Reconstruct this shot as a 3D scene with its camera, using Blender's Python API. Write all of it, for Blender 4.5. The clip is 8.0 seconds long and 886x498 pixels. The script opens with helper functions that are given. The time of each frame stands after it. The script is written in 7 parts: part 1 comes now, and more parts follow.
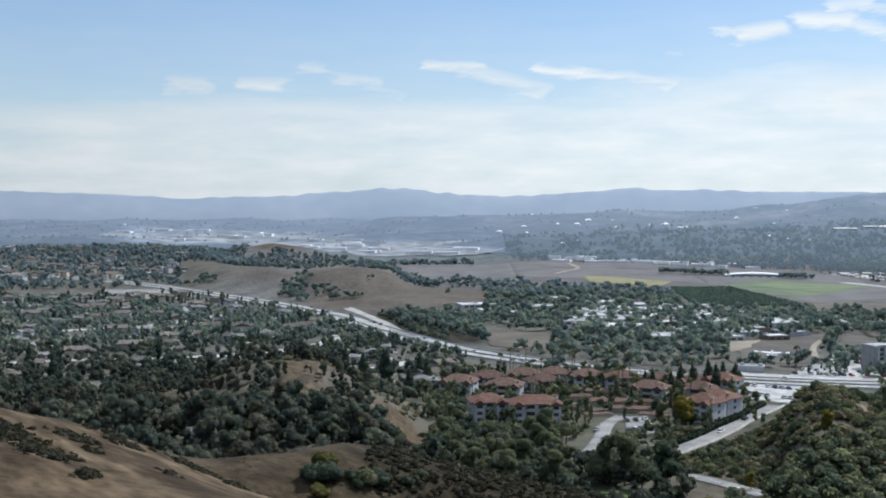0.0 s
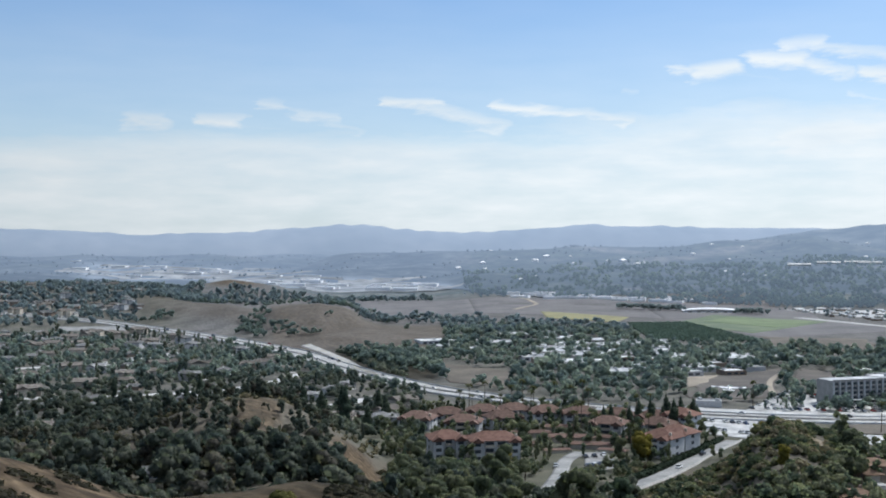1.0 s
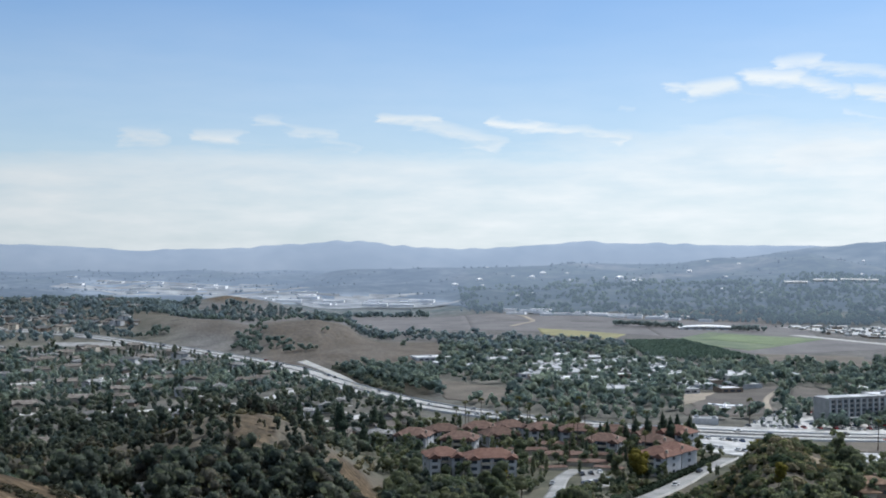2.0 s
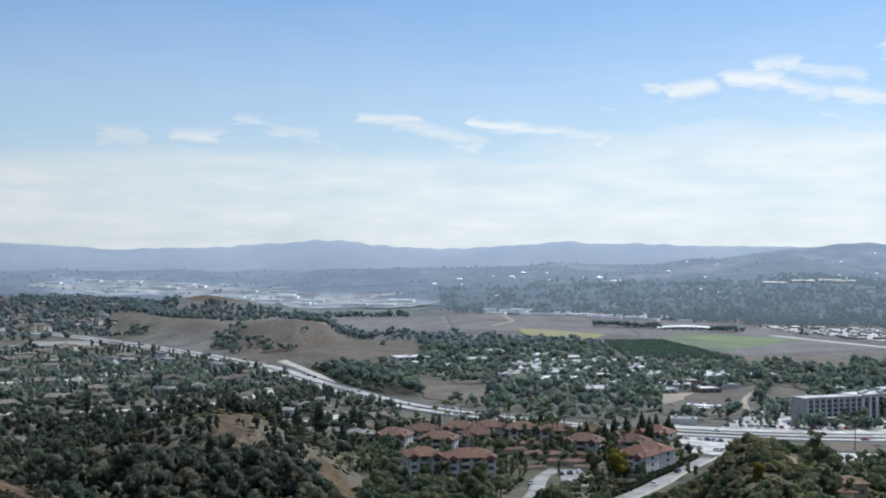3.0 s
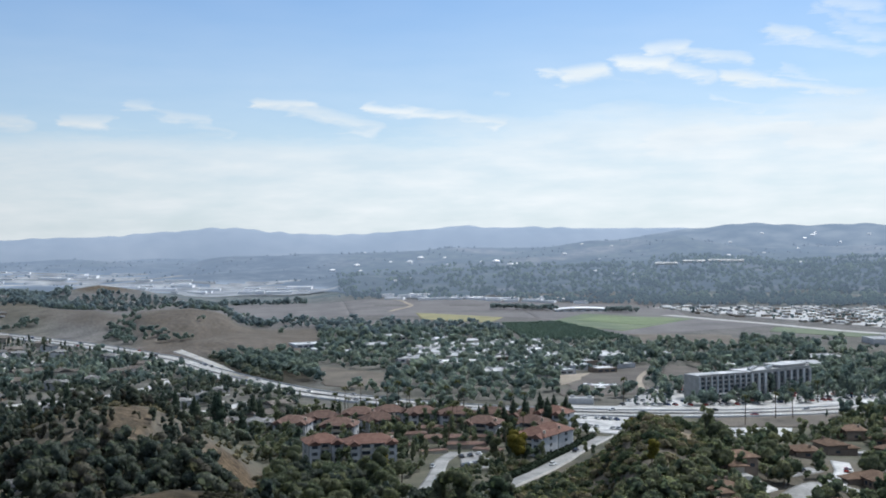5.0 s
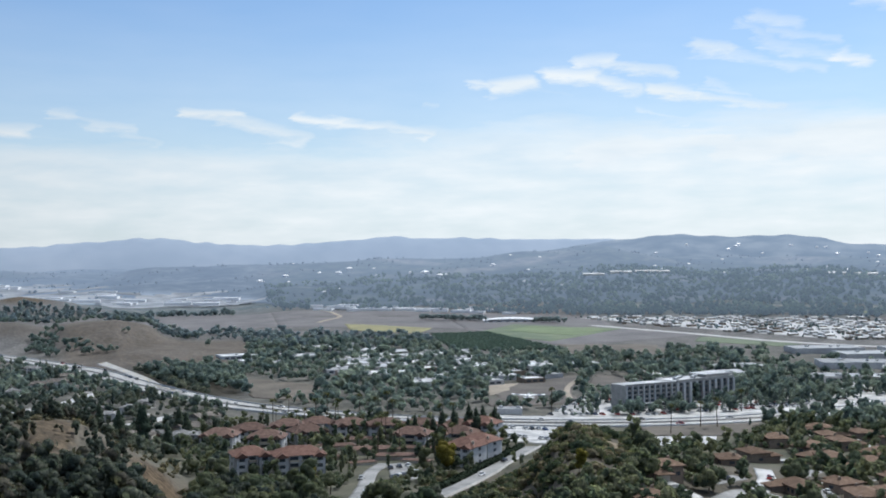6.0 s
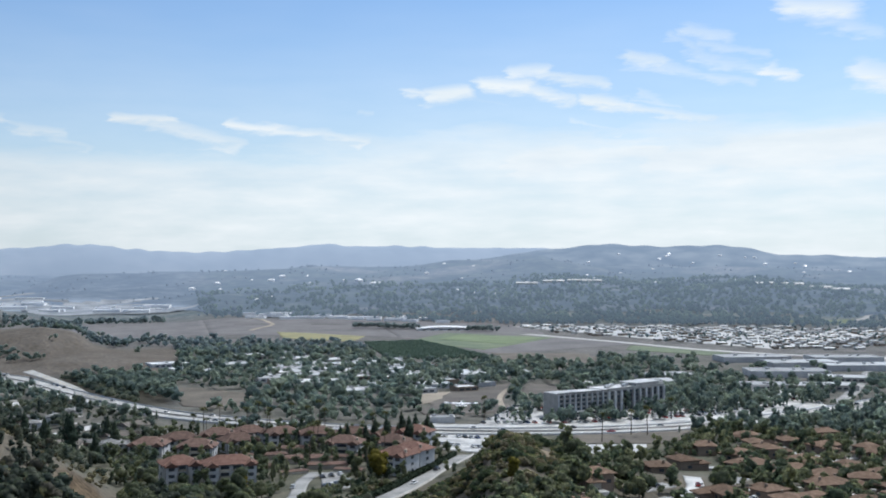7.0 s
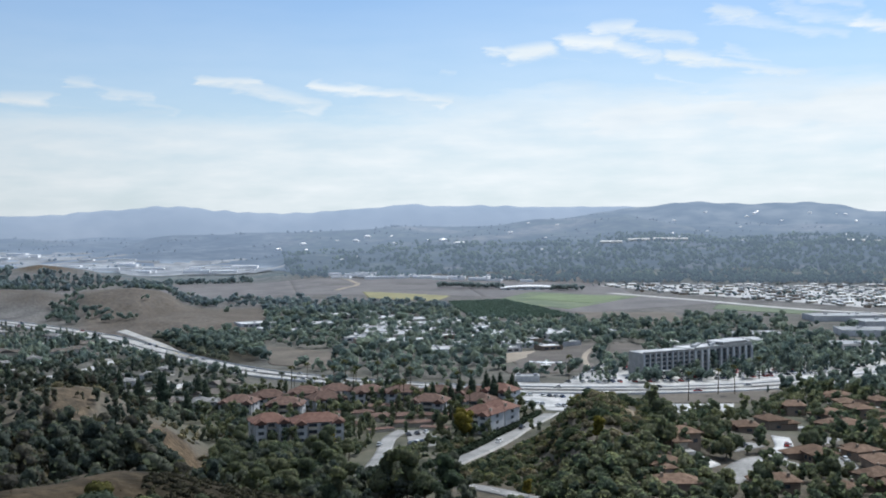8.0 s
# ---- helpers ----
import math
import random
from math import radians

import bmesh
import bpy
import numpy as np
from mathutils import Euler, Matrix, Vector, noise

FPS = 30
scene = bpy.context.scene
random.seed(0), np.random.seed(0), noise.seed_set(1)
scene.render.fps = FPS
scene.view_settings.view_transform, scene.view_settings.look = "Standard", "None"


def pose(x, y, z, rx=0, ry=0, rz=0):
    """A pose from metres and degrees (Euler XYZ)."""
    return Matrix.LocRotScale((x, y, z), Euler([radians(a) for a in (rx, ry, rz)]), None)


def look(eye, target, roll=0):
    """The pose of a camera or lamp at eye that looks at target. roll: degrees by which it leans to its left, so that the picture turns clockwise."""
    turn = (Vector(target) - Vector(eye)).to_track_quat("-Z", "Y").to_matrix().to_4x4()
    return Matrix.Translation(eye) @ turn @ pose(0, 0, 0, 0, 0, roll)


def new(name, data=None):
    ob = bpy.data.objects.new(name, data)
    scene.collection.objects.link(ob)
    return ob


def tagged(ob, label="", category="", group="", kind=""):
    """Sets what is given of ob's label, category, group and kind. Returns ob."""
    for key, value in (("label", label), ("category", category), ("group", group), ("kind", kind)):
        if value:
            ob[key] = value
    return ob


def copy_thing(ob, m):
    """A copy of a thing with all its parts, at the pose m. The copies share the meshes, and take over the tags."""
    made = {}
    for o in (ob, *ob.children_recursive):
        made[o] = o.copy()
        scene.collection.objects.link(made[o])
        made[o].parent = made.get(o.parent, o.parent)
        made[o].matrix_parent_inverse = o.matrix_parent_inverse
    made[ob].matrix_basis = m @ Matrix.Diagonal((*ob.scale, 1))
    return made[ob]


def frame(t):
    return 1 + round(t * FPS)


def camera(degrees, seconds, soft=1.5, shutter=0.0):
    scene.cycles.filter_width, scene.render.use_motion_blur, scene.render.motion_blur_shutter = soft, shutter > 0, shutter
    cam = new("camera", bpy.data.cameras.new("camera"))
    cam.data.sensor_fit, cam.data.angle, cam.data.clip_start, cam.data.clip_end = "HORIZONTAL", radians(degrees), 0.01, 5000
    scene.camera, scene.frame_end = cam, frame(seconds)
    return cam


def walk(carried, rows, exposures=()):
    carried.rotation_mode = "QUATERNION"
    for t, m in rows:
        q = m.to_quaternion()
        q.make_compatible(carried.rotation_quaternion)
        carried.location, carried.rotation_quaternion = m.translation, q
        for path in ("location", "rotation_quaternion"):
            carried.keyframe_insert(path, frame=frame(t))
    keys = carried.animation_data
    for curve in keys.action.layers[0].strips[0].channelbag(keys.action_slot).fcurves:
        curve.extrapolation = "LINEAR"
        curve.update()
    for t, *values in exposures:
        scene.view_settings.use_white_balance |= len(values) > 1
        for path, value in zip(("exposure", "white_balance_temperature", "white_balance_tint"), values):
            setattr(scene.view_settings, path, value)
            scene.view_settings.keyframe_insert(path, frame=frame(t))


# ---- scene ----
cam = camera(41.34, 8.0, soft=1.9)
EYE = 92.0
# seconds, yaw, pitch, roll: the tripod stands on the hilltop and only turns
ROWS = [
    (0.0, 0.0, -2.1, 0.0), (0.5, -0.903, -1.712, 0.061), (1.0, -2.017, -0.338, 0.021), (1.5, -2.007, 0.459, -0.027),
    (3.0, -3.151, 0.464, -0.304), (3.5, -3.745, -0.072, -0.221), (4.0, -4.258, -0.161, -0.114), (4.5, -6.145, -0.342, 0.32),
    (6.0, -11.599, 0.228, 0.525), (6.5, -13.392, 0.468, 0.413), (7.0, -14.826, 0.613, 0.169), (7.5, -13.639, 0.107, 0.027),
    (8.0, -10.745, -1.334, 0.595),
]
walk(cam, [(t, pose(0, 0, EYE, 90 + pitch, roll, yaw)) for t, yaw, pitch, roll in ROWS])

# ---- world, sun ----
SUN_AZ, SUN_EL = 58.0, 52.0         # degrees right of the first view, and up
scene.view_settings.exposure = 0.36
world = bpy.data.worlds.new("sky")
scene.world = world
world.use_nodes = True
WN, WL = world.node_tree.nodes, world.node_tree.links
WN.clear()


def wmath(op, a, b=None, c=None, clamp=False):
    n = WN.new("ShaderNodeMath")
    n.operation, n.use_clamp = op, clamp
    for i, v in enumerate((a, b, c)):
        if v is None:
            continue
        if isinstance(v, (int, float)):
            n.inputs[i].default_value = v
        else:
            WL.new(v, n.inputs[i])
    return n.outputs[0]


def build_sky():
    """Blue sky with a milky veil over the horizon and thin streaks of cloud along its upper edge."""
    out = WN.new("ShaderNodeOutputWorld")
    bg = WN.new("ShaderNodeBackground")
    sky = WN.new("ShaderNodeTexSky")
    sky.sky_type, sky.sun_disc = "NISHITA", False
    sky.sun_elevation, sky.sun_rotation = radians(SUN_EL), radians(SUN_AZ)
    sky.air_density, sky.dust_density, sky.ozone_density = 1.0, 0.6, 2.2
    co = WN.new("ShaderNodeTexCoord")
    sep = WN.new("ShaderNodeSeparateXYZ")
    WL.new(co.outputs["Generated"], sep.inputs[0])
    x, y, z = sep.outputs
    az = wmath("ARCTAN2", x, y)
    el = wmath("DIVIDE", z, wmath("MAXIMUM", wmath("SQRT", wmath("ADD", wmath("MULTIPLY", x, x), wmath("MULTIPLY", y, y))), 0.02))
    comb = WN.new("ShaderNodeCombineXYZ")
    WL.new(az, comb.inputs[0]), WL.new(wmath("MULTIPLY", el, 4.5), comb.inputs[1])

    def cloud_noise(scale, detail, off, rough=0.55):
        n = WN.new("ShaderNodeTexNoise")
        mp = WN.new("ShaderNodeMapping")
        mp.inputs["Location"].default_value = (off, off * 0.7, 0)
        WL.new(comb.outputs[0], mp.inputs[0]), WL.new(mp.outputs[0], n.inputs["Vector"])
        n.inputs["Scale"].default_value, n.inputs["Detail"].default_value, n.inputs["Roughness"].default_value = scale, detail, rough
        return wmath("SUBTRACT", n.outputs["Fac"], 0.5)

    big, mid, fine = cloud_noise(4.0, 2, 1.3), cloud_noise(13.0, 4, 5.1), cloud_noise(40.0, 5, 9.7, 0.62)
    # the veil, whose upper edge frays
    edge = wmath("ADD", el, wmath("ADD", wmath("MULTIPLY", big, 0.05), wmath("ADD", wmath("MULTIPLY", mid, 0.04), wmath("MULTIPLY", fine, 0.014))))
    edge = wmath("SUBTRACT", edge, wmath("MULTIPLY", az, 0.03))
    mr = WN.new("ShaderNodeMapRange")
    mr.interpolation_type = "SMOOTHSTEP"
    WL.new(edge, mr.inputs[0])
    for i, v in ((1, 0.074), (2, 0.122), (3, 1.0), (4, 0.0)):
        mr.inputs[i].default_value = v
    veil = mr.outputs[0]
    soft = WN.new("ShaderNodeMapRange")
    soft.interpolation_type = "SMOOTHSTEP"
    WL.new(wmath("ADD", el, wmath("MULTIPLY", big, 0.06)), soft.inputs[0])
    for i, v in ((1, 0.05), (2, 0.28), (3, 0.42), (4, 0.0)):
        soft.inputs[i].default_value = v
    # wisps drawn as strokes: bearing and height of head and tail (degrees, thousandths), half thickness, weight
    low = ((-12.8, 100, -11.4, 99, 6.7, .8), (-11.1, 97, -8.7, 92.5, 3.8, .3), (-9.5, 102, -7.7, 102, 5.3, .8), (-7.7, 100, -5.2, 93, 3.8, .4), (-6.7, 117, -5.6, 115, 3.8, .65), (-5.6, 111, -2.0, 92, 4.8, .55),
           (-5.1, 108, -3.1, 105, 4.8, .65), (-0.8, 118, 1.8, 118, 4.3, .9), (0.9, 115, 4.8, 97, 6.2, .75), (4.8, 116, 6.8, 112.5, 4.3, .95), (6.6, 112, 10.9, 100, 4.3, .85), (10.5, 126, 11.3, 125.5, 2.4, .45))
    high = ((13.1, 144.6, 14.5, 139.6, 3.4, .85), (14.1, 140.3, 15.9, 144, 5.3, 1.0), (15.7, 138, 18.0, 133.3, 2.9, .35), (17.0, 151, 19.0, 148, 5.3, 1.0), (19.0, 147, 21.0, 135.7, 4.3, .8), (18.4, 161.3, 19.8, 161.5, 4.3, .8),
            (19.5, 158.5, 22.7, 147.8, 3.8, .7), (21.6, 135, 23.8, 129.6, 4.8, .95), (23.5, 130, 27.5, 116, 3.8, .75), (21.2, 121, 23.8, 107.7, 2.9, .55), (24.2, 141, 26.2, 128.5, 3.4, .5), (23.6, 170.7, 25.3, 166, 4.3, .7))
    far_right = ((25.1, 164.6, 29.6, 146.6, 3.8, .5), (26.6, 191.6, 28.4, 185.5, 5.3, .5), (25.9, 188, 26.9, 173, 4.3, .4), (27.0, 179.5, 30.1, 169, 3.8, .45), (27.0, 169.6, 30.6, 156, 3.4, .45), (30.5, 156.6, 31.5, 152, 4.3, .85),
                 (31.3, 208, 33.9, 202, 6.7, .8), (32.2, 198.6, 35.1, 181, 4.8, .45), (34.4, 150.4, 36.2, 141, 7.7, .85))
    arcs = ((18.6, 82, 22.1, 95, 6.2, .9), (22.1, 96, 25.1, 93, 5.3, .95), (24.8, 83.5, 28.8, 85.4, 4.3, .9), (28.8, 87, 36.5, 104, 7.7, .95))

    def vmath(op, a, b=None, c=None):
        n = WN.new("ShaderNodeVectorMath")
        n.operation = op
        for socket, v in zip(n.inputs, (a, b, c)):
            if v is None:
                continue
            if isinstance(v, tuple):
                socket.default_value = v
            else:
                WL.new(v, socket)
        return n.outputs["Value"] if op in ("DOT_PRODUCT", "DISTANCE") else n.outputs[0]

    # the strokes fray: their place is shifted a little by noise
    at = WN.new("ShaderNodeCombineXYZ")
    WL.new(wmath("ADD", az, wmath("ADD", wmath("MULTIPLY", mid, 0.03), wmath("MULTIPLY", fine, 0.026))), at.inputs[0])
    WL.new(wmath("ADD", el, wmath("ADD", wmath("MULTIPLY", mid, 0.012), wmath("MULTIPLY", fine, 0.009))), at.inputs[1])
    p = at.outputs[0]

    def strokes(rows):
        out = None
        for a0, e0, a1, e1, thick, weight in rows:
            a, b = Vector((radians(a0), e0 / 1000, 0)), Vector((radians(a1), e1 / 1000, 0))
            ab = b - a
            t = wmath("MULTIPLY", vmath("DOT_PRODUCT", vmath("SUBTRACT", p, tuple(a)), tuple(ab / ab.length_squared)), 1.0, clamp=True)
            d = vmath("DISTANCE", p, vmath("MULTIPLY_ADD", vmath("MULTIPLY", tuple(ab), t), (1, 1, 1), tuple(a)))
            mr = WN.new("ShaderNodeMapRange")
            mr.interpolation_type = "SMOOTHERSTEP"
            WL.new(d, mr.inputs[0])
            for i, v in ((1, -thick * 0.0006), (2, thick * 0.0031), (3, weight * 1.22), (4, 0.0)):
                mr.inputs[i].default_value = v
            out = mr.outputs[0] if out is None else wmath("MAXIMUM", out, mr.outputs[0])
        return out

    wisps = wmath("MAXIMUM", wmath("MAXIMUM", strokes(low), strokes(high)), strokes(far_right))
    wisps = wmath("MULTIPLY", wisps, wmath("ADD", 0.88, wmath("MULTIPLY", fine, 1.0)), clamp=True)
    cover = wmath("MAXIMUM", wmath("MULTIPLY", veil, wmath("ADD", 0.86, wmath("ADD", wmath("MULTIPLY", mid, 0.55), wmath("MULTIPLY", strokes(arcs), 0.30)))), wisps, clamp=True)
    cover = wmath("MAXIMUM", cover, soft.outputs[0], clamp=True)
    milk = WN.new("ShaderNodeMapRange")
    milk.interpolation_type = "SMOOTHSTEP"
    WL.new(el, milk.inputs[0])
    for i, v in ((1, 0.25), (2, 0.9), (3, 0.0), (4, 0.72)):
        milk.inputs[i].default_value = v
    cover = wmath("MAXIMUM", cover, milk.outputs[0], clamp=True)
    white = WN.new("ShaderNodeMix")
    white.data_type = "RGBA"
    white.inputs["A"].default_value, white.inputs["B"].default_value = (0.575, 0.65, 0.712, 1), (0.665, 0.715, 0.752, 1)
    WL.new(wmath("ADD", 0.5, wmath("MULTIPLY", mid, 2.6), clamp=True), white.inputs[0])
    glare = WN.new("ShaderNodeMix")
    glare.data_type, glare.blend_type = "RGBA", "MULTIPLY"
    glare.inputs[0].default_value = 1.0
    side = WN.new("ShaderNodeMapRange")
    side.interpolation_type = "SMOOTHSTEP"
    WL.new(az, side.inputs[0])
    for i, v in ((1, -0.45), (2, 0.25), (3, 0.80), (4, 1.03)):
        side.inputs[i].default_value = v
    WL.new(white.outputs["Result"], glare.inputs["A"]), WL.new(side.outputs[0], glare.inputs["B"])
    dim = WN.new("ShaderNodeMix")
    dim.data_type, dim.blend_type = "RGBA", "MULTIPLY"
    dim.inputs[0].default_value = 1.0
    dim.inputs["B"].default_value = (SKY * 0.76, SKY * 0.96, SKY * 1.17, 1)
    WL.new(sky.outputs[0], dim.inputs["A"])
    mix = WN.new("ShaderNodeMix")
    mix.data_type = "RGBA"
    WL.new(cover, mix.inputs[0]), WL.new(dim.outputs["Result"], mix.inputs["A"]), WL.new(glare.outputs["Result"], mix.inputs["B"])
    WL.new(mix.outputs["Result"], bg.inputs[0])
    WL.new(bg.outputs[0], out.inputs[0])


SKY = 0.086
build_sky()
lamp = bpy.data.lights.new("sun", "SUN")
lamp.energy, lamp.angle, lamp.color = 3.55, radians(0.6), (0.965, 0.985, 1.0)
sun = new("sun", lamp)
sun.matrix_world = look((0, 0, 300), (-300 * math.sin(radians(SUN_AZ)) * math.cos(radians(SUN_EL)), -300 * math.cos(radians(SUN_AZ)) * math.cos(radians(SUN_EL)), 300 - 300 * math.sin(radians(SUN_EL))))


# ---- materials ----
AIR = (0.50, 0.67, 0.95)              # haze colour, emitted by the backdrop materials themselves


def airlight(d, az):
    """Strength of the haze that backdrop surfaces emit, by distance and bearing: more towards the sun."""
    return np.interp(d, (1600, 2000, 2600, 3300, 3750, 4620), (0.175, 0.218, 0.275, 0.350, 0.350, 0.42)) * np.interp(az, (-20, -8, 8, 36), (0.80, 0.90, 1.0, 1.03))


def graph(name):
    m = bpy.data.materials.new(name)
    m.use_nodes = True
    return m, m.node_tree.nodes, m.node_tree.links, m.node_tree.nodes["Principled BSDF"]


def ramp_noise(N, L, vec, scale, detail, c1, c2, lo=0.35, hi=0.65):
    n, r = N.new("ShaderNodeTexNoise"), N.new("ShaderNodeValToRGB")
    n.inputs["Scale"].default_value, n.inputs["Detail"].default_value = scale, detail
    L.new(vec, n.inputs["Vector"])
    r.color_ramp.elements[0].position, r.color_ramp.elements[1].position = lo, hi
    r.color_ramp.elements[0].color, r.color_ramp.elements[1].color = (*c1, 1), (*c2, 1)
    L.new(n.outputs["Fac"], r.inputs[0])
    return r.outputs[0]


def blend(N, L, fac, a, b, mode="MIX"):
    n = N.new("ShaderNodeMix")
    n.data_type, n.blend_type = "RGBA", mode
    for socket, v in ((n.inputs[0], fac), (n.inputs["A"], a), (n.inputs["B"], b)):
        if isinstance(v, (int, float)):
            socket.default_value = v
        elif isinstance(v, tuple):
            socket.default_value = (*v, 1)
        else:
            L.new(v, socket)
    return n.outputs["Result"]


def surface(name, c1, c2, scale=1.0, rough=0.8, bump=0.0, fine=12.0, vary=0.0, metal=0.0, spec=0.4, sheen=0.0):
    """Two-scale mottled surface in world metres; vary: how far single objects differ in brightness."""
    m, N, L, p = graph(name)
    geo = N.new("ShaderNodeNewGeometry")
    pos = geo.outputs["Position"]
    col = ramp_noise(N, L, pos, scale, 4, c1, c2)
    f = ramp_noise(N, L, pos, fine * scale, 3, (0.78, 0.78, 0.78), (1.15, 1.15, 1.15))
    col = blend(N, L, 0.8, col, f, "MULTIPLY")
    if vary:
        info, mr = N.new("ShaderNodeObjectInfo"), N.new("ShaderNodeMapRange")
        L.new(info.outputs["Random"], mr.inputs[0])
        mr.inputs[3].default_value, mr.inputs[4].default_value = 1 - vary, 1 + vary
        col = blend(N, L, 1.0, col, mr.outputs[0], "MULTIPLY")
    L.new(col, p.inputs["Base Color"])
    p.inputs["Roughness"].default_value, p.inputs["Metallic"].default_value = rough, metal
    p.inputs["Specular IOR Level"].default_value = spec
    p.inputs["Sheen Weight"].default_value = sheen
    if bump:
        n, b = N.new("ShaderNodeTexNoise"), N.new("ShaderNodeBump")
        n.inputs["Scale"].default_value, n.inputs["Detail"].default_value = fine * scale, 4
        L.new(pos, n.inputs["Vector"]), L.new(n.outputs["Fac"], b.inputs["Height"])
        b.inputs["Strength"].default_value, b.inputs["Distance"].default_value = 0.6, bump
        L.new(b.outputs[0], p.inputs["Normal"])
    return m


def foliage(name, c1, c2, through_light=0.25, tint=True, glow=False, passed=(1.05, 1.15, 0.75)):
    """Leaves: colour differs from plant to plant (the tint attribute or the object) and from clump to clump."""
    m, N, L, p = graph(name)
    geo = N.new("ShaderNodeNewGeometry")
    if tint:
        at = N.new("ShaderNodeAttribute")
        at.attribute_name = "tint"
        plant = at.outputs["Fac"]
    else:
        info = N.new("ShaderNodeObjectInfo")
        plant = info.outputs["Random"]
    col = blend(N, L, plant, c1, c2)
    mr = N.new("ShaderNodeMapRange")
    L.new(geo.outputs["Random Per Island"], mr.inputs[0])
    mr.inputs[3].default_value, mr.inputs[4].default_value = 0.84, 1.16
    col = blend(N, L, 1.0, col, mr.outputs[0], "MULTIPLY")
    # sprays of leaves, lighter and darker
    col = blend(N, L, 1.0, col, ramp_noise(N, L, geo.outputs["Position"], 1.7, 2, (0.62, 0.66, 0.68), (1.32, 1.30, 1.26), 0.36, 0.66), "MULTIPLY")
    L.new(col, p.inputs["Base Color"])
    p.inputs["Roughness"].default_value, p.inputs["Specular IOR Level"].default_value = 0.85, 0.06
    n, b = N.new("ShaderNodeTexNoise"), N.new("ShaderNodeBump")
    n.inputs["Scale"].default_value, n.inputs["Detail"].default_value = 1.3, 3
    L.new(geo.outputs["Position"], n.inputs["Vector"]), L.new(n.outputs["Fac"], b.inputs["Height"])
    b.inputs["Strength"].default_value, b.inputs["Distance"].default_value = 0.7, 0.7
    L.new(b.outputs[0], p.inputs["Normal"])
    # blue haze given to far leaves as emission, strength from the air attribute
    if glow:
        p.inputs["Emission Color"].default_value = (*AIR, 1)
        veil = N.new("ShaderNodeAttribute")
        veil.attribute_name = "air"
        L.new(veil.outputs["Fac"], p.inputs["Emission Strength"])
    tr, mx = N.new("ShaderNodeBsdfTranslucent"), N.new("ShaderNodeMixShader")
    L.new(blend(N, L, 1.0, col, passed, "MULTIPLY"), tr.inputs[0])
    mx.inputs[0].default_value = through_light
    L.new(p.outputs[0], mx.inputs[1]), L.new(tr.outputs[0], mx.inputs[2])
    L.new(mx.outputs[0], N["Material Output"].inputs[0])
    return m


def ground_material():
    """Bare soil and gravel, with dry grass, green ground and chaparral where the cover attribute says that they grow."""
    m, N, L, p = graph("hill_ground")
    pos = N.new("ShaderNodeNewGeometry").outputs["Position"]
    at = N.new("ShaderNodeAttribute")
    at.attribute_name = "cover"
    sep = N.new("ShaderNodeSeparateColor")
    L.new(at.outputs["Color"], sep.inputs[0])
    mp = N.new("ShaderNodeMapping")
    mp.vector_type = "TEXTURE"
    mp.inputs["Rotation"].default_value = (0, 0, radians(37))
    mp.inputs["Scale"].default_value = (1.0, 2.6, 1.0)
    L.new(pos, mp.inputs[0])
    rill = mp.outputs[0]                 # patches drawn out down the slope
    soil = ramp_noise(N, L, pos, 0.03, 5, (0.088, 0.087, 0.086), (0.152, 0.146, 0.142))
    soil = blend(N, L, 0.8, soil, ramp_noise(N, L, pos, 0.4, 4, (0.6, 0.6, 0.6), (1.3, 1.3, 1.3)), "MULTIPLY")
    grass = ramp_noise(N, L, rill, 0.42, 7, (0.050, 0.036, 0.023), (0.134, 0.099, 0.064), 0.36, 0.64)
    grass = blend(N, L, 0.9, grass, ramp_noise(N, L, rill, 1.1, 6, (0.62, 0.60, 0.56), (1.22, 1.22, 1.22)), "MULTIPLY")
    scrub = ramp_noise(N, L, rill, 0.34, 7, (0.0, 0.0, 0.0), (1.0, 1.0, 1.0), 0.55, 0.62)
    grass = blend(N, L, blend(N, L, 1.0, scrub, (0.66, 0.66, 0.66), "MULTIPLY"), grass, (0.030, 0.021, 0.013))
    green = ramp_noise(N, L, pos, 0.06, 5, (0.048, 0.052, 0.038), (0.118, 0.112, 0.086))
    # far chaparral, its colour paled and blued to hold the distance haze
    hazed_chap = ramp_noise(N, L, pos, 0.012, 7, (0.085, 0.108, 0.120), (0.150, 0.160, 0.158), 0.36, 0.66)
    hazed_chap = blend(N, L, 0.9, hazed_chap, ramp_noise(N, L, pos, 0.07, 5, (0.6, 0.62, 0.66), (1.25, 1.25, 1.2)), "MULTIPLY")
    col = blend(N, L, sep.outputs[0], soil, grass)
    col = blend(N, L, sep.outputs[1], col, green)
    col = blend(N, L, sep.outputs[2], col, hazed_chap)
    brush = ramp_noise(N, L, rill, 0.30, 7, (0.011, 0.010, 0.006), (0.039, 0.033, 0.022), 0.38, 0.66)
    col = blend(N, L, at.outputs["Alpha"], col, brush)
    L.new(col, p.inputs["Base Color"])
    p.inputs["Roughness"].default_value, p.inputs["Specular IOR Level"].default_value = 0.95, 0.1
    n, b = N.new("ShaderNodeTexNoise"), N.new("ShaderNodeBump")
    n.inputs["Scale"].default_value, n.inputs["Detail"].default_value = 0.7, 6
    L.new(pos, n.inputs["Vector"]), L.new(n.outputs["Fac"], b.inputs["Height"])
    b.inputs["Strength"].default_value, b.inputs["Distance"].default_value = 0.7, 0.6
    L.new(b.outputs[0], p.inputs["Normal"])
    return m


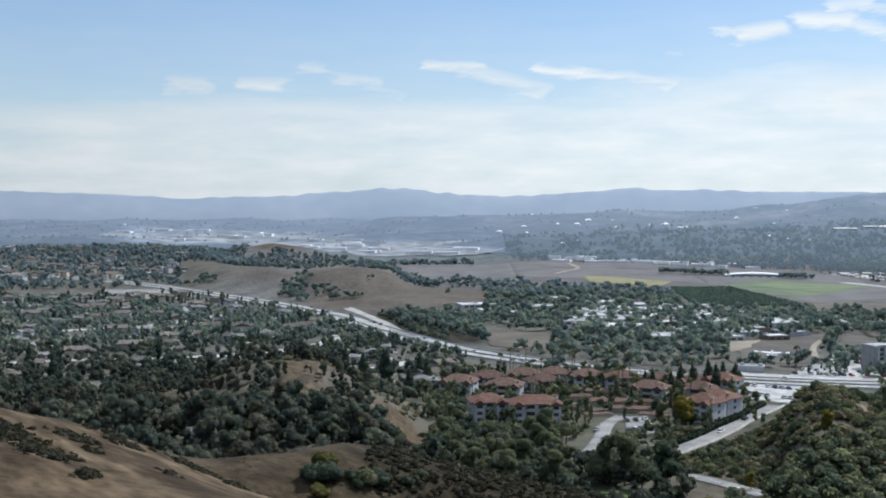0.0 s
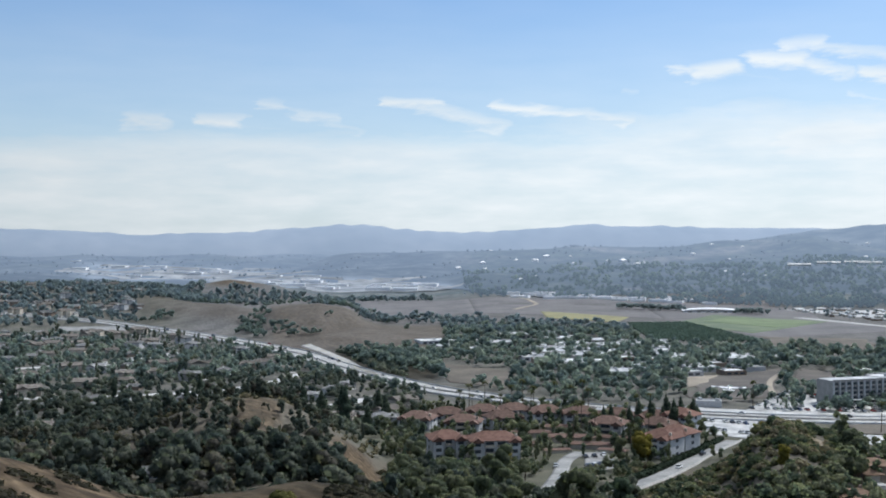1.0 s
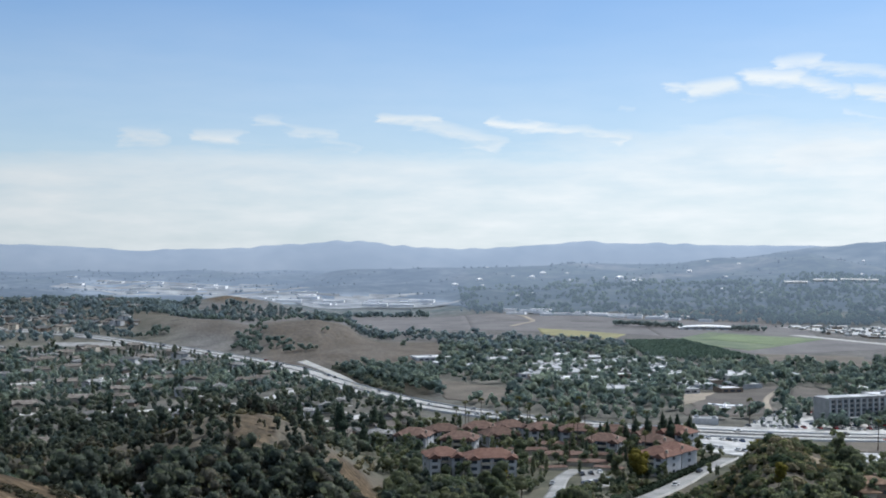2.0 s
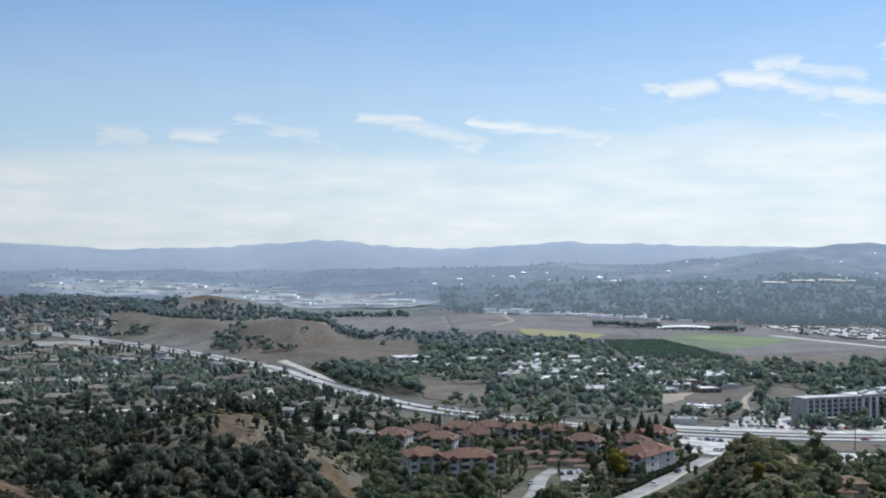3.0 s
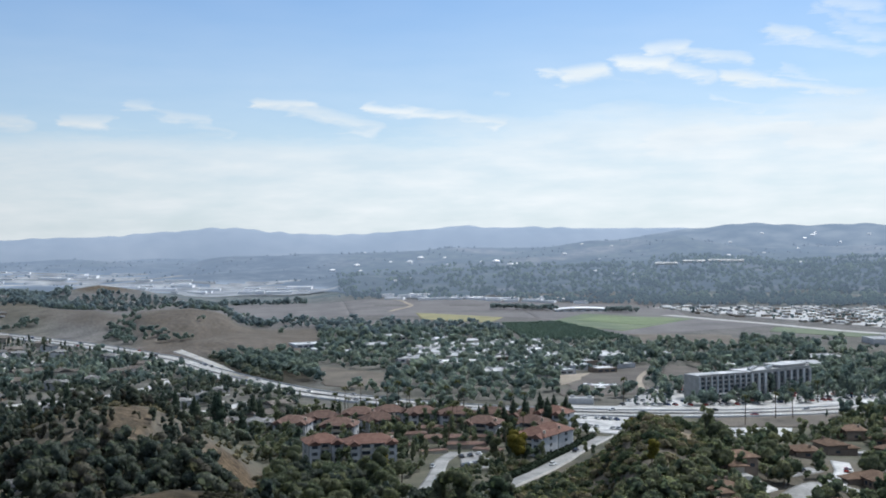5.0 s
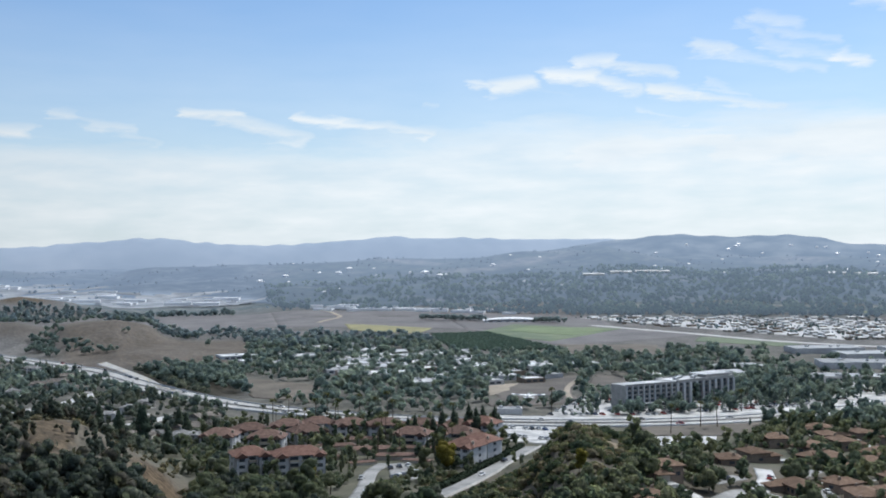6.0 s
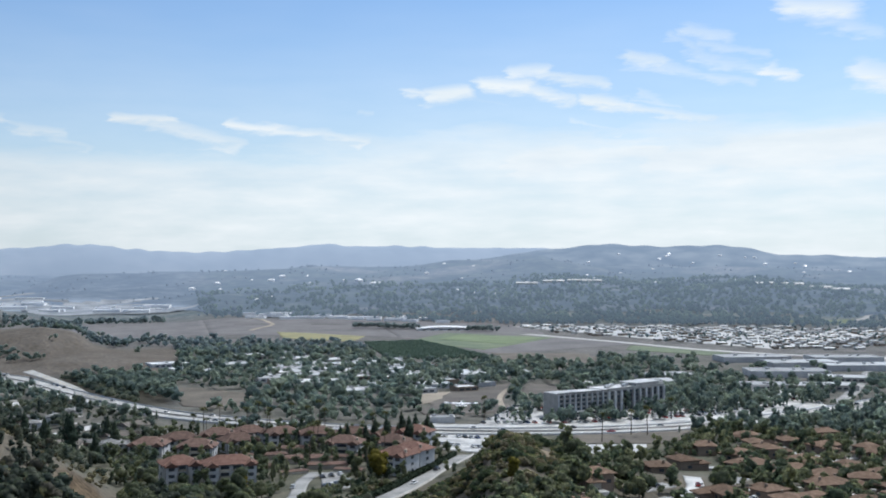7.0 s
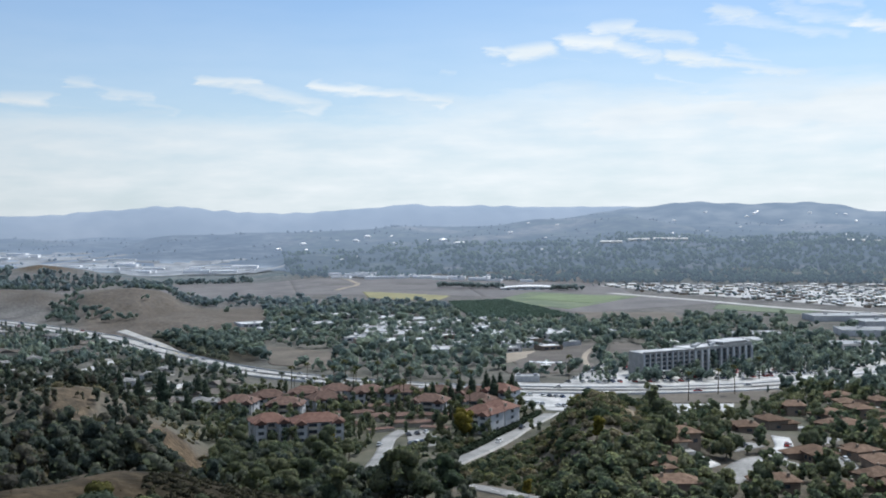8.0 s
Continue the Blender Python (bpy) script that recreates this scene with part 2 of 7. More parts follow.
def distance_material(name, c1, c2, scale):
    """Far ranges, a backdrop: the blue haze before them is put into their emission."""
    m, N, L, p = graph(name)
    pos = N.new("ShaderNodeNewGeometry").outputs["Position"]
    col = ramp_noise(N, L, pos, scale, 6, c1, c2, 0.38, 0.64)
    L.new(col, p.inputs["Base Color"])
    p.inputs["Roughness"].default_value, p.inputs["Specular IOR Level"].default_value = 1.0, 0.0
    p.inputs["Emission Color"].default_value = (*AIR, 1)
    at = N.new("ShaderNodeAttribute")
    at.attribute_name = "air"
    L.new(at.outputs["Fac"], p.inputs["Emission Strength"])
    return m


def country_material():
    """The hazy country far off: pale dry plain, and woods where the cover attribute says so. Its haze is blue emission.
    """
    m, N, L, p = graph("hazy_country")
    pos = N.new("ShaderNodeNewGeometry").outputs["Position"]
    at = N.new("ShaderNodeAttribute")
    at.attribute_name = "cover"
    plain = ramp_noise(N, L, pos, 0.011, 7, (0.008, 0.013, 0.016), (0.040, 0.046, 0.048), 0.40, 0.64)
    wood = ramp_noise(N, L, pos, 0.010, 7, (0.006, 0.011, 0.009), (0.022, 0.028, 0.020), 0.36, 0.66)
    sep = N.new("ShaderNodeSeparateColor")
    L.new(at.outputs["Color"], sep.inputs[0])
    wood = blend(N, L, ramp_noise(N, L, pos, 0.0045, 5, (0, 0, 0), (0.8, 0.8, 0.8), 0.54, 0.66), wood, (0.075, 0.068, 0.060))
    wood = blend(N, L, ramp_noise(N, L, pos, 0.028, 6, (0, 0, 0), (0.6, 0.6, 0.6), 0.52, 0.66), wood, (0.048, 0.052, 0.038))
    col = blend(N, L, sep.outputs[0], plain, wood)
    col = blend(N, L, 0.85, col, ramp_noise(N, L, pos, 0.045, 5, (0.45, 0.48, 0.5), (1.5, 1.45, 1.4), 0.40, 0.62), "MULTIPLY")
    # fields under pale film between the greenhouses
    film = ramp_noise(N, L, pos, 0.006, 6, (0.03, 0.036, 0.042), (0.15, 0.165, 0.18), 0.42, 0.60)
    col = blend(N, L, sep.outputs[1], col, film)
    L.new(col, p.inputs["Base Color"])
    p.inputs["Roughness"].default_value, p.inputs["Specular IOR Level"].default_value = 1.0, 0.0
    # distance haze put in as emission, strength from the third cover channel
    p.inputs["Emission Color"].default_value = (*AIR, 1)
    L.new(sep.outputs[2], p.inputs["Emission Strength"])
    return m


MAT = dict(
    ground=ground_material(),
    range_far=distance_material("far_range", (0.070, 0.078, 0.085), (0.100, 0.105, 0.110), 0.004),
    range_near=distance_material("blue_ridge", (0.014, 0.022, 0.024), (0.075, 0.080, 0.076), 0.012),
    hazy_country=country_material(),
    concrete=surface("road_concrete", (0.26, 0.25, 0.235), (0.37, 0.36, 0.34), 0.08, 0.6, 0.0, 9),
    lot=surface("pale_paving", (0.24, 0.235, 0.225), (0.52, 0.51, 0.49), 0.11, 0.5, 0.0, 8),
    street=surface("worn_street", (0.165, 0.165, 0.163), (0.275, 0.273, 0.266), 0.1, 0.75, 0.0, 9, 0.0, 0.0, 0.2),
    paint=surface("road_paint", (0.65, 0.65, 0.62), (0.75, 0.75, 0.72), 1.0, 0.6),
    yellow_paint=surface("yellow_paint", (0.62, 0.45, 0.08), (0.7, 0.52, 0.1), 1.0, 0.6),
    soil=surface("ploughed_soil", (0.092, 0.088, 0.090), (0.140, 0.132, 0.132), 0.02, 0.95, 0.0, 14),
    sand=surface("graded_dirt", (0.20, 0.172, 0.138), (0.29, 0.25, 0.20), 0.03, 0.95, 0.1, 14),
    straw=surface("straw_grass", (0.125, 0.098, 0.064), (0.225, 0.182, 0.125), 0.25, 0.95, 0.1, 14),
    lime=surface("young_crop_strip", (0.098, 0.135, 0.066), (0.138, 0.176, 0.09), 0.03, 0.9, 0.1, 12),
    brown=surface("dry_grass_lot", (0.076, 0.065, 0.052), (0.122, 0.105, 0.085), 0.04, 0.95, 0.1, 14),
    dark_brown=surface("dark_dry_slope", (0.066, 0.058, 0.052), (0.108, 0.095, 0.083), 0.04, 0.95, 0.1, 14),
    crop=surface("green_crop", (0.070, 0.098, 0.060), (0.120, 0.148, 0.085), 0.03, 0.9, 0.2, 12),
    stubble=surface("yellow_stubble", (0.17, 0.158, 0.078), (0.235, 0.218, 0.105), 0.03, 0.9, 0.1, 12),
    lawn=surface("lawn", (0.05, 0.085, 0.025), (0.09, 0.13, 0.04), 0.1, 0.9, 0.05, 10),
    stucco=surface("stucco", (0.38, 0.37, 0.35), (0.50, 0.49, 0.46), 0.3, 0.85, 0.01, 14, 0.2),
    white_stucco=surface("white_stucco", (0.36, 0.37, 0.385), (0.47, 0.48, 0.49), 0.3, 0.85, 0.01, 14, 0.1),
    hotel_wall=surface("beige_panel", (0.23, 0.232, 0.23), (0.31, 0.31, 0.302), 0.3, 0.85, 0.01, 14),
    cream=surface("cream_stucco", (0.34, 0.30, 0.25), (0.45, 0.41, 0.34), 0.3, 0.85, 0.01, 14, 0.25),
    tan=surface("tan_stucco", (0.20, 0.155, 0.12), (0.27, 0.21, 0.165), 0.3, 0.85, 0.01, 14, 0.2),
    terracotta=surface("clay_tile", (0.112, 0.074, 0.053), (0.178, 0.122, 0.090), 0.6, 0.9, 0.05, 6, 0.2, 0.0, 0.08),
    terracotta_red=surface("red_clay_tile", (0.116, 0.066, 0.053), (0.182, 0.108, 0.087), 0.6, 0.9, 0.05, 6, 0.15, 0.0, 0.08),
    terracotta_dark=surface("old_clay_tile", (0.090, 0.058, 0.048), (0.150, 0.100, 0.083), 0.6, 0.9, 0.05, 6, 0.2, 0.0, 0.08),
    shingle=surface("grey_shingle", (0.095, 0.095, 0.094), (0.215, 0.214, 0.212), 0.5, 0.92, 0.03, 8, 0.45, 0.0, 0.08),
    brown_roof=surface("brown_shingle", (0.098, 0.087, 0.077), (0.180, 0.162, 0.146), 0.5, 0.92, 0.03, 8, 0.3, 0.0, 0.08),
    white_roof=surface("white_membrane_roof", (0.30, 0.305, 0.31), (0.60, 0.60, 0.595), 0.09, 0.5, 0.0, 9, 0.22),
    metal_roof=surface("pale_metal_roof", (0.20, 0.21, 0.22), (0.29, 0.30, 0.31), 0.03, 0.7, 0.0, 12, 0.25, 0.0),
    film=surface("crop_cover_film", (0.11, 0.125, 0.145), (0.29, 0.305, 0.32), 0.02, 0.6, 0.0, 14, 0.2),
    wallgrey=surface("painted_panel", (0.36, 0.36, 0.37), (0.46, 0.46, 0.46), 0.1, 0.8, 0.0, 10, 0.2),
    glass=surface("window_glass", (0.035, 0.045, 0.055), (0.06, 0.07, 0.085), 0.5, 0.12, 0.0, 5, 0.0, 0.0, 0.6),
    frame=surface("window_frame", (0.6, 0.6, 0.58), (0.7, 0.7, 0.68), 1.0, 0.6),
    bark=surface("bark", (0.075, 0.055, 0.04), (0.14, 0.11, 0.085), 1.5, 0.9, 0.05, 8),
    steel=surface("galvanised_steel", (0.35, 0.36, 0.37), (0.45, 0.46, 0.47), 1.0, 0.45, 0.0, 8, 0.0, 0.7),
    rubber=surface("rubber", (0.02, 0.02, 0.02), (0.03, 0.03, 0.03), 2.0, 0.8),
    foam_white=surface("white_foam", (0.68, 0.68, 0.70), (0.78, 0.78, 0.79), 5.0, 0.5, 0.0, 8),
    foam_dark=surface("dark_foam", (0.06, 0.065, 0.08), (0.10, 0.105, 0.12), 5.0, 0.5, 0.0, 8),
    leaf=foliage("broadleaf", (0.072, 0.096, 0.068), (0.165, 0.172, 0.108), 0.55, False, False, (1.02, 1.1, 0.84)),
    leaf_stuff=foliage("broadleaf_wood", (0.092, 0.118, 0.092), (0.228, 0.230, 0.152), 0.60, True, False, (1.02, 1.1, 0.84)),
    leaf_ridge=foliage("ridge_oak_leaf", (0.060, 0.077, 0.070), (0.128, 0.136, 0.106), 0.52, True, False, (1.0, 1.08, 0.85)),
    leaf_bare=foliage("thin_leafed_oak", (0.074, 0.070, 0.062), (0.135, 0.126, 0.102), 0.5),
    leaf_grey=foliage("grey_sage_scrub", (0.118, 0.106, 0.072), (0.220, 0.188, 0.124), 0.32),
    leaf_dry=foliage("dry_tuft", (0.055, 0.040, 0.026), (0.120, 0.092, 0.058), 0.2),
    leaf_brush=foliage("dark_brush", (0.031, 0.030, 0.023), (0.064, 0.059, 0.043), 0.3),
    leaf_dark=foliage("cypress_leaf", (0.040, 0.058, 0.044), (0.065, 0.082, 0.058), 0.25, False),
    leaf_yellow=foliage("yellowing_leaf", (0.15, 0.13, 0.03), (0.21, 0.165, 0.04), 0.40, False),
    leaf_olive=foliage("olive_shrub", (0.085, 0.082, 0.030), (0.145, 0.130, 0.050), 0.40, False),
    leaf_palm=foliage("palm_frond", (0.05, 0.06, 0.025), (0.09, 0.09, 0.04), 0.2, False),
    # paler, bluer copies of the leaves: distance haze put into the base colour
    leaf_valley_hazed=foliage("valley_leaf_hazed", (0.142, 0.188, 0.190), (0.276, 0.310, 0.262), 0.60, True, False, (1.0, 1.08, 0.93)),
    leaf_far_hazed=foliage("far_woodland_hazed", (0.165, 0.215, 0.245), (0.245, 0.290, 0.285), 0.58, True, False, (1.0, 1.05, 1.0)),
    leaf_suburb=foliage("suburb_leaf", (0.074, 0.097, 0.096), (0.180, 0.190, 0.148), 0.58, True, False, (1.0, 1.1, 0.88)),
    leaf_scrub=foliage("chaparral_leaf", (0.062, 0.084, 0.060), (0.175, 0.175, 0.104), 0.55, True, False, (1.02, 1.12, 0.8)),
    leaf_hedge=foliage("clipped_hedge", (0.018, 0.028, 0.018), (0.034, 0.046, 0.028), 0.15),
    leaf_orchard=foliage("orchard_leaf", (0.115, 0.168, 0.145), (0.170, 0.220, 0.170), 0.45, True, False, (1.0, 1.1, 0.95)),
    # backdrop woods, whose leaves emit the haze
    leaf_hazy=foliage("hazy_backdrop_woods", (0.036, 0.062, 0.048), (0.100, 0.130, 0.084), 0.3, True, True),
    leaf_far_glow=foliage("glowing_far_woods", (0.022, 0.030, 0.030), (0.040, 0.048, 0.044), 0.15, True, True),
)


# ---- helpers for meshes ----
def part(name, data, material, parent=None, label="", smooth=False):
    """Links a bmesh or a mesh as one mesh object, under a thing or a part."""
    if isinstance(data, bmesh.types.BMesh):
        me = bpy.data.meshes.new(name)
        data.to_mesh(me)
        data.free()
    else:
        me = data
    if not me.materials:
        me.materials.append(MAT[material])
    if smooth:
        me.polygons.foreach_set("use_smooth", np.ones(len(me.polygons), dtype=bool))
    ob = new(name, me)
    if parent is not None:
        ob.parent = parent
    if label:
        ob["label"] = label
    return ob


def mesh_from(name, verts, faces):
    """A mesh from arrays of corners and of equally long faces."""
    me = bpy.data.meshes.new(name)
    verts, faces = np.asarray(verts, dtype=np.float32), np.asarray(faces, dtype=np.int32)
    k = faces.shape[1]
    me.vertices.add(len(verts))
    me.vertices.foreach_set("co", verts.ravel())
    me.loops.add(faces.size)
    me.loops.foreach_set("vertex_index", faces.ravel())
    me.polygons.add(len(faces))
    me.polygons.foreach_set("loop_start", np.arange(len(faces), dtype=np.int32) * k)
    me.update(calc_edges=True)
    me.validate()
    return me


def box(bm, x0, y0, z0, x1, y1, z1, bev=0.0):
    geom = bmesh.ops.create_cube(bm, size=1.0, matrix=Matrix.LocRotScale(((x0 + x1) / 2, (y0 + y1) / 2, (z0 + z1) / 2), None, (x1 - x0, y1 - y0, z1 - z0)))
    if bev:
        edges = list({e for v in geom["verts"] for e in v.link_edges})
        bmesh.ops.bevel(bm, geom=edges, offset=bev, segments=1, affect="EDGES")
    return bm


def cyl(bm, r1, r2, p0, p1, seg=8):
    p0, p1 = Vector(p0), Vector(p1)
    q = (p1 - p0).to_track_quat("Z", "Y").to_matrix().to_4x4()
    bmesh.ops.create_cone(bm, cap_ends=True, segments=seg, radius1=r1, radius2=r2, depth=(p1 - p0).length, matrix=Matrix.Translation((p0 + p1) / 2) @ q)
    return bm


# ---- the lie of the land ----
def smooth01(t):
    t = np.clip(t, 0, 1)
    return t * t * (3 - 2 * t)


# crests: bearing in degrees, fall below eye level per metre of distance
CRESTS = (
    # distance, near width, far width, bearings, falls
    (165, 42, 48, (-16, -13.2, -11.9, -9.5, -7.3, -5.1, -3.4, -1.8, 0, 1.8, 4.6, 7.4, 11, 20), (.213, .211, .2135, .2125, .2145, .2120, .2155, .2210, .2255, .2305, .2395, .2510, .285, .36)),
    (450, 75, 90, (-60, -21, -15.8, -11.8, -9.7, -8.5, -7.7, -6.8, -6.0, -4.8, -3.5, -2.3, -1.2, 0.5), (.168, .170, .168, .153, .138, .1335, .1320, .1325, .135, .146, .163, .182, .198, .215)),
    (440, 110, 70, (8, 11, 12.6, 13.9, 15, 16, 16.5, 17, 17.8, 18.4, 19.2, 21, 24, 28, 36), (.24, .226, .220, .212, .202, .190, .174, .1590, .1500, .1510, .1575, .1660, .185, .195, .2)),
    ((1640, 1580, 1520, 1430, 1340, 1300, 1270, 1240, 1240, 1240, 1240), 95, 260, (-15, -13.7, -12.3, -10.5, -8.3, -7, -6.2, -4, -2.6, -1.8, -0.8), (.062, .0570, .0530, .0510, .0545, .0599, .0550, .0530, .0583, .069, .075)),
    (1080, 70, 120, (-5.6, -4, -2.3, 0, 1.5, 2.1, 3.2), (.0866, .0794, .077, .0784, .0818, .0847, .09)),
    (1900, 160, 260, (-11.5, -10, -8.3, -6.2, -4, -2), (.05, .0372, .0315, .0365, .0457, .05)),
    (1750, 260, 400, (-60, -30, -21, -16, -13, -11.3, -10, -8), (.03, .036, .037, .036, .037, .040, .047, .055)),
    (2350, 200, 260, (2.2, 3.4, 4.6, 5.6, 7, 9), (.040, .0305, .0270, .0285, .034, .04)),
    (2600, 640, 900, (1.5, 4.3, 8.7, 12.5, 16, 18, 18.6, 20.8, 23.5, 27.5, 29.5, 32.6, 35.5, 60), (.036, .0280, .0240, .0225, .0220, .0240, .0202, .0180, .0188, .0192, .0180, .0222, .0262, .026)),
    (3300, 420, 500, (-6, -4.4, -3.4, -2.1, 1.7, 5.7, 8.7, 10.9, 13.6, 15.3, 18, 19.4, 22, 60), (.024, .0200, .0150, .0115, .0088, .0072, .0055, .0061, .0048, .0004, -.0040, -.0050, .005, .012)),
)
RNG = np.random.RandomState(7)
WAVES = [(RNG.uniform(0, 6.28), RNG.uniform(0, 6.28), RNG.uniform(0, 6.28)) for _ in range(24)]


def ripple(x, y, size, first, count=6):
    out = 0
    for turn, p, q in WAVES[first:first + count]:
        k = 6.28 / size * (0.7 + 0.6 * (q / 6.28))
        out = out + np.sin(k * (x * math.cos(turn) + y * math.sin(turn)) + p + 1.3 * np.sin(0.6 * k * (y * math.cos(turn) - x * math.sin(turn)) + q))
    return out / count


def camera_hill(x, y):
    """The hill on which the tripod stands: a steep brow, then a flatter spur that falls away to the right."""
    d, az = np.hypot(x, y), np.degrees(np.arctan2(x, y))
    crest = np.interp(az, (-180, -60, -24, -20.7, -18.3, -17, -15.8, -14, -11.9, -10, -8.3, -5, -1, 4, 12, 40, 90, 180), (.13, .145, .158, .1602, .171, .1805, .1885, .2015, .2205, .2375, .250, .268, .290, .31, .34, .35, .27, .13))
    z0, z1, z2 = 90.3, EYE - 58 * np.maximum(0.272, crest + 0.02), EYE - 96 * crest
    t, u, w = np.clip(d / 58, 0, 1), np.clip((d - 58) / 38, 0, 1), np.maximum(0, d - 96)
    # from the brow to the foot, from the foot to the crest of the spur, and down behind it
    slope = (z1 - z0) / 58
    first = z0 + (z1 - z0) * t
    h = u * u * (3 - 2 * u)
    second = (u ** 3 - 2 * u * u + u) * 38 * slope * 0.3 + z1 + (z2 - z1) * h + (u ** 3 - u * u) * 38 * -crest
    z = np.where(d < 58, first, second) - crest * w - 0.0032 * w * w
    return z + (0.3 * ripple(x, y, 14, 0) + 0.35 * ripple(x, y, 33, 12)) * np.clip((d - 6) / 20, 0, 1)


def land(x, y):
    """Height of the ground."""
    x, y = np.asarray(x, dtype=float), np.asarray(y, dtype=float)
    d, az = np.hypot(x, y), np.degrees(np.arctan2(x, y))
    plain = 45.0 * smooth01((d - 1900) / 2900)
    rise = 22 * smooth01((430 - d) / 120) * smooth01((1 - az) / 6) + 6 * smooth01((520 - d) / 160)
    z = plain + rise
    for dist, near, far, bearings, falls in CRESTS:
        dist = np.interp(az, bearings, dist) if isinstance(dist, tuple) else dist
        crest = EYE - dist * np.interp(az, bearings, falls)
        t = (d - dist) / np.where(d < dist, near, far)
        bump = (crest - z) * np.exp(-t * t)
        z = z + np.where(crest > z, bump, 0)
    z = z + 2.2 * ripple(x, y, 150, 6) * smooth01((d - 1350) / 500) + 13 * ripple(x, y, 420, 12) * smooth01((d - 2000) / 600)
    z = z + 1.2 * ripple(x, y, 46, 0) * smooth01((z - 12) / 12) * smooth01((700 - d) / 200)
    return np.maximum(z, camera_hill(x, y))


def lz(x, y):
    return float(land(x, y))


# ---- the plan: roads as lines with a width, fields as four corners ----
FREEWAY = ((-760, 1420), (-620, 1412), (-500, 1398), (-428, 1374), (-378, 1348), (-318, 1304), (-240, 1215), (-157, 1098), (-90, 978), (-44, 862), (-6, 776), (28, 718), (80, 664), (130, 630), (185, 606), (240, 594), (300, 596), (360, 612), (420, 636), (520, 690))
ROADS = (
    # name, material, width, line, lanes marked
    ("freeway", "concrete", 24, FREEWAY, 8),
    ("slip_road", "concrete", 8, ((-84, 1030), (-77, 1008), (-61, 967), (-44, 911), (-30, 850), (-14, 806)), 2),
    ("street", "street", 6.0, ((78, 510), (69, 490), (60, 447), (53, 418), (49, 396)), 0),
    ("lane", "street", 7.0, ((76, 407), (84, 421), (99, 446), (120, 484), (135, 507), (152, 534)), 0),
    ("lower_lane", "street", 6.5, ((46, 402), (58, 387), (75, 376), (88, 358), (95, 345)), 1),
    ("boulevard", "street", 9, ((760, 1040), (657, 929), (616, 883), (523, 766), (470, 701), (440, 668)), 4),
    ("service_road", "lot", 13, ((150, 645), (200, 622), (240, 615), (300, 617), (360, 634), (420, 660)), 1),
    ("frontage_road", "concrete", 16, ((470, 1380), (495, 1310), (529, 1218), (564, 1100), (615, 1015), (690, 945), (800, 850)), 4),
    ("close", "street", 9, ((155, 345), (162, 354), (170, 364), (179, 373), (186, 377), (191, 374), (194, 367), (200, 363), (207, 359), (222, 350), (240, 345)), 0),
    ("close_branch", "lot", 7, ((190, 381), (201, 396), (208, 411), (215, 427)), 0),
    ("close_branch", "street", 7, ((205, 364), (213, 372), (215, 388)), 0),
    ("close_branch", "street", 6, ((175, 388), (183, 394), (193, 401)), 0),
    ("close_branch", "street", 6, ((217, 407), (229, 419), (241, 431)), 0),
    ("close_branch", "lot", 7, ((150, 357), (160, 368)), 0),
    ("close_branch", "street", 9, ((284, 512), (304, 500), (308, 483), (315, 465), (330, 446)), 0),
    ("suburb_street", "lot", 9, ((-330, 640), (-240, 690), (-150, 712), (-95, 752), (-70, 820)), 0),
    ("suburb_street", "lot", 9, ((-420, 810), (-300, 850), (-215, 915), (-185, 985)), 0),
    ("suburb_street", "lot", 9, ((-160, 620), (-90, 640), (-45, 655), (-12, 700)), 0),
    ("track", "sand", 4, ((222, 694), (243, 766), (282, 844)), 0),
    ("hill_road", "street", 9, ((905, 1375), (954, 1418), (1030, 1500), (1107, 1592), (1190, 1700)), 0),
    ("field_road", "sand", 7, ((150, 1560), (195, 1700), (170, 1900)), 0),
)
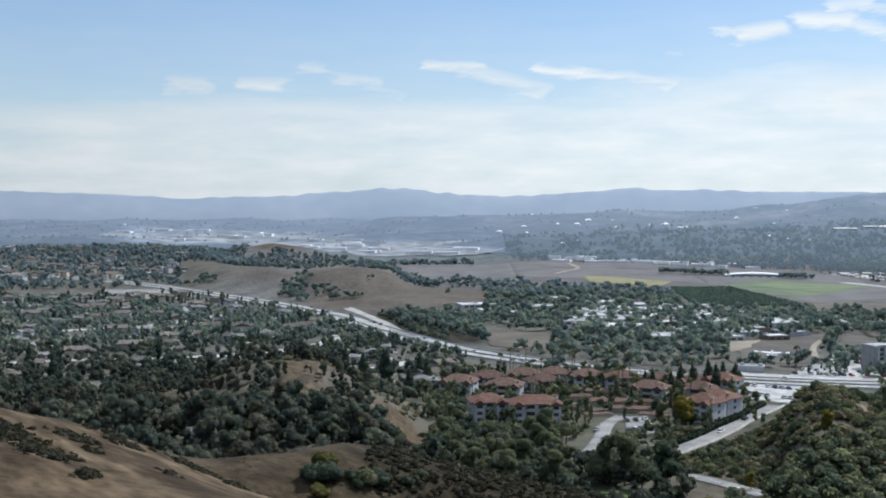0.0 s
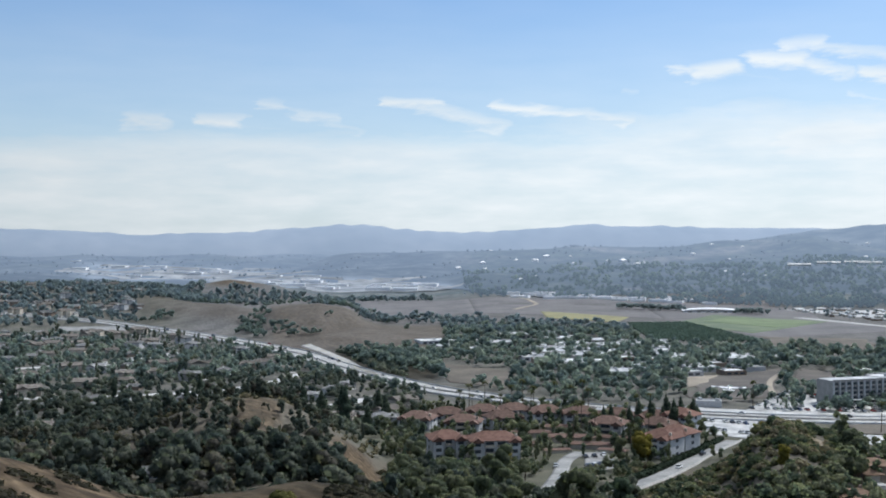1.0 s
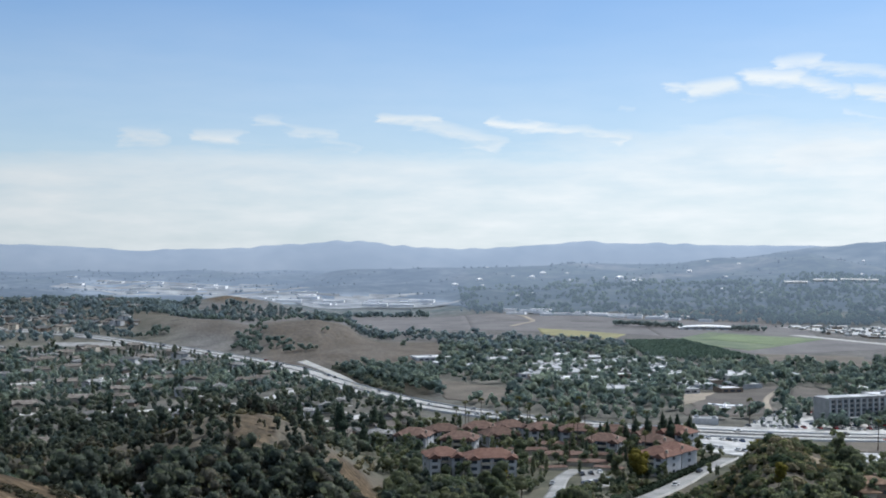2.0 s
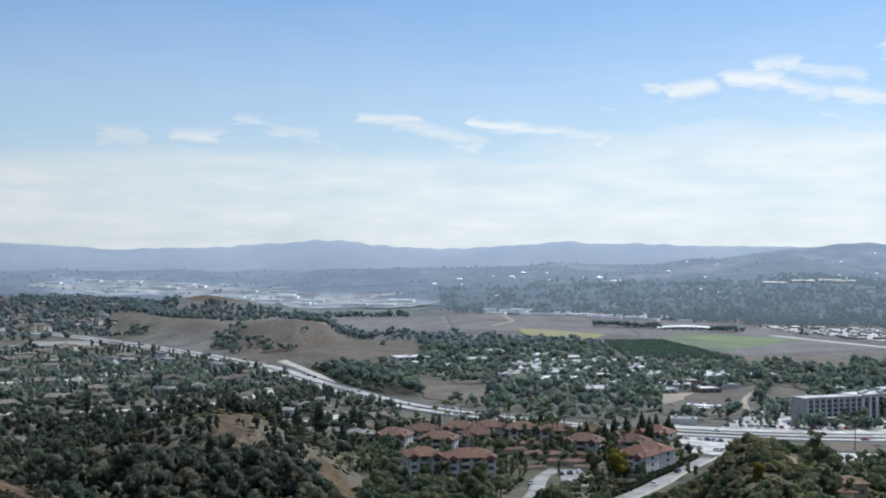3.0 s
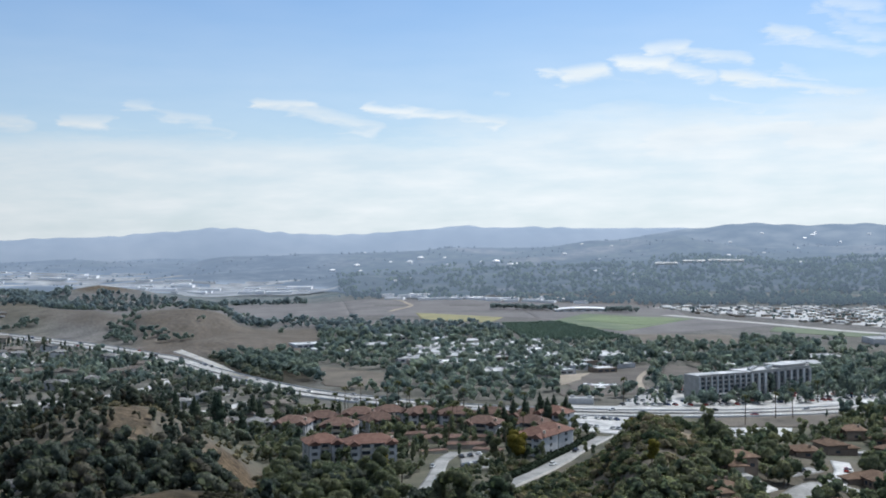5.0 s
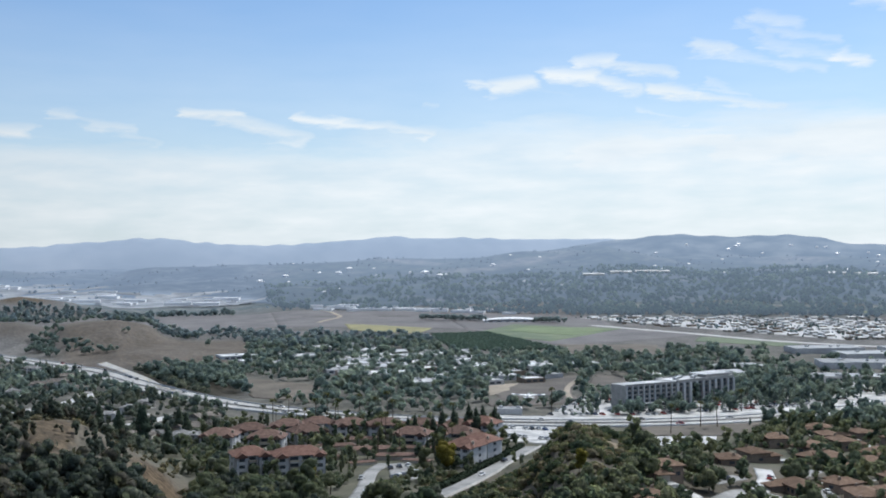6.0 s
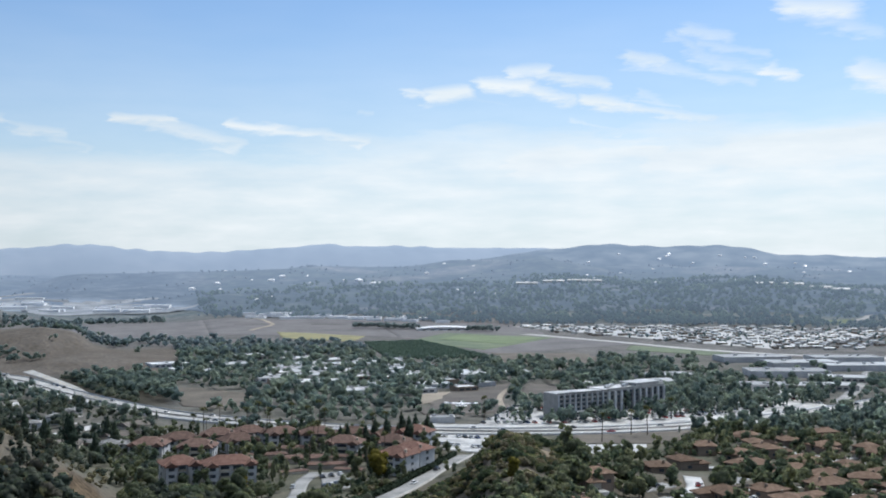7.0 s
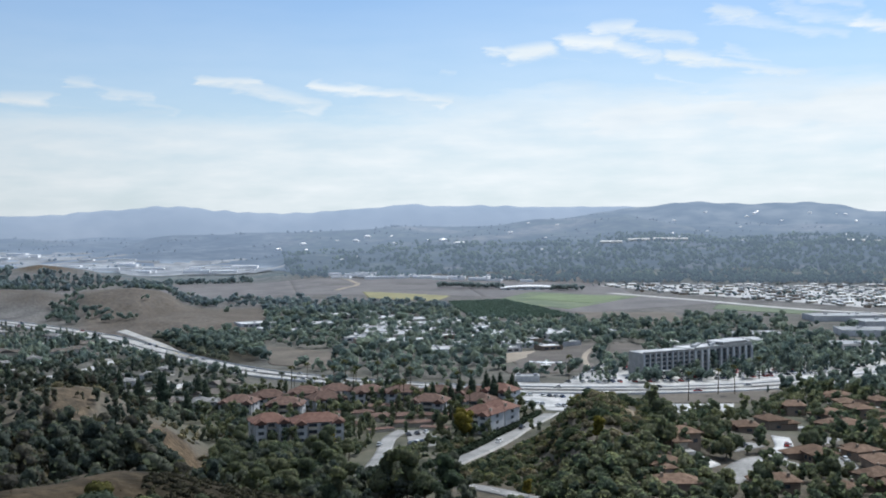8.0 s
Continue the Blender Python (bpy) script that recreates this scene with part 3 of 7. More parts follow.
FIELDS = (
    # name, material, corners in turn, label
    ("ploughed_field", "soil", ((95, 1500), (105, 1850), (345, 1720), (310, 1380)), "wide bare ploughed field"),
    ("ploughed_field", "soil", ((310, 1380), (345, 1720), (530, 1540), (482, 1312)), "wide bare ploughed field"),
    ("ploughed_field", "soil", ((345, 1105), (310, 1380), (482, 1312), (548, 1200)), "wide bare ploughed field"),
    ("ploughed_field", "soil", ((-70, 1440), (-90, 1790), (105, 1850), (95, 1500)), "wide bare ploughed field"),
    ("green_field", "crop", ((300, 1305), (385, 1440), (486, 1318), (352, 1165)), "flat field of green row crops"),
    ("crop_strip", "lime", ((345, 1330), (392, 1400), (470, 1312), (400, 1240)), "strip of bright young row crops"),
    ("stubble_field", "stubble", ((174, 1405), (181, 1530), (275, 1408), (243, 1325)), "strip of yellowing crop beside ploughed land"),
    ("dirt_field", "brown", ((320, 1010), (350, 1130), (436, 1090), (395, 950)), "bare tan field beside the crops"),
    ("meadow", "crop", ((490, 1120), (520, 1175), (585, 1062), (540, 1035)), "narrow green meadow beside a road"),
    ("meadow", "crop", ((880, 1440), (900, 1500), (1000, 1478), (985, 1400)), "small green meadow below the wooded hill"),
    ("dirt_slope", "sand", ((176, 730), (193, 790), (216, 802), (202, 764)), "pale graded dirt slope"),
    ("dry_slope", "dark_brown", ((166, 682), (193, 784), (280, 846), (218, 684)), "dark brown dry slope above the parking lot"),
    ("dry_slope", "dark_brown", ((248, 746), (288, 840), (312, 814), (270, 746)), "dark brown dry slope beside a dirt track"),
    ("parking_lot", "lot", ((186, 632), (236, 712), (262, 690), (250, 618)), "pale sunlit parking lot"),
    ("parking_lot", "lot", ((252, 620), (262, 688), (350, 690), (345, 632)), "pale sunlit parking lot before the hotel"),
    ("parking_lot", "lot", ((350, 640), (352, 735), (450, 755), (425, 655)), "pale sunlit parking lot among trees"),
    ("white_lot", "lot", ((146, 558), (157, 611), (183, 596), (160, 538)), "bright concrete yard beside the lane"),
    ("bare_lot", "brown", ((214, 555), (223, 584), (292, 582), (262, 542)), "bare brown lot between two roads"),
    ("park_paving", "lot", ((497, 1515), (640, 1088), (925, 1255), (612, 1482)), "paved ground between mobile homes"),
    ("ramp_lot", "lot", ((206, 520), (215, 550), (249, 543), (236, 516)), "pale strip of paving beside the lot"),
    ("dry_patch", "straw", ((127, 396), (143, 392), (149, 410), (132, 422)), "patch of straw-coloured dry grass on a hilltop"),
    ("court", "street", ((72, 455), (79, 508), (89, 512), (87, 470)), "pale paved court of the apartments"),
    ("yard", "street", ((-350, 1215), (-372, 1262), (-300, 1270), (-285, 1225)), "pale yard beside the freeway"),
    ("lawn", "lawn", ((44, 332), (42, 350), (55, 352), (56, 334)), "small green lawn below the hill"),
    ("dirt_patch", "brown", ((30, 770), (30, 892), (80, 830), (66, 735)), "dry grass patch behind the freeway"),
)


# ---- ground, backdrop ----
def zones(x, y, z):
    """How much dry grass, green ground and chaparral grows at each place."""
    d, az = np.hypot(x, y), np.degrees(np.arctan2(x, y))
    n = ripple(x, y, 60, 0) * 0.5
    hill = np.where(camera_hill(x, y) > z - 0.05, 1.0, 0.0)
    grass = np.maximum(hill, smooth01((260 - d) / 40))
    knoll = smooth01(1.6 - ((az + 7.0) / 1.25) ** 2 - ((d - 434) / 30) ** 2)
    end = smooth01(1.5 - ((az + 2.2) / 1.6) ** 2 - ((d - 408) / 74) ** 2)
    golden = smooth01((z - 7 + 4 * n) / 6) * smooth01((d - 980) / 60) * smooth01((1700 - d) / 80) * smooth01((4 - az) / 1.5) * smooth01((az + 15) / 1) * 0.36
    farhill = smooth01((z - 22) / 6) * smooth01((d - 1650) / 60) * smooth01((2300 - d) / 100) * smooth01((az + 11) / 1) * smooth01((-3 - az) / 1)
    top = (0.85 + 0.6 * n) * smooth01(1.5 - ((az - 17.2) / 1.5) ** 2 - ((d - 450) / 40) ** 2)
    grass = np.clip(np.maximum.reduce([grass, 0.9 * knoll, end, golden, farhill, top]), 0, 1)
    slope = 0.62 * smooth01((505 - d) / 30) * np.maximum(smooth01((0.5 - az) / 1), smooth01((az - 10) / 1))
    grass = np.maximum(grass, slope)
    bare = smooth01((az + 7) / 1) * smooth01((2.4 - az) / 0.5) * smooth01((d - 975) / 15) * smooth01((1310 - d) / 40)
    grass = np.maximum(grass, 0.5 * bare)
    green = np.clip(smooth01((700 - d) / 150) * 0.75 + 0.5 * n + 0.45 * smooth01((1250 - d) / 200) + 0.6 * smooth01((-9.5 - az) / 2) * smooth01((d - 1150) / 100), 0, 1) * (1 - grass)
    brushy = (0.6 + 0.4 * smooth01((az + 5.5 + 5 * n) / 2.5)) * smooth01((az + 15 + 3 * n) / 4) * smooth01((250 - d) / 20) * smooth01((d - 104) / 10)
    green = green * (1 - bare)
    # sets in with distance, where the haze-coloured chaparral begins
    hazed_chap = smooth01((d - 1750 + 120 * n + 250 * smooth01((az - 17) / 2)) / 300) * (1 - 0.75 * farhill)
    bank = smooth01((az + 3.6) / 0.6) * smooth01((2.0 - az) / 0.5) * smooth01((d - 770) / 20) * smooth01((985 - d) / 12)
    return grass * (1 - bank), green, hazed_chap, np.maximum(0.9 * brushy, 0.85 * bank)


PARK = ((488, 1528), (520, 1375), (597, 1185), (640, 1085), (711, 1045), (960, 1230), (918, 1345), (726, 1430), (608, 1485), (510, 1530))
ORCHARD = ((214, 1030), (222, 1080), (246, 1300), (325, 1310), (345, 1060), (335, 1010))
BARE = ((-140, 1300), (-96, 1270), (-52, 1215), (-38, 1150), (40, 1112), (32, 1000), (-37, 984), (-110, 1005))


def build_ground():
    az = np.radians(np.concatenate([np.arange(-26, 40.01, 0.25), np.arange(43, 331, 4.0)]))
    rings = [0.0, 1.0]
    while rings[-1] < 4985:
        rings.append(rings[-1] * (1.06 if rings[-1] < 30 else 1.024) + 0.05)
    rings[-1] = 4990.0
    rings = np.array(rings)
    a, r = np.meshgrid(az, rings)
    x, y = r * np.sin(a), r * np.cos(a)
    z = land(x, y)
    na, nr = len(az), len(rings)
    i, j = np.meshgrid(np.arange(na), np.arange(nr - 1))
    k = (i + 1) % na
    faces = np.stack([j * na + i, j * na + k, (j + 1) * na + k, (j + 1) * na + i], -1).reshape(-1, 4)[:, ::-1]
    me = mesh_from("ground", np.stack([x, y, z], -1).reshape(-1, 3), faces)
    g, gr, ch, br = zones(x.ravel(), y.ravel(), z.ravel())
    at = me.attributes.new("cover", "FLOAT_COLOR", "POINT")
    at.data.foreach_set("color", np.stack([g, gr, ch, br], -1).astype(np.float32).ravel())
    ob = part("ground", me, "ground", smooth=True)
    tagged(ob, "rolling dry-grass hills and wide valley floor", "ground", kind="structure")


def build_range(name, dist, depth, bearings, falls, material, label, rough):
    """A far range: a long ridge with its own slopes, cut by gullies."""
    az = np.radians(np.arange(bearings[0], bearings[-1] + 0.01, 0.16))
    steps = np.linspace(-1, 1, 21)
    a, s = np.meshgrid(az, steps)
    r = dist + s * depth
    x, y = r * np.sin(a), r * np.cos(a)
    crest = EYE - dist * np.interp(np.degrees(a), bearings, falls)
    base = 30.0
    z = base + (crest - base) * (1 - np.abs(s) ** 1.3) + rough * ripple(x, y, 330, 12) * (1 - s * s) * 0.6 + rough * 0.35 * ripple(x, y, 110, 6) * (1 - 0.3 * np.abs(s)) - 3 * np.abs(s)
    z = np.where(np.abs(s) > 0.98, 0.0, z)
    na = len(az)
    i, j = np.meshgrid(np.arange(na - 1), np.arange(len(steps) - 1))
    faces = np.stack([j * na + i, j * na + i + 1, (j + 1) * na + i + 1, (j + 1) * na + i], -1).reshape(-1, 4)[:, ::-1]
    me = mesh_from(name, np.stack([x, y, z], -1).reshape(-1, 3), faces)
    # haze emitted by the slopes, weaker towards the foot of the range
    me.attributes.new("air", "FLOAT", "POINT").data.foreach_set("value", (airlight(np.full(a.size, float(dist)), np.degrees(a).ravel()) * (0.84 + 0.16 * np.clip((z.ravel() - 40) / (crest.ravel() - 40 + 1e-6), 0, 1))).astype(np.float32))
    tagged(part(name, me, material, smooth=True), label, "hills", kind="structure")

    def spot(bearing, s):
        """A place on the near slope of the range."""
        a = radians(bearing)
        x, y = (dist + s * depth) * math.sin(a), (dist + s * depth) * math.cos(a)
        zc = EYE - dist * np.interp(bearing, bearings, falls)
        return x, y, base + (zc - base) * (1 - abs(s) ** 1.3) + rough * float(ripple(x, y, 330, 12)) * (1 - s * s) * 0.6 + rough * 0.35 * float(ripple(x, y, 110, 6)) * (1 - 0.3 * abs(s)) - 3 * abs(s)

    return spot


def build_far_land():
    """Distant country beyond the valley, part of the backdrop: pale plain, darker wooded hills."""
    az = np.radians(np.arange(-60, 60.01, 0.35))
    t = np.concatenate([[-0.003], np.linspace(0, 1, 96), [1.003]])
    a, t = np.meshgrid(az, t)
    deg = np.degrees(a)
    d0 = 2250 - 350 * smooth01((deg - 1) / 4) + 40 * np.sin(a * 31) + 25 * np.sin(a * 73)
    d = d0 + (4880 - d0) * t
    x, y = d * np.sin(a), d * np.cos(a)
    z = land(x, y) + 2.0
    z[0] -= 6
    z[-1] -= 6
    na = len(az)
    i, j = np.meshgrid(np.arange(na - 1), np.arange(len(t) - 1))
    faces = np.stack([j * na + i, j * na + i + 1, (j + 1) * na + i + 1, (j + 1) * na + i], -1).reshape(-1, 4)[:, ::-1]
    me = mesh_from("backdrop_country", np.stack([x, y, z], -1).reshape(-1, 3), faces)
    wood = np.clip(smooth01((deg - 1 + 2.5 * ripple(x, y, 300, 6)) / 4) + 0.8 * smooth01(ripple(x, y, 500, 3) * 2.2 - 0.1) * smooth01((d - 2900) / 500), 0, 1)
    at = me.attributes.new("cover", "FLOAT_COLOR", "POINT")
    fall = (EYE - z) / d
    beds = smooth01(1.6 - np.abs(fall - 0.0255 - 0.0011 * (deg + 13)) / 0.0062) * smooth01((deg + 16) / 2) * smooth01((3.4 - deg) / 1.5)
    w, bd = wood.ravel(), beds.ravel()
    # third channel: strength of the haze that the country emits
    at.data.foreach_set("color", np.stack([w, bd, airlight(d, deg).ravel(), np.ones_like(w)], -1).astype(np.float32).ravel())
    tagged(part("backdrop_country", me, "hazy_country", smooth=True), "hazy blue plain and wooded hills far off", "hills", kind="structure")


build_ground()
build_far_land()
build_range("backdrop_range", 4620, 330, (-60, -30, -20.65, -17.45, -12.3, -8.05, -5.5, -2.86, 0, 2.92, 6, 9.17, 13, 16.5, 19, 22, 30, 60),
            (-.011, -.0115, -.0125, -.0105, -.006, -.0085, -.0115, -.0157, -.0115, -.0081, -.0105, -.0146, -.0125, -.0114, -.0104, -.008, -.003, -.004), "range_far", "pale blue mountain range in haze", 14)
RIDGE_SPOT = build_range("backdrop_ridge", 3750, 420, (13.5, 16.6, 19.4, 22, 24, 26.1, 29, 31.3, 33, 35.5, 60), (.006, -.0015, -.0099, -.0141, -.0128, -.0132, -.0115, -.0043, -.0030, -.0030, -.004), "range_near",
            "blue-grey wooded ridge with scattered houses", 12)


# ---- roads and fields ----
def dense(line, step=8.0):
    """Points along a smooth curve through a line's corners."""
    p = [np.array(q, dtype=float) for q in line]
    p = [2 * p[0] - p[1]] + p + [2 * p[-1] - p[-2]]
    out = []
    for a, b, c, d in zip(p, p[1:], p[2:], p[3:]):
        n = max(2, int(np.linalg.norm(c - b) / step))
        for k in range(n):
            t = k / n
            out.append(0.5 * (2 * b + (c - a) * t + (2 * a - 5 * b + 4 * c - d) * t * t + (3 * b - a - 3 * c + d) * t ** 3))
    out.append(p[-2])
    return np.array(out)


def normals(pts):
    t = np.gradient(pts, axis=0)
    t /= np.linalg.norm(t, axis=1)[:, None]
    return np.stack([t[:, 1], -t[:, 0]], -1)


def strip(pts, offsets, lift, thick=0.0):
    """Corners and faces of a ribbon over the land between side offsets; thick: its edge reaches down that far."""
    nor = normals(pts)
    cols = []
    offs = list(offsets)
    for o in offs:
        q = pts + nor * o
        cols.append(np.column_stack([q, land(q[:, 0], q[:, 1]) + lift]))
    if thick:
        lo, hi = cols[0].copy(), cols[-1].copy()
        lo[:, 2] -= thick
        hi[:, 2] -= thick
        cols = [lo] + cols + [hi]
    n, w = len(pts), len(cols)
    v = np.stack(cols, 1).reshape(-1, 3)
    i, j = np.meshgrid(np.arange(w - 1), np.arange(n - 1))
    f = np.stack([j * w + i, j * w + i + 1, (j + 1) * w + i + 1, (j + 1) * w + i], -1).reshape(-1, 4)[:, ::-1]
    return v, f


def dashes(pts, offset, lift, width, on, off):
    """Short painted pieces along a line."""
    seg = np.linalg.norm(np.diff(pts, axis=0), axis=1)
    s = np.concatenate([[0], np.cumsum(seg)])
    nor = normals(pts)
    V, F, at = [], [], 0.0
    while at + on < s[-1]:
        e = np.array([at, at + on])
        c = np.stack([np.interp(e, s, pts[:, k]) for k in (0, 1)], -1)
        m = np.stack([np.interp(e, s, nor[:, k]) for k in (0, 1)], -1)
        for side in (-1, 1):
            q = c + m * (offset + side * width / 2)
            V += [(*q[0], lz(*q[0]) + lift), (*q[1], lz(*q[1]) + lift)]
        b = len(V) - 4
        F.append((b, b + 2, b + 3, b + 1))
        at += on + off
    return V, F


def build_roads():
    for name, material, width, line, lanes in ROADS:
        pts = dense(line)
        h = width / 2
        me = mesh_from(name, *strip(pts, np.linspace(-h, h, 7), 0.35, 0.9))
        words = {"freeway": "wide pale concrete freeway with marked lanes", "slip_road": "pale concrete slip road joining the freeway"}.get(name, "sunlit paved road between trees and houses")
        road = tagged(part(name, me, material), words, "road", kind="structure")
        if lanes == 8:
            for k in range(1, 8):
                if k == 4:
                    continue
                part("lane_line", mesh_from("lane_line", *dashes(pts, -h + width * k / 8, 0.40, 0.35, 6, 9)), "paint", road)
            v, f = strip(pts, (-0.3, -0.15, 0.15, 0.3), 0.36, 0.0)
            v[:, 2] += np.tile((0, 0.9, 0.9, 0), len(pts))
            part("median_barrier", mesh_from("median_barrier", v, f), "concrete", road, "low concrete median barrier")
            for o in (-h + 0.4, h - 0.4):
                v, f = strip(pts, (o - 0.12, o - 0.1, o + 0.1, o + 0.12), 0.36, 0.0)
                v[:, 2] += np.tile((0, 0.75, 0.75, 0), len(pts))
                part("guard_rail", mesh_from("guard_rail", v, f), "steel", road, "galvanised guard rail")
        elif lanes:
            part("centre_line", mesh_from("centre_line", *dashes(pts, 0, 0.40, 0.3, 4, 5)), "yellow_paint" if lanes == 2 else "paint", road)


def build_fields():
    for name, material, corners, label in FIELDS:
        a, b, c, d = (np.array(q, dtype=float) for q in corners)
        n = 26
        e = np.linspace(0.003, 0.997, n - 2)
        e = np.concatenate([[0.0], e, [1.0]])
        u, v = np.meshgrid(e, e)
        wob = 0.012 * np.sin(9 * v + a[0]) * u * (1 - u) * 4
        u = u + wob
        p = ((1 - u) * (1 - v))[..., None] * a + ((1 - u) * v)[..., None] * b + (u * v)[..., None] * c + (u * (1 - v))[..., None] * d
        size = 0.05 * np.linalg.norm(c - a)
        p = p + size * np.stack([ripple(p[..., 0], p[..., 1], size * 6, 0), ripple(p[..., 0], p[..., 1], size * 6, 6)], -1) if material in ("brown", "sand", "dark_brown", "straw") else p
        z = land(p[..., 0], p[..., 1]) + {"ploughed_field": 0.16, "crop_strip": 0.42, "ramp_lot": 0.38, "dirt_slope": 0.38}.get(name, 0.30)
        rim = (u < 0.001) | (u > 0.999) | (v < 0.001) | (v > 0.999)
        z = np.where(rim, z - 0.6, z)
        i, j = np.meshgrid(np.arange(n - 1), np.arange(n - 1))
        f = np.stack([j * n + i, j * n + i + 1, (j + 1) * n + i + 1, (j + 1) * n + i], -1).reshape(-1, 4)
        me = mesh_from(name, np.concatenate([p, z[..., None]], -1).reshape(-1, 3), f)
        if me.polygons[100].normal.z < 0:
            me.flip_normals()
        tagged(part(name, me, material), label, "field" if "lot" not in name and "court" not in name else "pavement", kind="structure")


build_roads()
build_fields()


def build_lane_wall():
    """Concrete retaining wall under the near edge of the lane."""
    line = next(q[3] for q in ROADS if q[0] == "lane")
    pts = dense(line)[1:]
    v, f = strip(pts, (4.0, 4.06, 4.34, 4.4), 0.0, 0.0)
    v[:, 2] += np.tile((-2.6, 1.0, 1.0, -2.6), len(pts))
    tagged(part("retaining_wall", mesh_from("retaining_wall", v, f), "concrete"), "long grey concrete retaining wall beside the lane", "wall", kind="structure")


build_lane_wall()

# where nothing else may stand
SEGS = []
for _, _, w_, line_, _ in ROADS:
    q_ = dense(line_, 25)
    SEGS += [(*a_, *b_, w_ / 2) for a_, b_ in zip(q_, q_[1:])]
SEGS = np.array(SEGS)
DISCS = []


def road_gap(x, y):
    """Distance from the nearest road's edge."""
    x, y = np.atleast_1d(x)[:, None], np.atleast_1d(y)[:, None]
    ax, ay, bx, by, h = SEGS.T
    dx, dy = bx - ax, by - ay
    t = np.clip(((x - ax) * dx + (y - ay) * dy) / (dx * dx + dy * dy), 0, 1)
    return (np.hypot(x - ax - t * dx, y - ay - t * dy) - h).min(1)


def inside(poly, x, y):
    x, y = np.atleast_1d(x), np.atleast_1d(y)
    hit = np.zeros(len(x), dtype=bool)
    for (ax, ay), (bx, by) in zip(poly, list(poly[1:]) + [poly[0]]):
        cross = (ay > y) != (by > y)
        with np.errstate(divide="ignore", invalid="ignore"):
            hit ^= cross & (x < (bx - ax) * (y - ay) / (by - ay + 1e-12) + ax)
    return hit


def disc_gap(x, y, add=0.0):
    if not DISCS:
        return np.full(len(np.atleast_1d(x)), 1e3)
    c = np.array(DISCS)
    x, y = np.atleast_1d(x)[:, None], np.atleast_1d(y)[:, None]
    return (np.hypot(x - c[:, 0], y - c[:, 1]) - c[:, 2]).min(1) - add


# ---- buildings ----
def empty(name, label, category, group=""):
    return tagged(new(name), label, category, group)


def window_row(parent, face, w, z, n, ww, wh, depth, margin=0.12, name="window", plain=False):
    """Windows as parts with a frame and a pane, along one face of a body w wide (face: front, back, left, right; depth: how far that face lies from the middle)."""
    for k in range(n):
        x = -w / 2 + w * (margin + (1 - 2 * margin) * ((k + 0.5) / n))
        turn = {"front": 0, "back": 180, "left": -90, "right": 90}[face]
        if plain:
            pane = part(name, box(bmesh.new(), -ww / 2, -0.06, 0, ww / 2, 0.05, wh), "glass", parent)
            pane.matrix_basis = pose(0, 0, 0, 0, 0, turn) @ pose(x, -depth, z)
            continue
        bm = bmesh.new()
        for a, b, c, d in ((-ww / 2, 0, -ww / 2 + 0.1, wh), (ww / 2 - 0.1, 0, ww / 2, wh), (-ww / 2 + 0.1, 0, ww / 2 - 0.1, 0.1), (-ww / 2 + 0.1, wh - 0.1, ww / 2 - 0.1, wh)):
            box(bm, a, -0.08, b, c, 0.06, d)
        frame_ob = part(name, bm, "frame", parent)
        bm = bmesh.new()
        box(bm, -ww / 2 + 0.1, -0.03, 0.1, ww / 2 - 0.1, 0.04, wh - 0.1)
        part("pane", bm, "glass", frame_ob)
        frame_ob.matrix_basis = pose(0, 0, 0, 0, 0, turn) @ pose(x, -depth, z)


def roof_mesh(w, d, z, h, over, hip, thick=0.22):
    """A hipped or gabled roof with eaves and thickness; the ridge runs along x."""
    bm = bmesh.new()
    W, D = w / 2 + over, d / 2 + over
    run = max(0.3, W - D * 0.95) if hip else W
    lo = [bm.verts.new((sx * W, sy * D, z - 0.15)) for sx, sy in ((-1, -1), (1, -1), (1, 1), (-1, 1))]
    up = [bm.verts.new((sx * W, sy * D, z - 0.15 + thick)) for sx, sy in ((-1, -1), (1, -1), (1, 1), (-1, 1))]
    r = [bm.verts.new((-run, 0, z + h)), bm.verts.new((run, 0, z + h))]
    bm.faces.new(lo[::-1])
    for i in range(4):
        bm.faces.new((lo[i], lo[(i + 1) % 4], up[(i + 1) % 4], up[i]))
    bm.faces.new((up[0], up[1], r[1], r[0]))
    bm.faces.new((up[2], up[3], r[0], r[1]))
    bm.faces.new((up[1], up[2], r[1]))
    bm.faces.new((up[3], up[0], r[0]))
    return bm


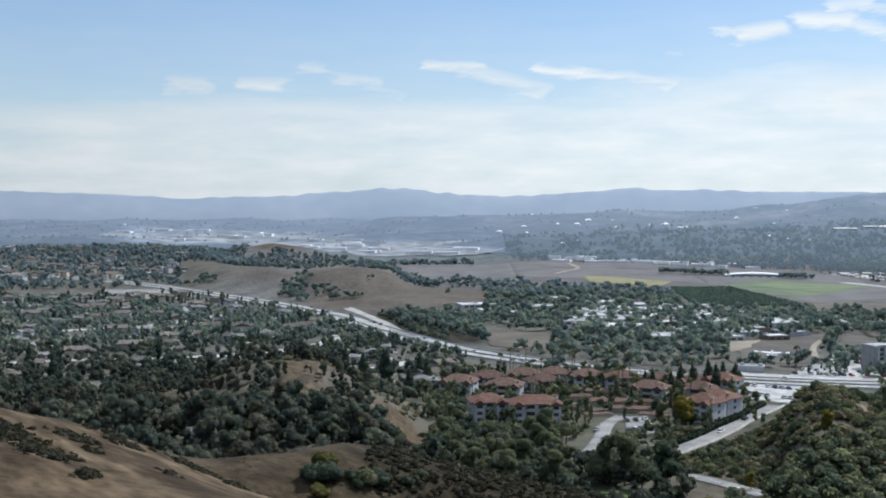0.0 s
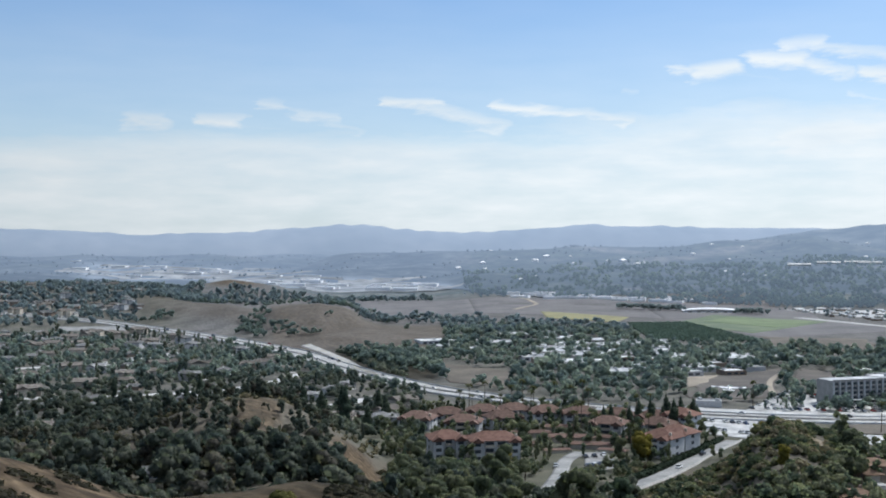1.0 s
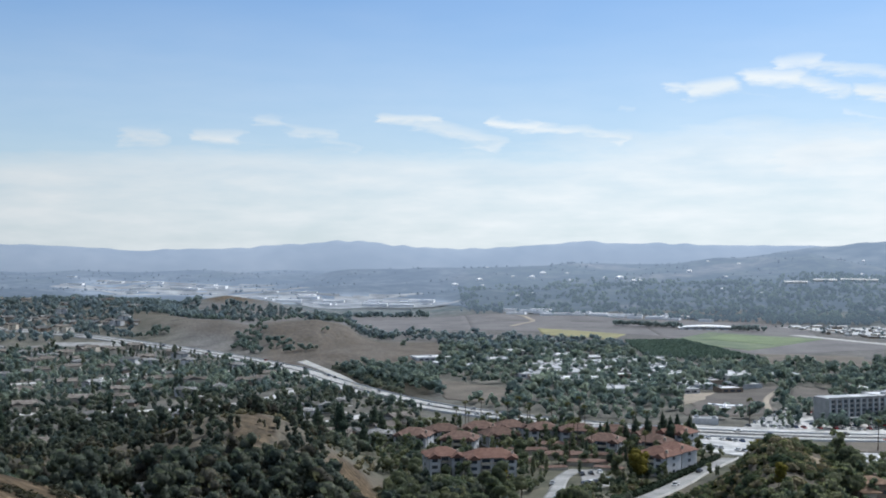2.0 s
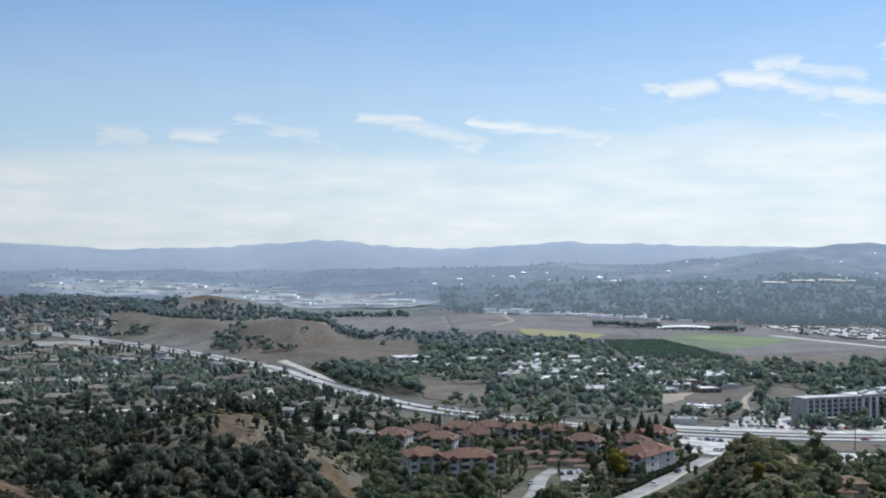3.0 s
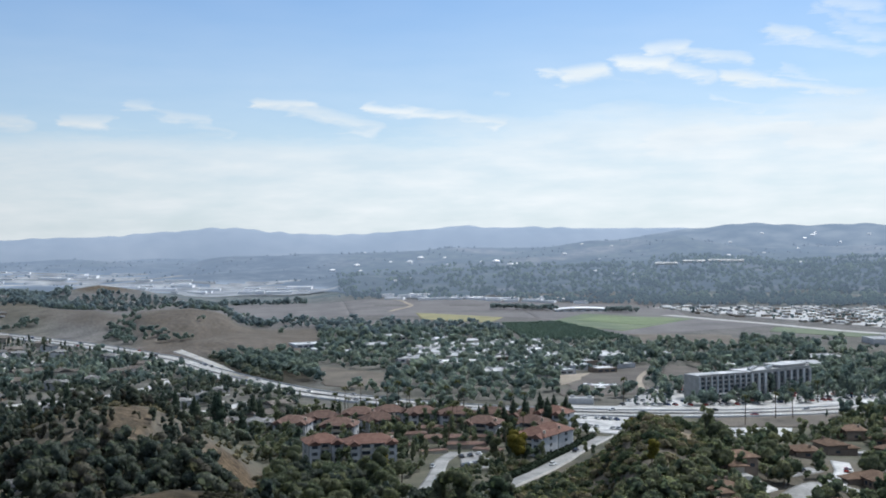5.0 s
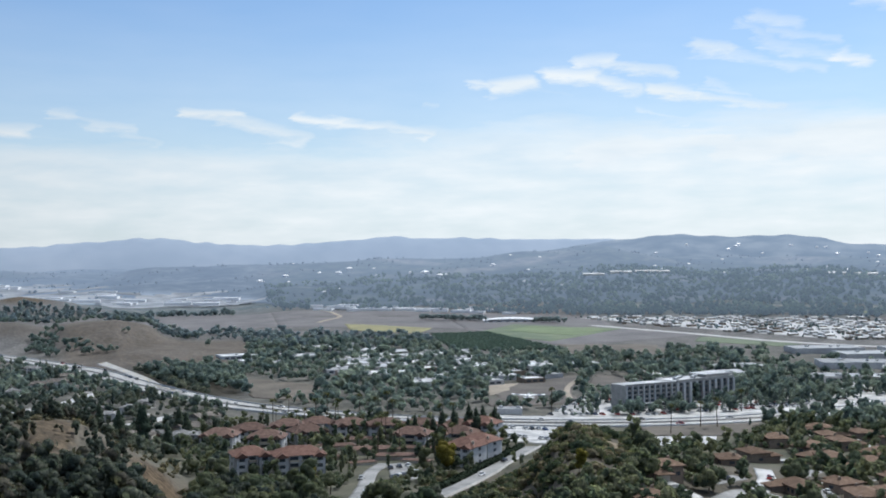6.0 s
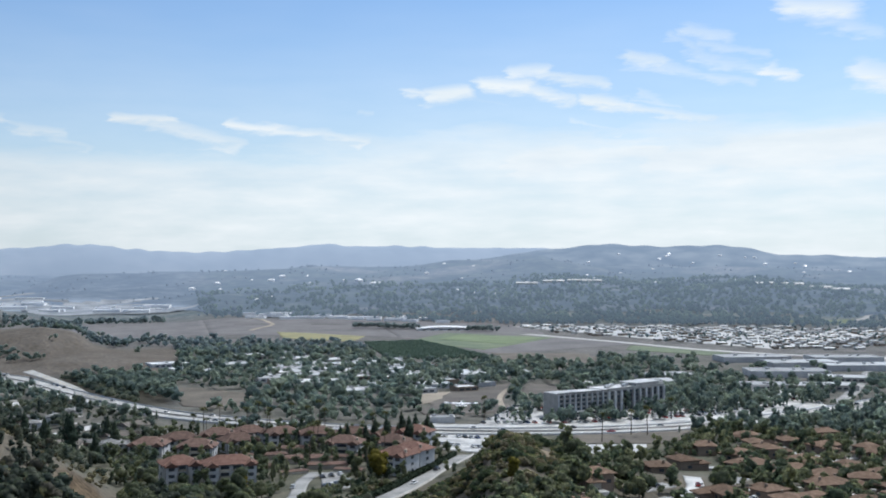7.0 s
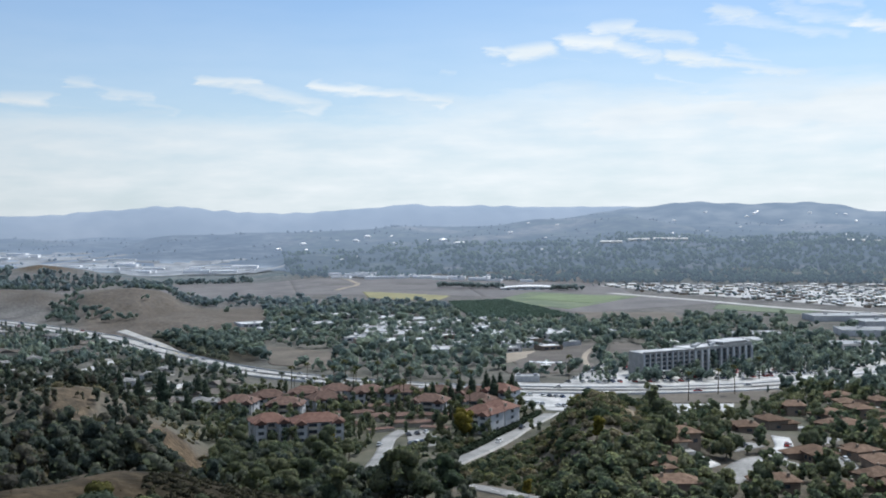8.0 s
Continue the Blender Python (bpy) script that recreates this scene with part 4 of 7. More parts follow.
def house(name, w, d, h, rh, wall, roof, hip, label, category="house", storeys=1, wing=0.0, group="", detail=2):
    """A house: walls, roof with ridge, windows, door, chimney; wing: length of a front wing with a roof of its own."""
    top = empty(name, label, category, group)
    bm = bmesh.new()
    box(bm, -w / 2, -d / 2, -1.5, w / 2, d / 2, h)
    if wing:
        box(bm, -w / 2 + 0.4, -d / 2 - wing, -1.5, -w / 2 + 0.4 + w * 0.42, -d / 2 + 0.02, h - 0.1)
    part("wall", bm, wall, top)
    part("roof", roof_mesh(w, d, h, rh, 0.55, hip), roof, top)
    if wing:
        bm = roof_mesh(d * 0.5 + wing, w * 0.42, h - 0.1, rh * 0.8, 0.45, False)
        bmesh.ops.transform(bm, verts=bm.verts, matrix=pose(-w / 2 + 0.4 + w * 0.21, -d / 2 - wing / 2 + d * 0.2, 0.04, 0, 0, 90))
        part("wing_roof", bm, roof, top)
    for s in range(storeys):
        zz = 0.9 + s * (h / storeys)
        if detail:
            window_row(top, "front", w * (0.5 if wing else 1), zz, 2 if wing else 3, 1.5, 1.25, d / 2, 0.1, plain=detail < 2)
        if detail > 1:
            window_row(top, "right", d, zz, 2, 1.3, 1.2, w / 2)
            window_row(top, "left", d, zz, 2, 1.3, 1.2, w / 2)
    if storeys and detail == 1:
        part("driveway", box(bmesh.new(), -w / 2 + 0.8, -d / 2 - wing - 9, -1.6, -w / 2 + 6.8, -d / 2 - wing - 0.01, 0.25), "lot", top, "pale concrete driveway")
    bm = box(bmesh.new(), w * 0.28, d * 0.12, h - 0.3, w * 0.28 + 0.8, d * 0.12 + 0.8, h + rh + 0.5)
    part("chimney", bm, wall, top)
    return top


def flat_block(name, w, d, h, wall, roof, label, category="building", group="", bays=5, units=2, rng=random, foot=1.5):
    """A flat-roofed hall: walls with a parapet, roof sheet, band of windows, roof units."""
    top = empty(name, label, category, group)
    bm = bmesh.new()
    box(bm, -w / 2, -d / 2, -foot, w / 2, d / 2, h)
    for a in ((-w / 2, -d / 2, w / 2, -d / 2 + 0.4), (-w / 2, d / 2 - 0.4, w / 2, d / 2), (-w / 2, -d / 2 + 0.4, -w / 2 + 0.4, d / 2 - 0.4), (w / 2 - 0.4, -d / 2 + 0.4, w / 2, d / 2 - 0.4)):
        box(bm, a[0], a[1], h, a[2], a[3], h + 0.5)
    part("wall", bm, wall, top)
    part("roof", box(bmesh.new(), -w / 2 + 0.4, -d / 2 + 0.4, h + 0.004, w / 2 - 0.4, d / 2 - 0.4, h + 0.2), roof, top)
    for k in range(units):
        x, y = rng.uniform(-w * 0.35, w * 0.35), rng.uniform(-d * 0.3, d * 0.3)
        part("roof_unit", box(bmesh.new(), x - 1.2, y - 0.9, h + 0.2, x + 1.2, y + 0.9, h + 1.5, 0.08), "steel", top)
    if bays:
        window_row(top, "front", w, min(1.2, h * 0.3), bays, w / bays * 0.6, min(1.6, h * 0.45), d / 2, 0.05, plain=True)
    return top


PROTO = []


def stock(ob):
    """Keeps a finished thing as the pattern for copies; it takes the first place itself."""
    PROTO.append([ob, False])
    return len(PROTO) - 1


def put(k, x, y, turn, dz=0.0, label="", scale=1.0):
    ob, used = PROTO[k]
    m = pose(x, y, lz(x, y) + dz, 0, 0, turn)
    if used:
        ob = copy_thing(ob, m @ Matrix.Diagonal((scale, scale, scale, 1)) if scale != 1.0 else m)
    else:
        ob.matrix_basis = m
        PROTO[k][1] = True
    if label:
        ob["label"] = label
    return ob


def build_suburb():
    """Single-family houses on the slopes left of the freeway."""
    rng = random.Random(3)
    looks = (("house", 15, 9, 3.0, 2.0, "stucco", "shingle", True, "pale stucco house with a grey shingle roof", 1, 4.0),
             ("house", 15, 11, 5.6, 2.2, "cream", "brown_roof", False, "two-storey cream house with a brown roof", 2, 3.5),
             ("house", 15, 9, 3.0, 2.1, "stucco", "brown_roof", True, "low white house with a brown hipped roof", 1, 5.0),
             ("house", 14, 10, 5.4, 2.0, "white_stucco", "shingle", True, "two-storey white house with grey tile roof", 2, 3.0),
             ("house", 16, 9, 3.0, 2.0, "tan", "shingle", False, "tan house with a grey gabled roof", 1, 4.0))
    kinds = [stock(house(n, w, d, h, rh, wa, ro, hp, lb, storeys=st, wing=wg, group="suburban houses", detail=1)) for n, w, d, h, rh, wa, ro, hp, lb, st, wg in looks]
    count = 0
    for row in range(26):
        for col in range(30):
            u, v = col * 25 + rng.uniform(-9, 9), row * 30 + rng.uniform(-9, 9)
            x, y = -470 + u + 0.12 * v, 545 + v - 0.18 * u
            d, az = math.hypot(x, y), math.degrees(math.atan2(x, y))
            if not (-22 < az < 0.2) or not 560 < d < (1240 if az < -13 else 1300) or d < 660 and az < -7 and rng.random() < 0.6:
                continue
            # the freeway bounds the suburb
            fx = np.interp(y, [q[1] for q in FREEWAY[9:0:-1]], [q[0] for q in FREEWAY[9:0:-1]]) if y > 862 else -44 + (862 - y) * 0.4
            if x > fx - 34 or road_gap(x, y)[0] < 12 or disc_gap(x, y, 7)[0] < 0 or rng.random() < 0.30:
                continue
            put(rng.choice(kinds), x, y, rng.choice((0, 0, 90, 180, 35, -30)) + rng.uniform(-22, 22), scale=rng.uniform(0.75, 1.0))
            DISCS.append((x, y, 7.0))
            count += 1
    for k in range(46):
        a, r = radians(rng.uniform(-21, -12.4)), rng.uniform(1420, 1800)
        put(rng.choice(kinds), r * math.sin(a), r * math.cos(a), rng.uniform(-40, 40), 1.5, scale=rng.uniform(0.8, 1.1))
        DISCS.append((r * math.sin(a), r * math.cos(a), 12))
        DISCS.append(((r - 16) * math.sin(a), (r - 16) * math.cos(a), 8))
    return count


def apartment(name, w, label, roof="terracotta_red", storeys=3):
    """Apartment house: stucco body under a broad hipped tile roof, a forward bay with a gable at each end, balconies between them."""
    top = empty(name, label, "apartment building", "tile-roofed apartment houses")
    d, sh, bw = 12.0, 2.8, 4.6
    h = storeys * sh
    bm = bmesh.new()
    box(bm, -w / 2, -d / 2, -1.5, w / 2, d / 2, h)
    for sx in (-1, 1):
        x = sx * (w / 2 - bw / 2 - 0.4)
        box(bm, x - bw / 2, -d / 2 - 2.4, -1.5, x + bw / 2, -d / 2 + 0.02, h - 0.4)
    part("wall", bm, "white_stucco", top)
    part("roof", roof_mesh(w, d, h, 3.3, 0.8, True), roof, top)
    for sx in (-1, 1):
        x = sx * (w / 2 - bw / 2 - 0.4)
        bm = roof_mesh(8.0, bw, h - 0.4, 1.9, 0.4, False)
        bmesh.ops.transform(bm, verts=bm.verts, matrix=pose(x, -d / 2 + 1.3, 0, 0, 0, 90))
        part("bay_roof", bm, roof, top)
        if sx > 0:
            part("chimney", box(bmesh.new(), x + 0.7, -d / 2 + 2.2, h - 0.5, x + 1.7, -d / 2 + 3.0, h + 2.4, 0.05), "cream", top, "pale stucco chimney")
        for s in range(storeys):
            part("window", box(bmesh.new(), x - 1.2, -d / 2 - 2.46, s * sh + 0.8, x + 1.2, -d / 2 - 2.3, s * sh + 2.2), "glass", top)
            part("side_window", box(bmesh.new(), min(sx * w / 2, sx * (w / 2 + 0.06)), -1.2, s * sh + 0.9, max(sx * w / 2, sx * (w / 2 + 0.06)), 1.0, s * sh + 2.2), "glass", top)
    span = w - 2 * (bw + 0.8)
    n = max(1, int(round(span / 5.0)))
    for k in range(n):
        x, half = -span / 2 + span * (k + 0.5) / n, span / n * 0.4
        for s in range(storeys):
            z, yf = s * sh, -d / 2
            balcony = part("balcony", box(bmesh.new(), x - half, yf - 1.4, z + 0.05, x + half, yf - 0.004, z + 0.22), "white_stucco", top)
            b = box(bmesh.new(), x - half, yf - 1.4, z + 0.224, x + half, yf - 1.3, z + 1.1)
            box(b, x - half, yf - 1.296, z + 0.224, x - half + 0.1, yf - 0.05, z + 1.1)
            box(b, x + half - 0.1, yf - 1.296, z + 0.224, x + half, yf - 0.05, z + 1.1)
            part("railing", b, "cream", balcony)
            part("balcony_door", box(bmesh.new(), x - half + 0.3, yf - 0.06, z + 0.25, x + half - 0.3, yf + 0.05, z + 2.3), "glass", top)
    return top


def build_apartments():
    a3 = stock(apartment("apartment_house", 21, "white three-storey apartment house with red tile roofs"))
    a2 = stock(apartment("apartment_house", 15, "white apartment house with a hipped red tile roof"))
    b2 = stock(apartment("apartment_house", 17, "two-storey apartment house with brownish tile roofs", "terracotta_dark", 2))
    c1 = stock(house("carport", 24, 8, 2.6, 1.2, "cream", "terracotta_dark", True, "long low carport with a clay tile roof", "carport", detail=0))
    rows = ((a3, 39, 497, 4), (a2, 19, 502, 9), (a2, 112, 502, -42), (a2, 122, 514, -46), (b2, 8, 580, -16), (b2, 23, 594, 8), (b2, 42, 603, -9), (b2, 58, 607, 12), (b2, 74, 599, 4), (b2, 91, 594, -8),
            (b2, 108, 588, -14), (b2, 126, 580, -26), (b2, 30, 568, -12), (b2, 99, 560, -24), (b2, 50, 581, 16), (b2, 122, 556, -36), (a2, 136, 566, -40))
    for k, x, y, turn in rows:
        put(k, x, y, turn)
        DISCS.extend([(x - 4.5, y, 8), (x + 4.5, y, 8)])
    for x, y, turn, sc in ((78, 538, -6, .95), (84, 521, -12, .8), (60, 553, 6, .85), (36, 540, 8, .85), (99, 538, -26, .75), (16, 548, -10, .7), (76, 570, -4, .85), (56, 526, 20, .6), (68, 511, 12, .5), (92, 509, -30, .55), (20, 530, 4, .6)):
        put(c1, x, y, turn, scale=sc)
        DISCS.extend([(x - 4, y, 5), (x + 4, y, 5)])


def build_hotel():
    """Five-storey hotel: a long wing with tall pilasters and an angled end wing."""
    top = empty("hotel", "long pale five-storey hotel with tall pilasters and roof parapet", "hotel")
    L, D, H, n = 51.0, 17.0, 14.0, 9
    bm = bmesh.new()
    box(bm, 0, 0, -2, L, D, H)
    box(bm, L - 22, 3, H, L, D - 1, H + 1.8)
    part("wall", bm, "hotel_wall", top)
    bm = bmesh.new()
    box(bm, -0.5, -0.7, H - 0.9, L + 0.5, 0, H + 1.0)
    box(bm, -0.5, D, H - 0.9, L + 0.5, D + 0.5, H + 1.0)
    part("parapet", bm, "hotel_wall", top)
    part("roof", box(bmesh.new(), 0.2, 0.3, H + 0.004, L - 22.1, D - 0.3, H + 0.3), "white_roof", top)
    part("penthouse_roof", box(bmesh.new(), L - 22.6, 2.4, H + 1.804, L + 0.6, D - 0.4, H + 2.3), "white_roof", top)
    for k in range(5):
        x = 4 + k * 5.2
        part("roof_unit", box(bmesh.new(), x, 5 + (k % 3) * 3, H + 0.3, x + 3.0, 7.4 + (k % 3) * 3, H + 1.9, 0.1), "steel", top)
    for k in range(n + 1):
        x = L * k / n
        part("pilaster", box(bmesh.new(), x - 0.9, -1.1, -1, x + 0.9, -0.004, H - 0.9), "white_stucco", top)
    for k in range(n):
        for s in range(5):
            x, z = L * (k + 0.5) / n, 0.9 + s * 2.65
            b = box(bmesh.new(), x - 1.9, -0.12, z, x + 1.9, 0.05, z + 1.75)
            w = part("window", b, "glass", top)
            part("spandrel", box(bmesh.new(), x - 1.9, -0.2, z - 0.85, x + 1.9, -0.004, z - 0.004), "shingle", w, "grey spandrel panel")
    top.matrix_basis = pose(278, 661, lz(250, 690), 0, 0, 25)
    wing = empty("hotel_wing", "pale end wing of the hotel with window rows", "hotel")
    part("wall", box(bmesh.new(), 0, 0, -2, 37.5, 15, 13.6), "hotel_wall", wing)
    part("parapet", box(bmesh.new(), -0.4, -0.4, 13.604, 37.9, 0.5, 14.5), "hotel_wall", wing)
    part("roof", box(bmesh.new(), 0.3, 0.504, 13.604, 37.2, 14.7, 13.9), "white_roof", wing)
    for k in range(9):
        for s in range(5):
            x, z = 37.5 * (k + 0.5) / 9, 0.9 + s * 2.6
            part("window", box(bmesh.new(), x - 1.2, -0.1, z, x + 1.2, 0.05, z + 1.6), "glass", wing)
    for k in range(10):
        part("pilaster", box(bmesh.new(), 37.5 * k / 9 - 0.45, -0.7, -1, 37.5 * k / 9 + 0.45, -0.104, 13.6), "white_stucco", wing)
    part("canopy", box(bmesh.new(), 6, -4.5, 2.9, 31, -0.704, 3.4, 0.05), "white_roof", wing, "flat entrance canopy")
    wing.matrix_basis = pose(242, 650, lz(250, 690), 0, 0, 17)
    for q in range(8):
        DISCS.append((238 + q * 11, 660 + q * 5, 12))


def build_campus():
    """Low flat-roofed halls among trees in the middle of the valley."""
    rng = random.Random(11)
    kinds = [stock(flat_block("hall", w, d, h, wa, "white_roof", lb, group="low campus halls", bays=b, units=u, rng=rng)) for w, d, h, wa, b, u, lb in (
        (34, 22, 3.2, "white_stucco", 6, 2, "low grey hall with a bright white roof"), (22, 18, 3.0, "white_stucco", 4, 1, "low white hall with a flat roof"),
        (40, 26, 4.5, "stucco", 8, 3, "broad cream hall with a flat white roof"), (16, 14, 3, "tan", 3, 1, "small tan hall with a pale flat roof"))]
    poly = ((150, 1075), (255, 1050), (290, 860), (230, 800), (125, 800), (95, 890), (120, 980))
    tries = 0
    while tries < 125:
        tries += 1
        x, y = rng.uniform(90, 290), rng.uniform(795, 1080)
        if not inside(poly, x, y)[0] or disc_gap(x, y, 8)[0] < 0:
            continue
        k = rng.choice(kinds)
        put(k, x, y, rng.choice((8, 8, -82)) + rng.uniform(-6, 6))
        DISCS.append((x, y, 10))
    for x, y, turn in ((40, 1010, 20), (62, 985, 20), (30, 1040, 15), (88, 1030, 10), (112, 1120, 6), (140, 1135, 0), (300, 905, 0), (330, 880, 10), (70, 1075, 30), (322, 806, 35)):
        put(rng.choice(kinds), x, y, turn)
        DISCS.append((x, y, 14))


def mobile_home(name, wall, roof, label):
    top = empty(name, label, "mobile home", "mobile home park")
    part("wall", box(bmesh.new(), -5.8, -2.4, -1.0, 5.8, 2.4, 2.3), wall, top)
    part("roof", roof_mesh(11.6, 4.8, 2.3, 0.8, 0.3, False), roof, top)
    part("window", box(bmesh.new(), -3.5, -2.46, 1.0, -1.5, -2.35, 2.0), "glass", top)
    return top


def build_park():
    """Rows of mobile homes before the wooded hill."""
    rng = random.Random(5)
    kinds = [stock(mobile_home("mobile_home", wa, ro, lb)) for wa, ro, lb in (("stucco", "white_roof", "white mobile home with a bright pitched roof"), ("cream", "white_roof", "cream mobile home with a white pitched roof"),
                                                                             ("wallgrey", "metal_roof", "grey mobile home with a metal roof"), ("tan", "shingle", "tan mobile home with a grey roof"))]
    n = 0
    for row in range(40):
        for col in range(44):
            u, v = col * 17.5, row * 23.0
            x, y = 455 + u * 0.90 + v * 0.10 + rng.uniform(-2, 2), 960 + v * 0.95 - u * 0.12 + rng.uniform(-1.5, 1.5)
            if not inside(PARK, x, y)[0] or road_gap(x, y)[0] < 8 or rng.random() < 0.24 or n > 285:
                continue
            put(rng.choice(kinds[:2] + kinds[:2] + kinds), x, y, 82 + rng.uniform(-8, 8) if rng.random() < 0.7 else rng.uniform(-8, 8))
            DISCS.append((x, y, 7))
            n += 1


def terrace_house(w, d, h, rh, label):
    """Low house under broad clay roofs: a hipped main roof, a lower garage wing, pale fascia, windows."""
    top = empty("terrace_house", label, "house", "clay-roofed houses")
    gw, gd = w * 0.44, d * 0.55
    bm = box(bmesh.new(), -w / 2, -d / 2, -2.5, w / 2, d / 2, h)
    box(bm, -w / 2 + 0.5, -d / 2 - gd, -2.5, -w / 2 + 0.5 + gw, -d / 2 + 0.02, 2.5)
    part("wall", bm, "tan", top)
    part("roof", roof_mesh(w, d, h, rh, 0.9, True, 0.3), "terracotta", top)
    bm = roof_mesh(gd + 4, gw, 2.5, 1.5, 0.6, True, 0.28)
    bmesh.ops.transform(bm, verts=bm.verts, matrix=pose(-w / 2 + 0.5 + gw / 2, -d / 2 - gd / 2 + 1.4, 0, 0, 0, 90))
    part("wing_roof", bm, "terracotta", top)
    part("garage_door", box(bmesh.new(), -w / 2 + 1.4, -d / 2 - gd - 0.07, 0, -w / 2 + gw - 0.4, -d / 2 - gd - 0.004, 2.15), "cream", top, "pale garage door")
    part("driveway", box(bmesh.new(), -w / 2 + 1.0, -d / 2 - gd - 6, -2.4, -w / 2 + gw, -d / 2 - gd - 0.08, 0.22), "lot", top, "pale concrete driveway")
    for k in range(2):
        x = w * (0.12 + 0.22 * k)
        part("window", box(bmesh.new(), x - 0.8, -d / 2 - 0.06, 0.9, x + 0.8, -d / 2 + 0.05, 2.2), "glass", top)
    for sx in (-1, 1):
        part("window", box(bmesh.new(), sx * w / 2 - 0.06, -1, 0.9, sx * w / 2 + 0.06, 1, 2.1), "glass", top)
    part("chimney", box(bmesh.new(), w * 0.22, d * 0.1, h, w * 0.22 + 0.9, d * 0.1 + 0.9, h + rh + 0.5, 0.04), "tan", top)
    return top


def build_terraces():
    """Clay-roofed houses below the hill, round their closes."""
    rng = random.Random(9)
    kinds = [stock(terrace_house(w, d, h, rh, lb)) for w, d, h, rh, lb in (
        (12, 9, 4.2, 2.0, "two-storey tan house with brown clay roof"), (11, 8.5, 2.9, 1.8, "low tan house with brown clay roof"), (14, 9.5, 3.2, 2.1, "broad tan house with brown clay roofs"))]
    along = ((168, 367), (153, 378), (134, 344), (159, 351), (183, 378), (196, 402), (219, 431), (205, 436), (229, 463), (240, 434), (206, 382), (225, 385), (269, 489), (288, 494), (247, 419), (222, 366), (206, 344), (172, 341),
             (188, 333), (142, 336), (257, 450), (261, 494), (235, 372), (130, 326), (255, 462), (276, 512), (315, 522), (304, 543), (296, 520), (343, 533), (322, 500), (300, 450), (272, 420), (268, 440), (288, 466), (250, 388))
    free = [(111 + c * 19 + rng.uniform(-3, 3) + r * 4, 318 + r * 18 + rng.uniform(-3, 3) + c * 1.5) for r in range(18) for c in range(20)]
    for k, (x, y) in enumerate(list(along) + free):
        d, az = math.hypot(x, y), math.degrees(math.atan2(x, y))
        listed = k < len(along)
        if not listed and (not (31.4 < az < 42 or az > 27 and d > 500) or not 352 < d < 610 or rng.random() < 0.38):
            continue
        if road_gap(x, y)[0] < (4.0 if listed else 8.0) or disc_gap(x, y, 4.5 if listed else 7.5)[0] < 0:
            continue
        put(rng.choice(kinds), x, y, rng.choice((0, 90, 180, 30, -40, -90)) + rng.uniform(-14, 14), 0.3)
        DISCS.append((x, y, 7.5))


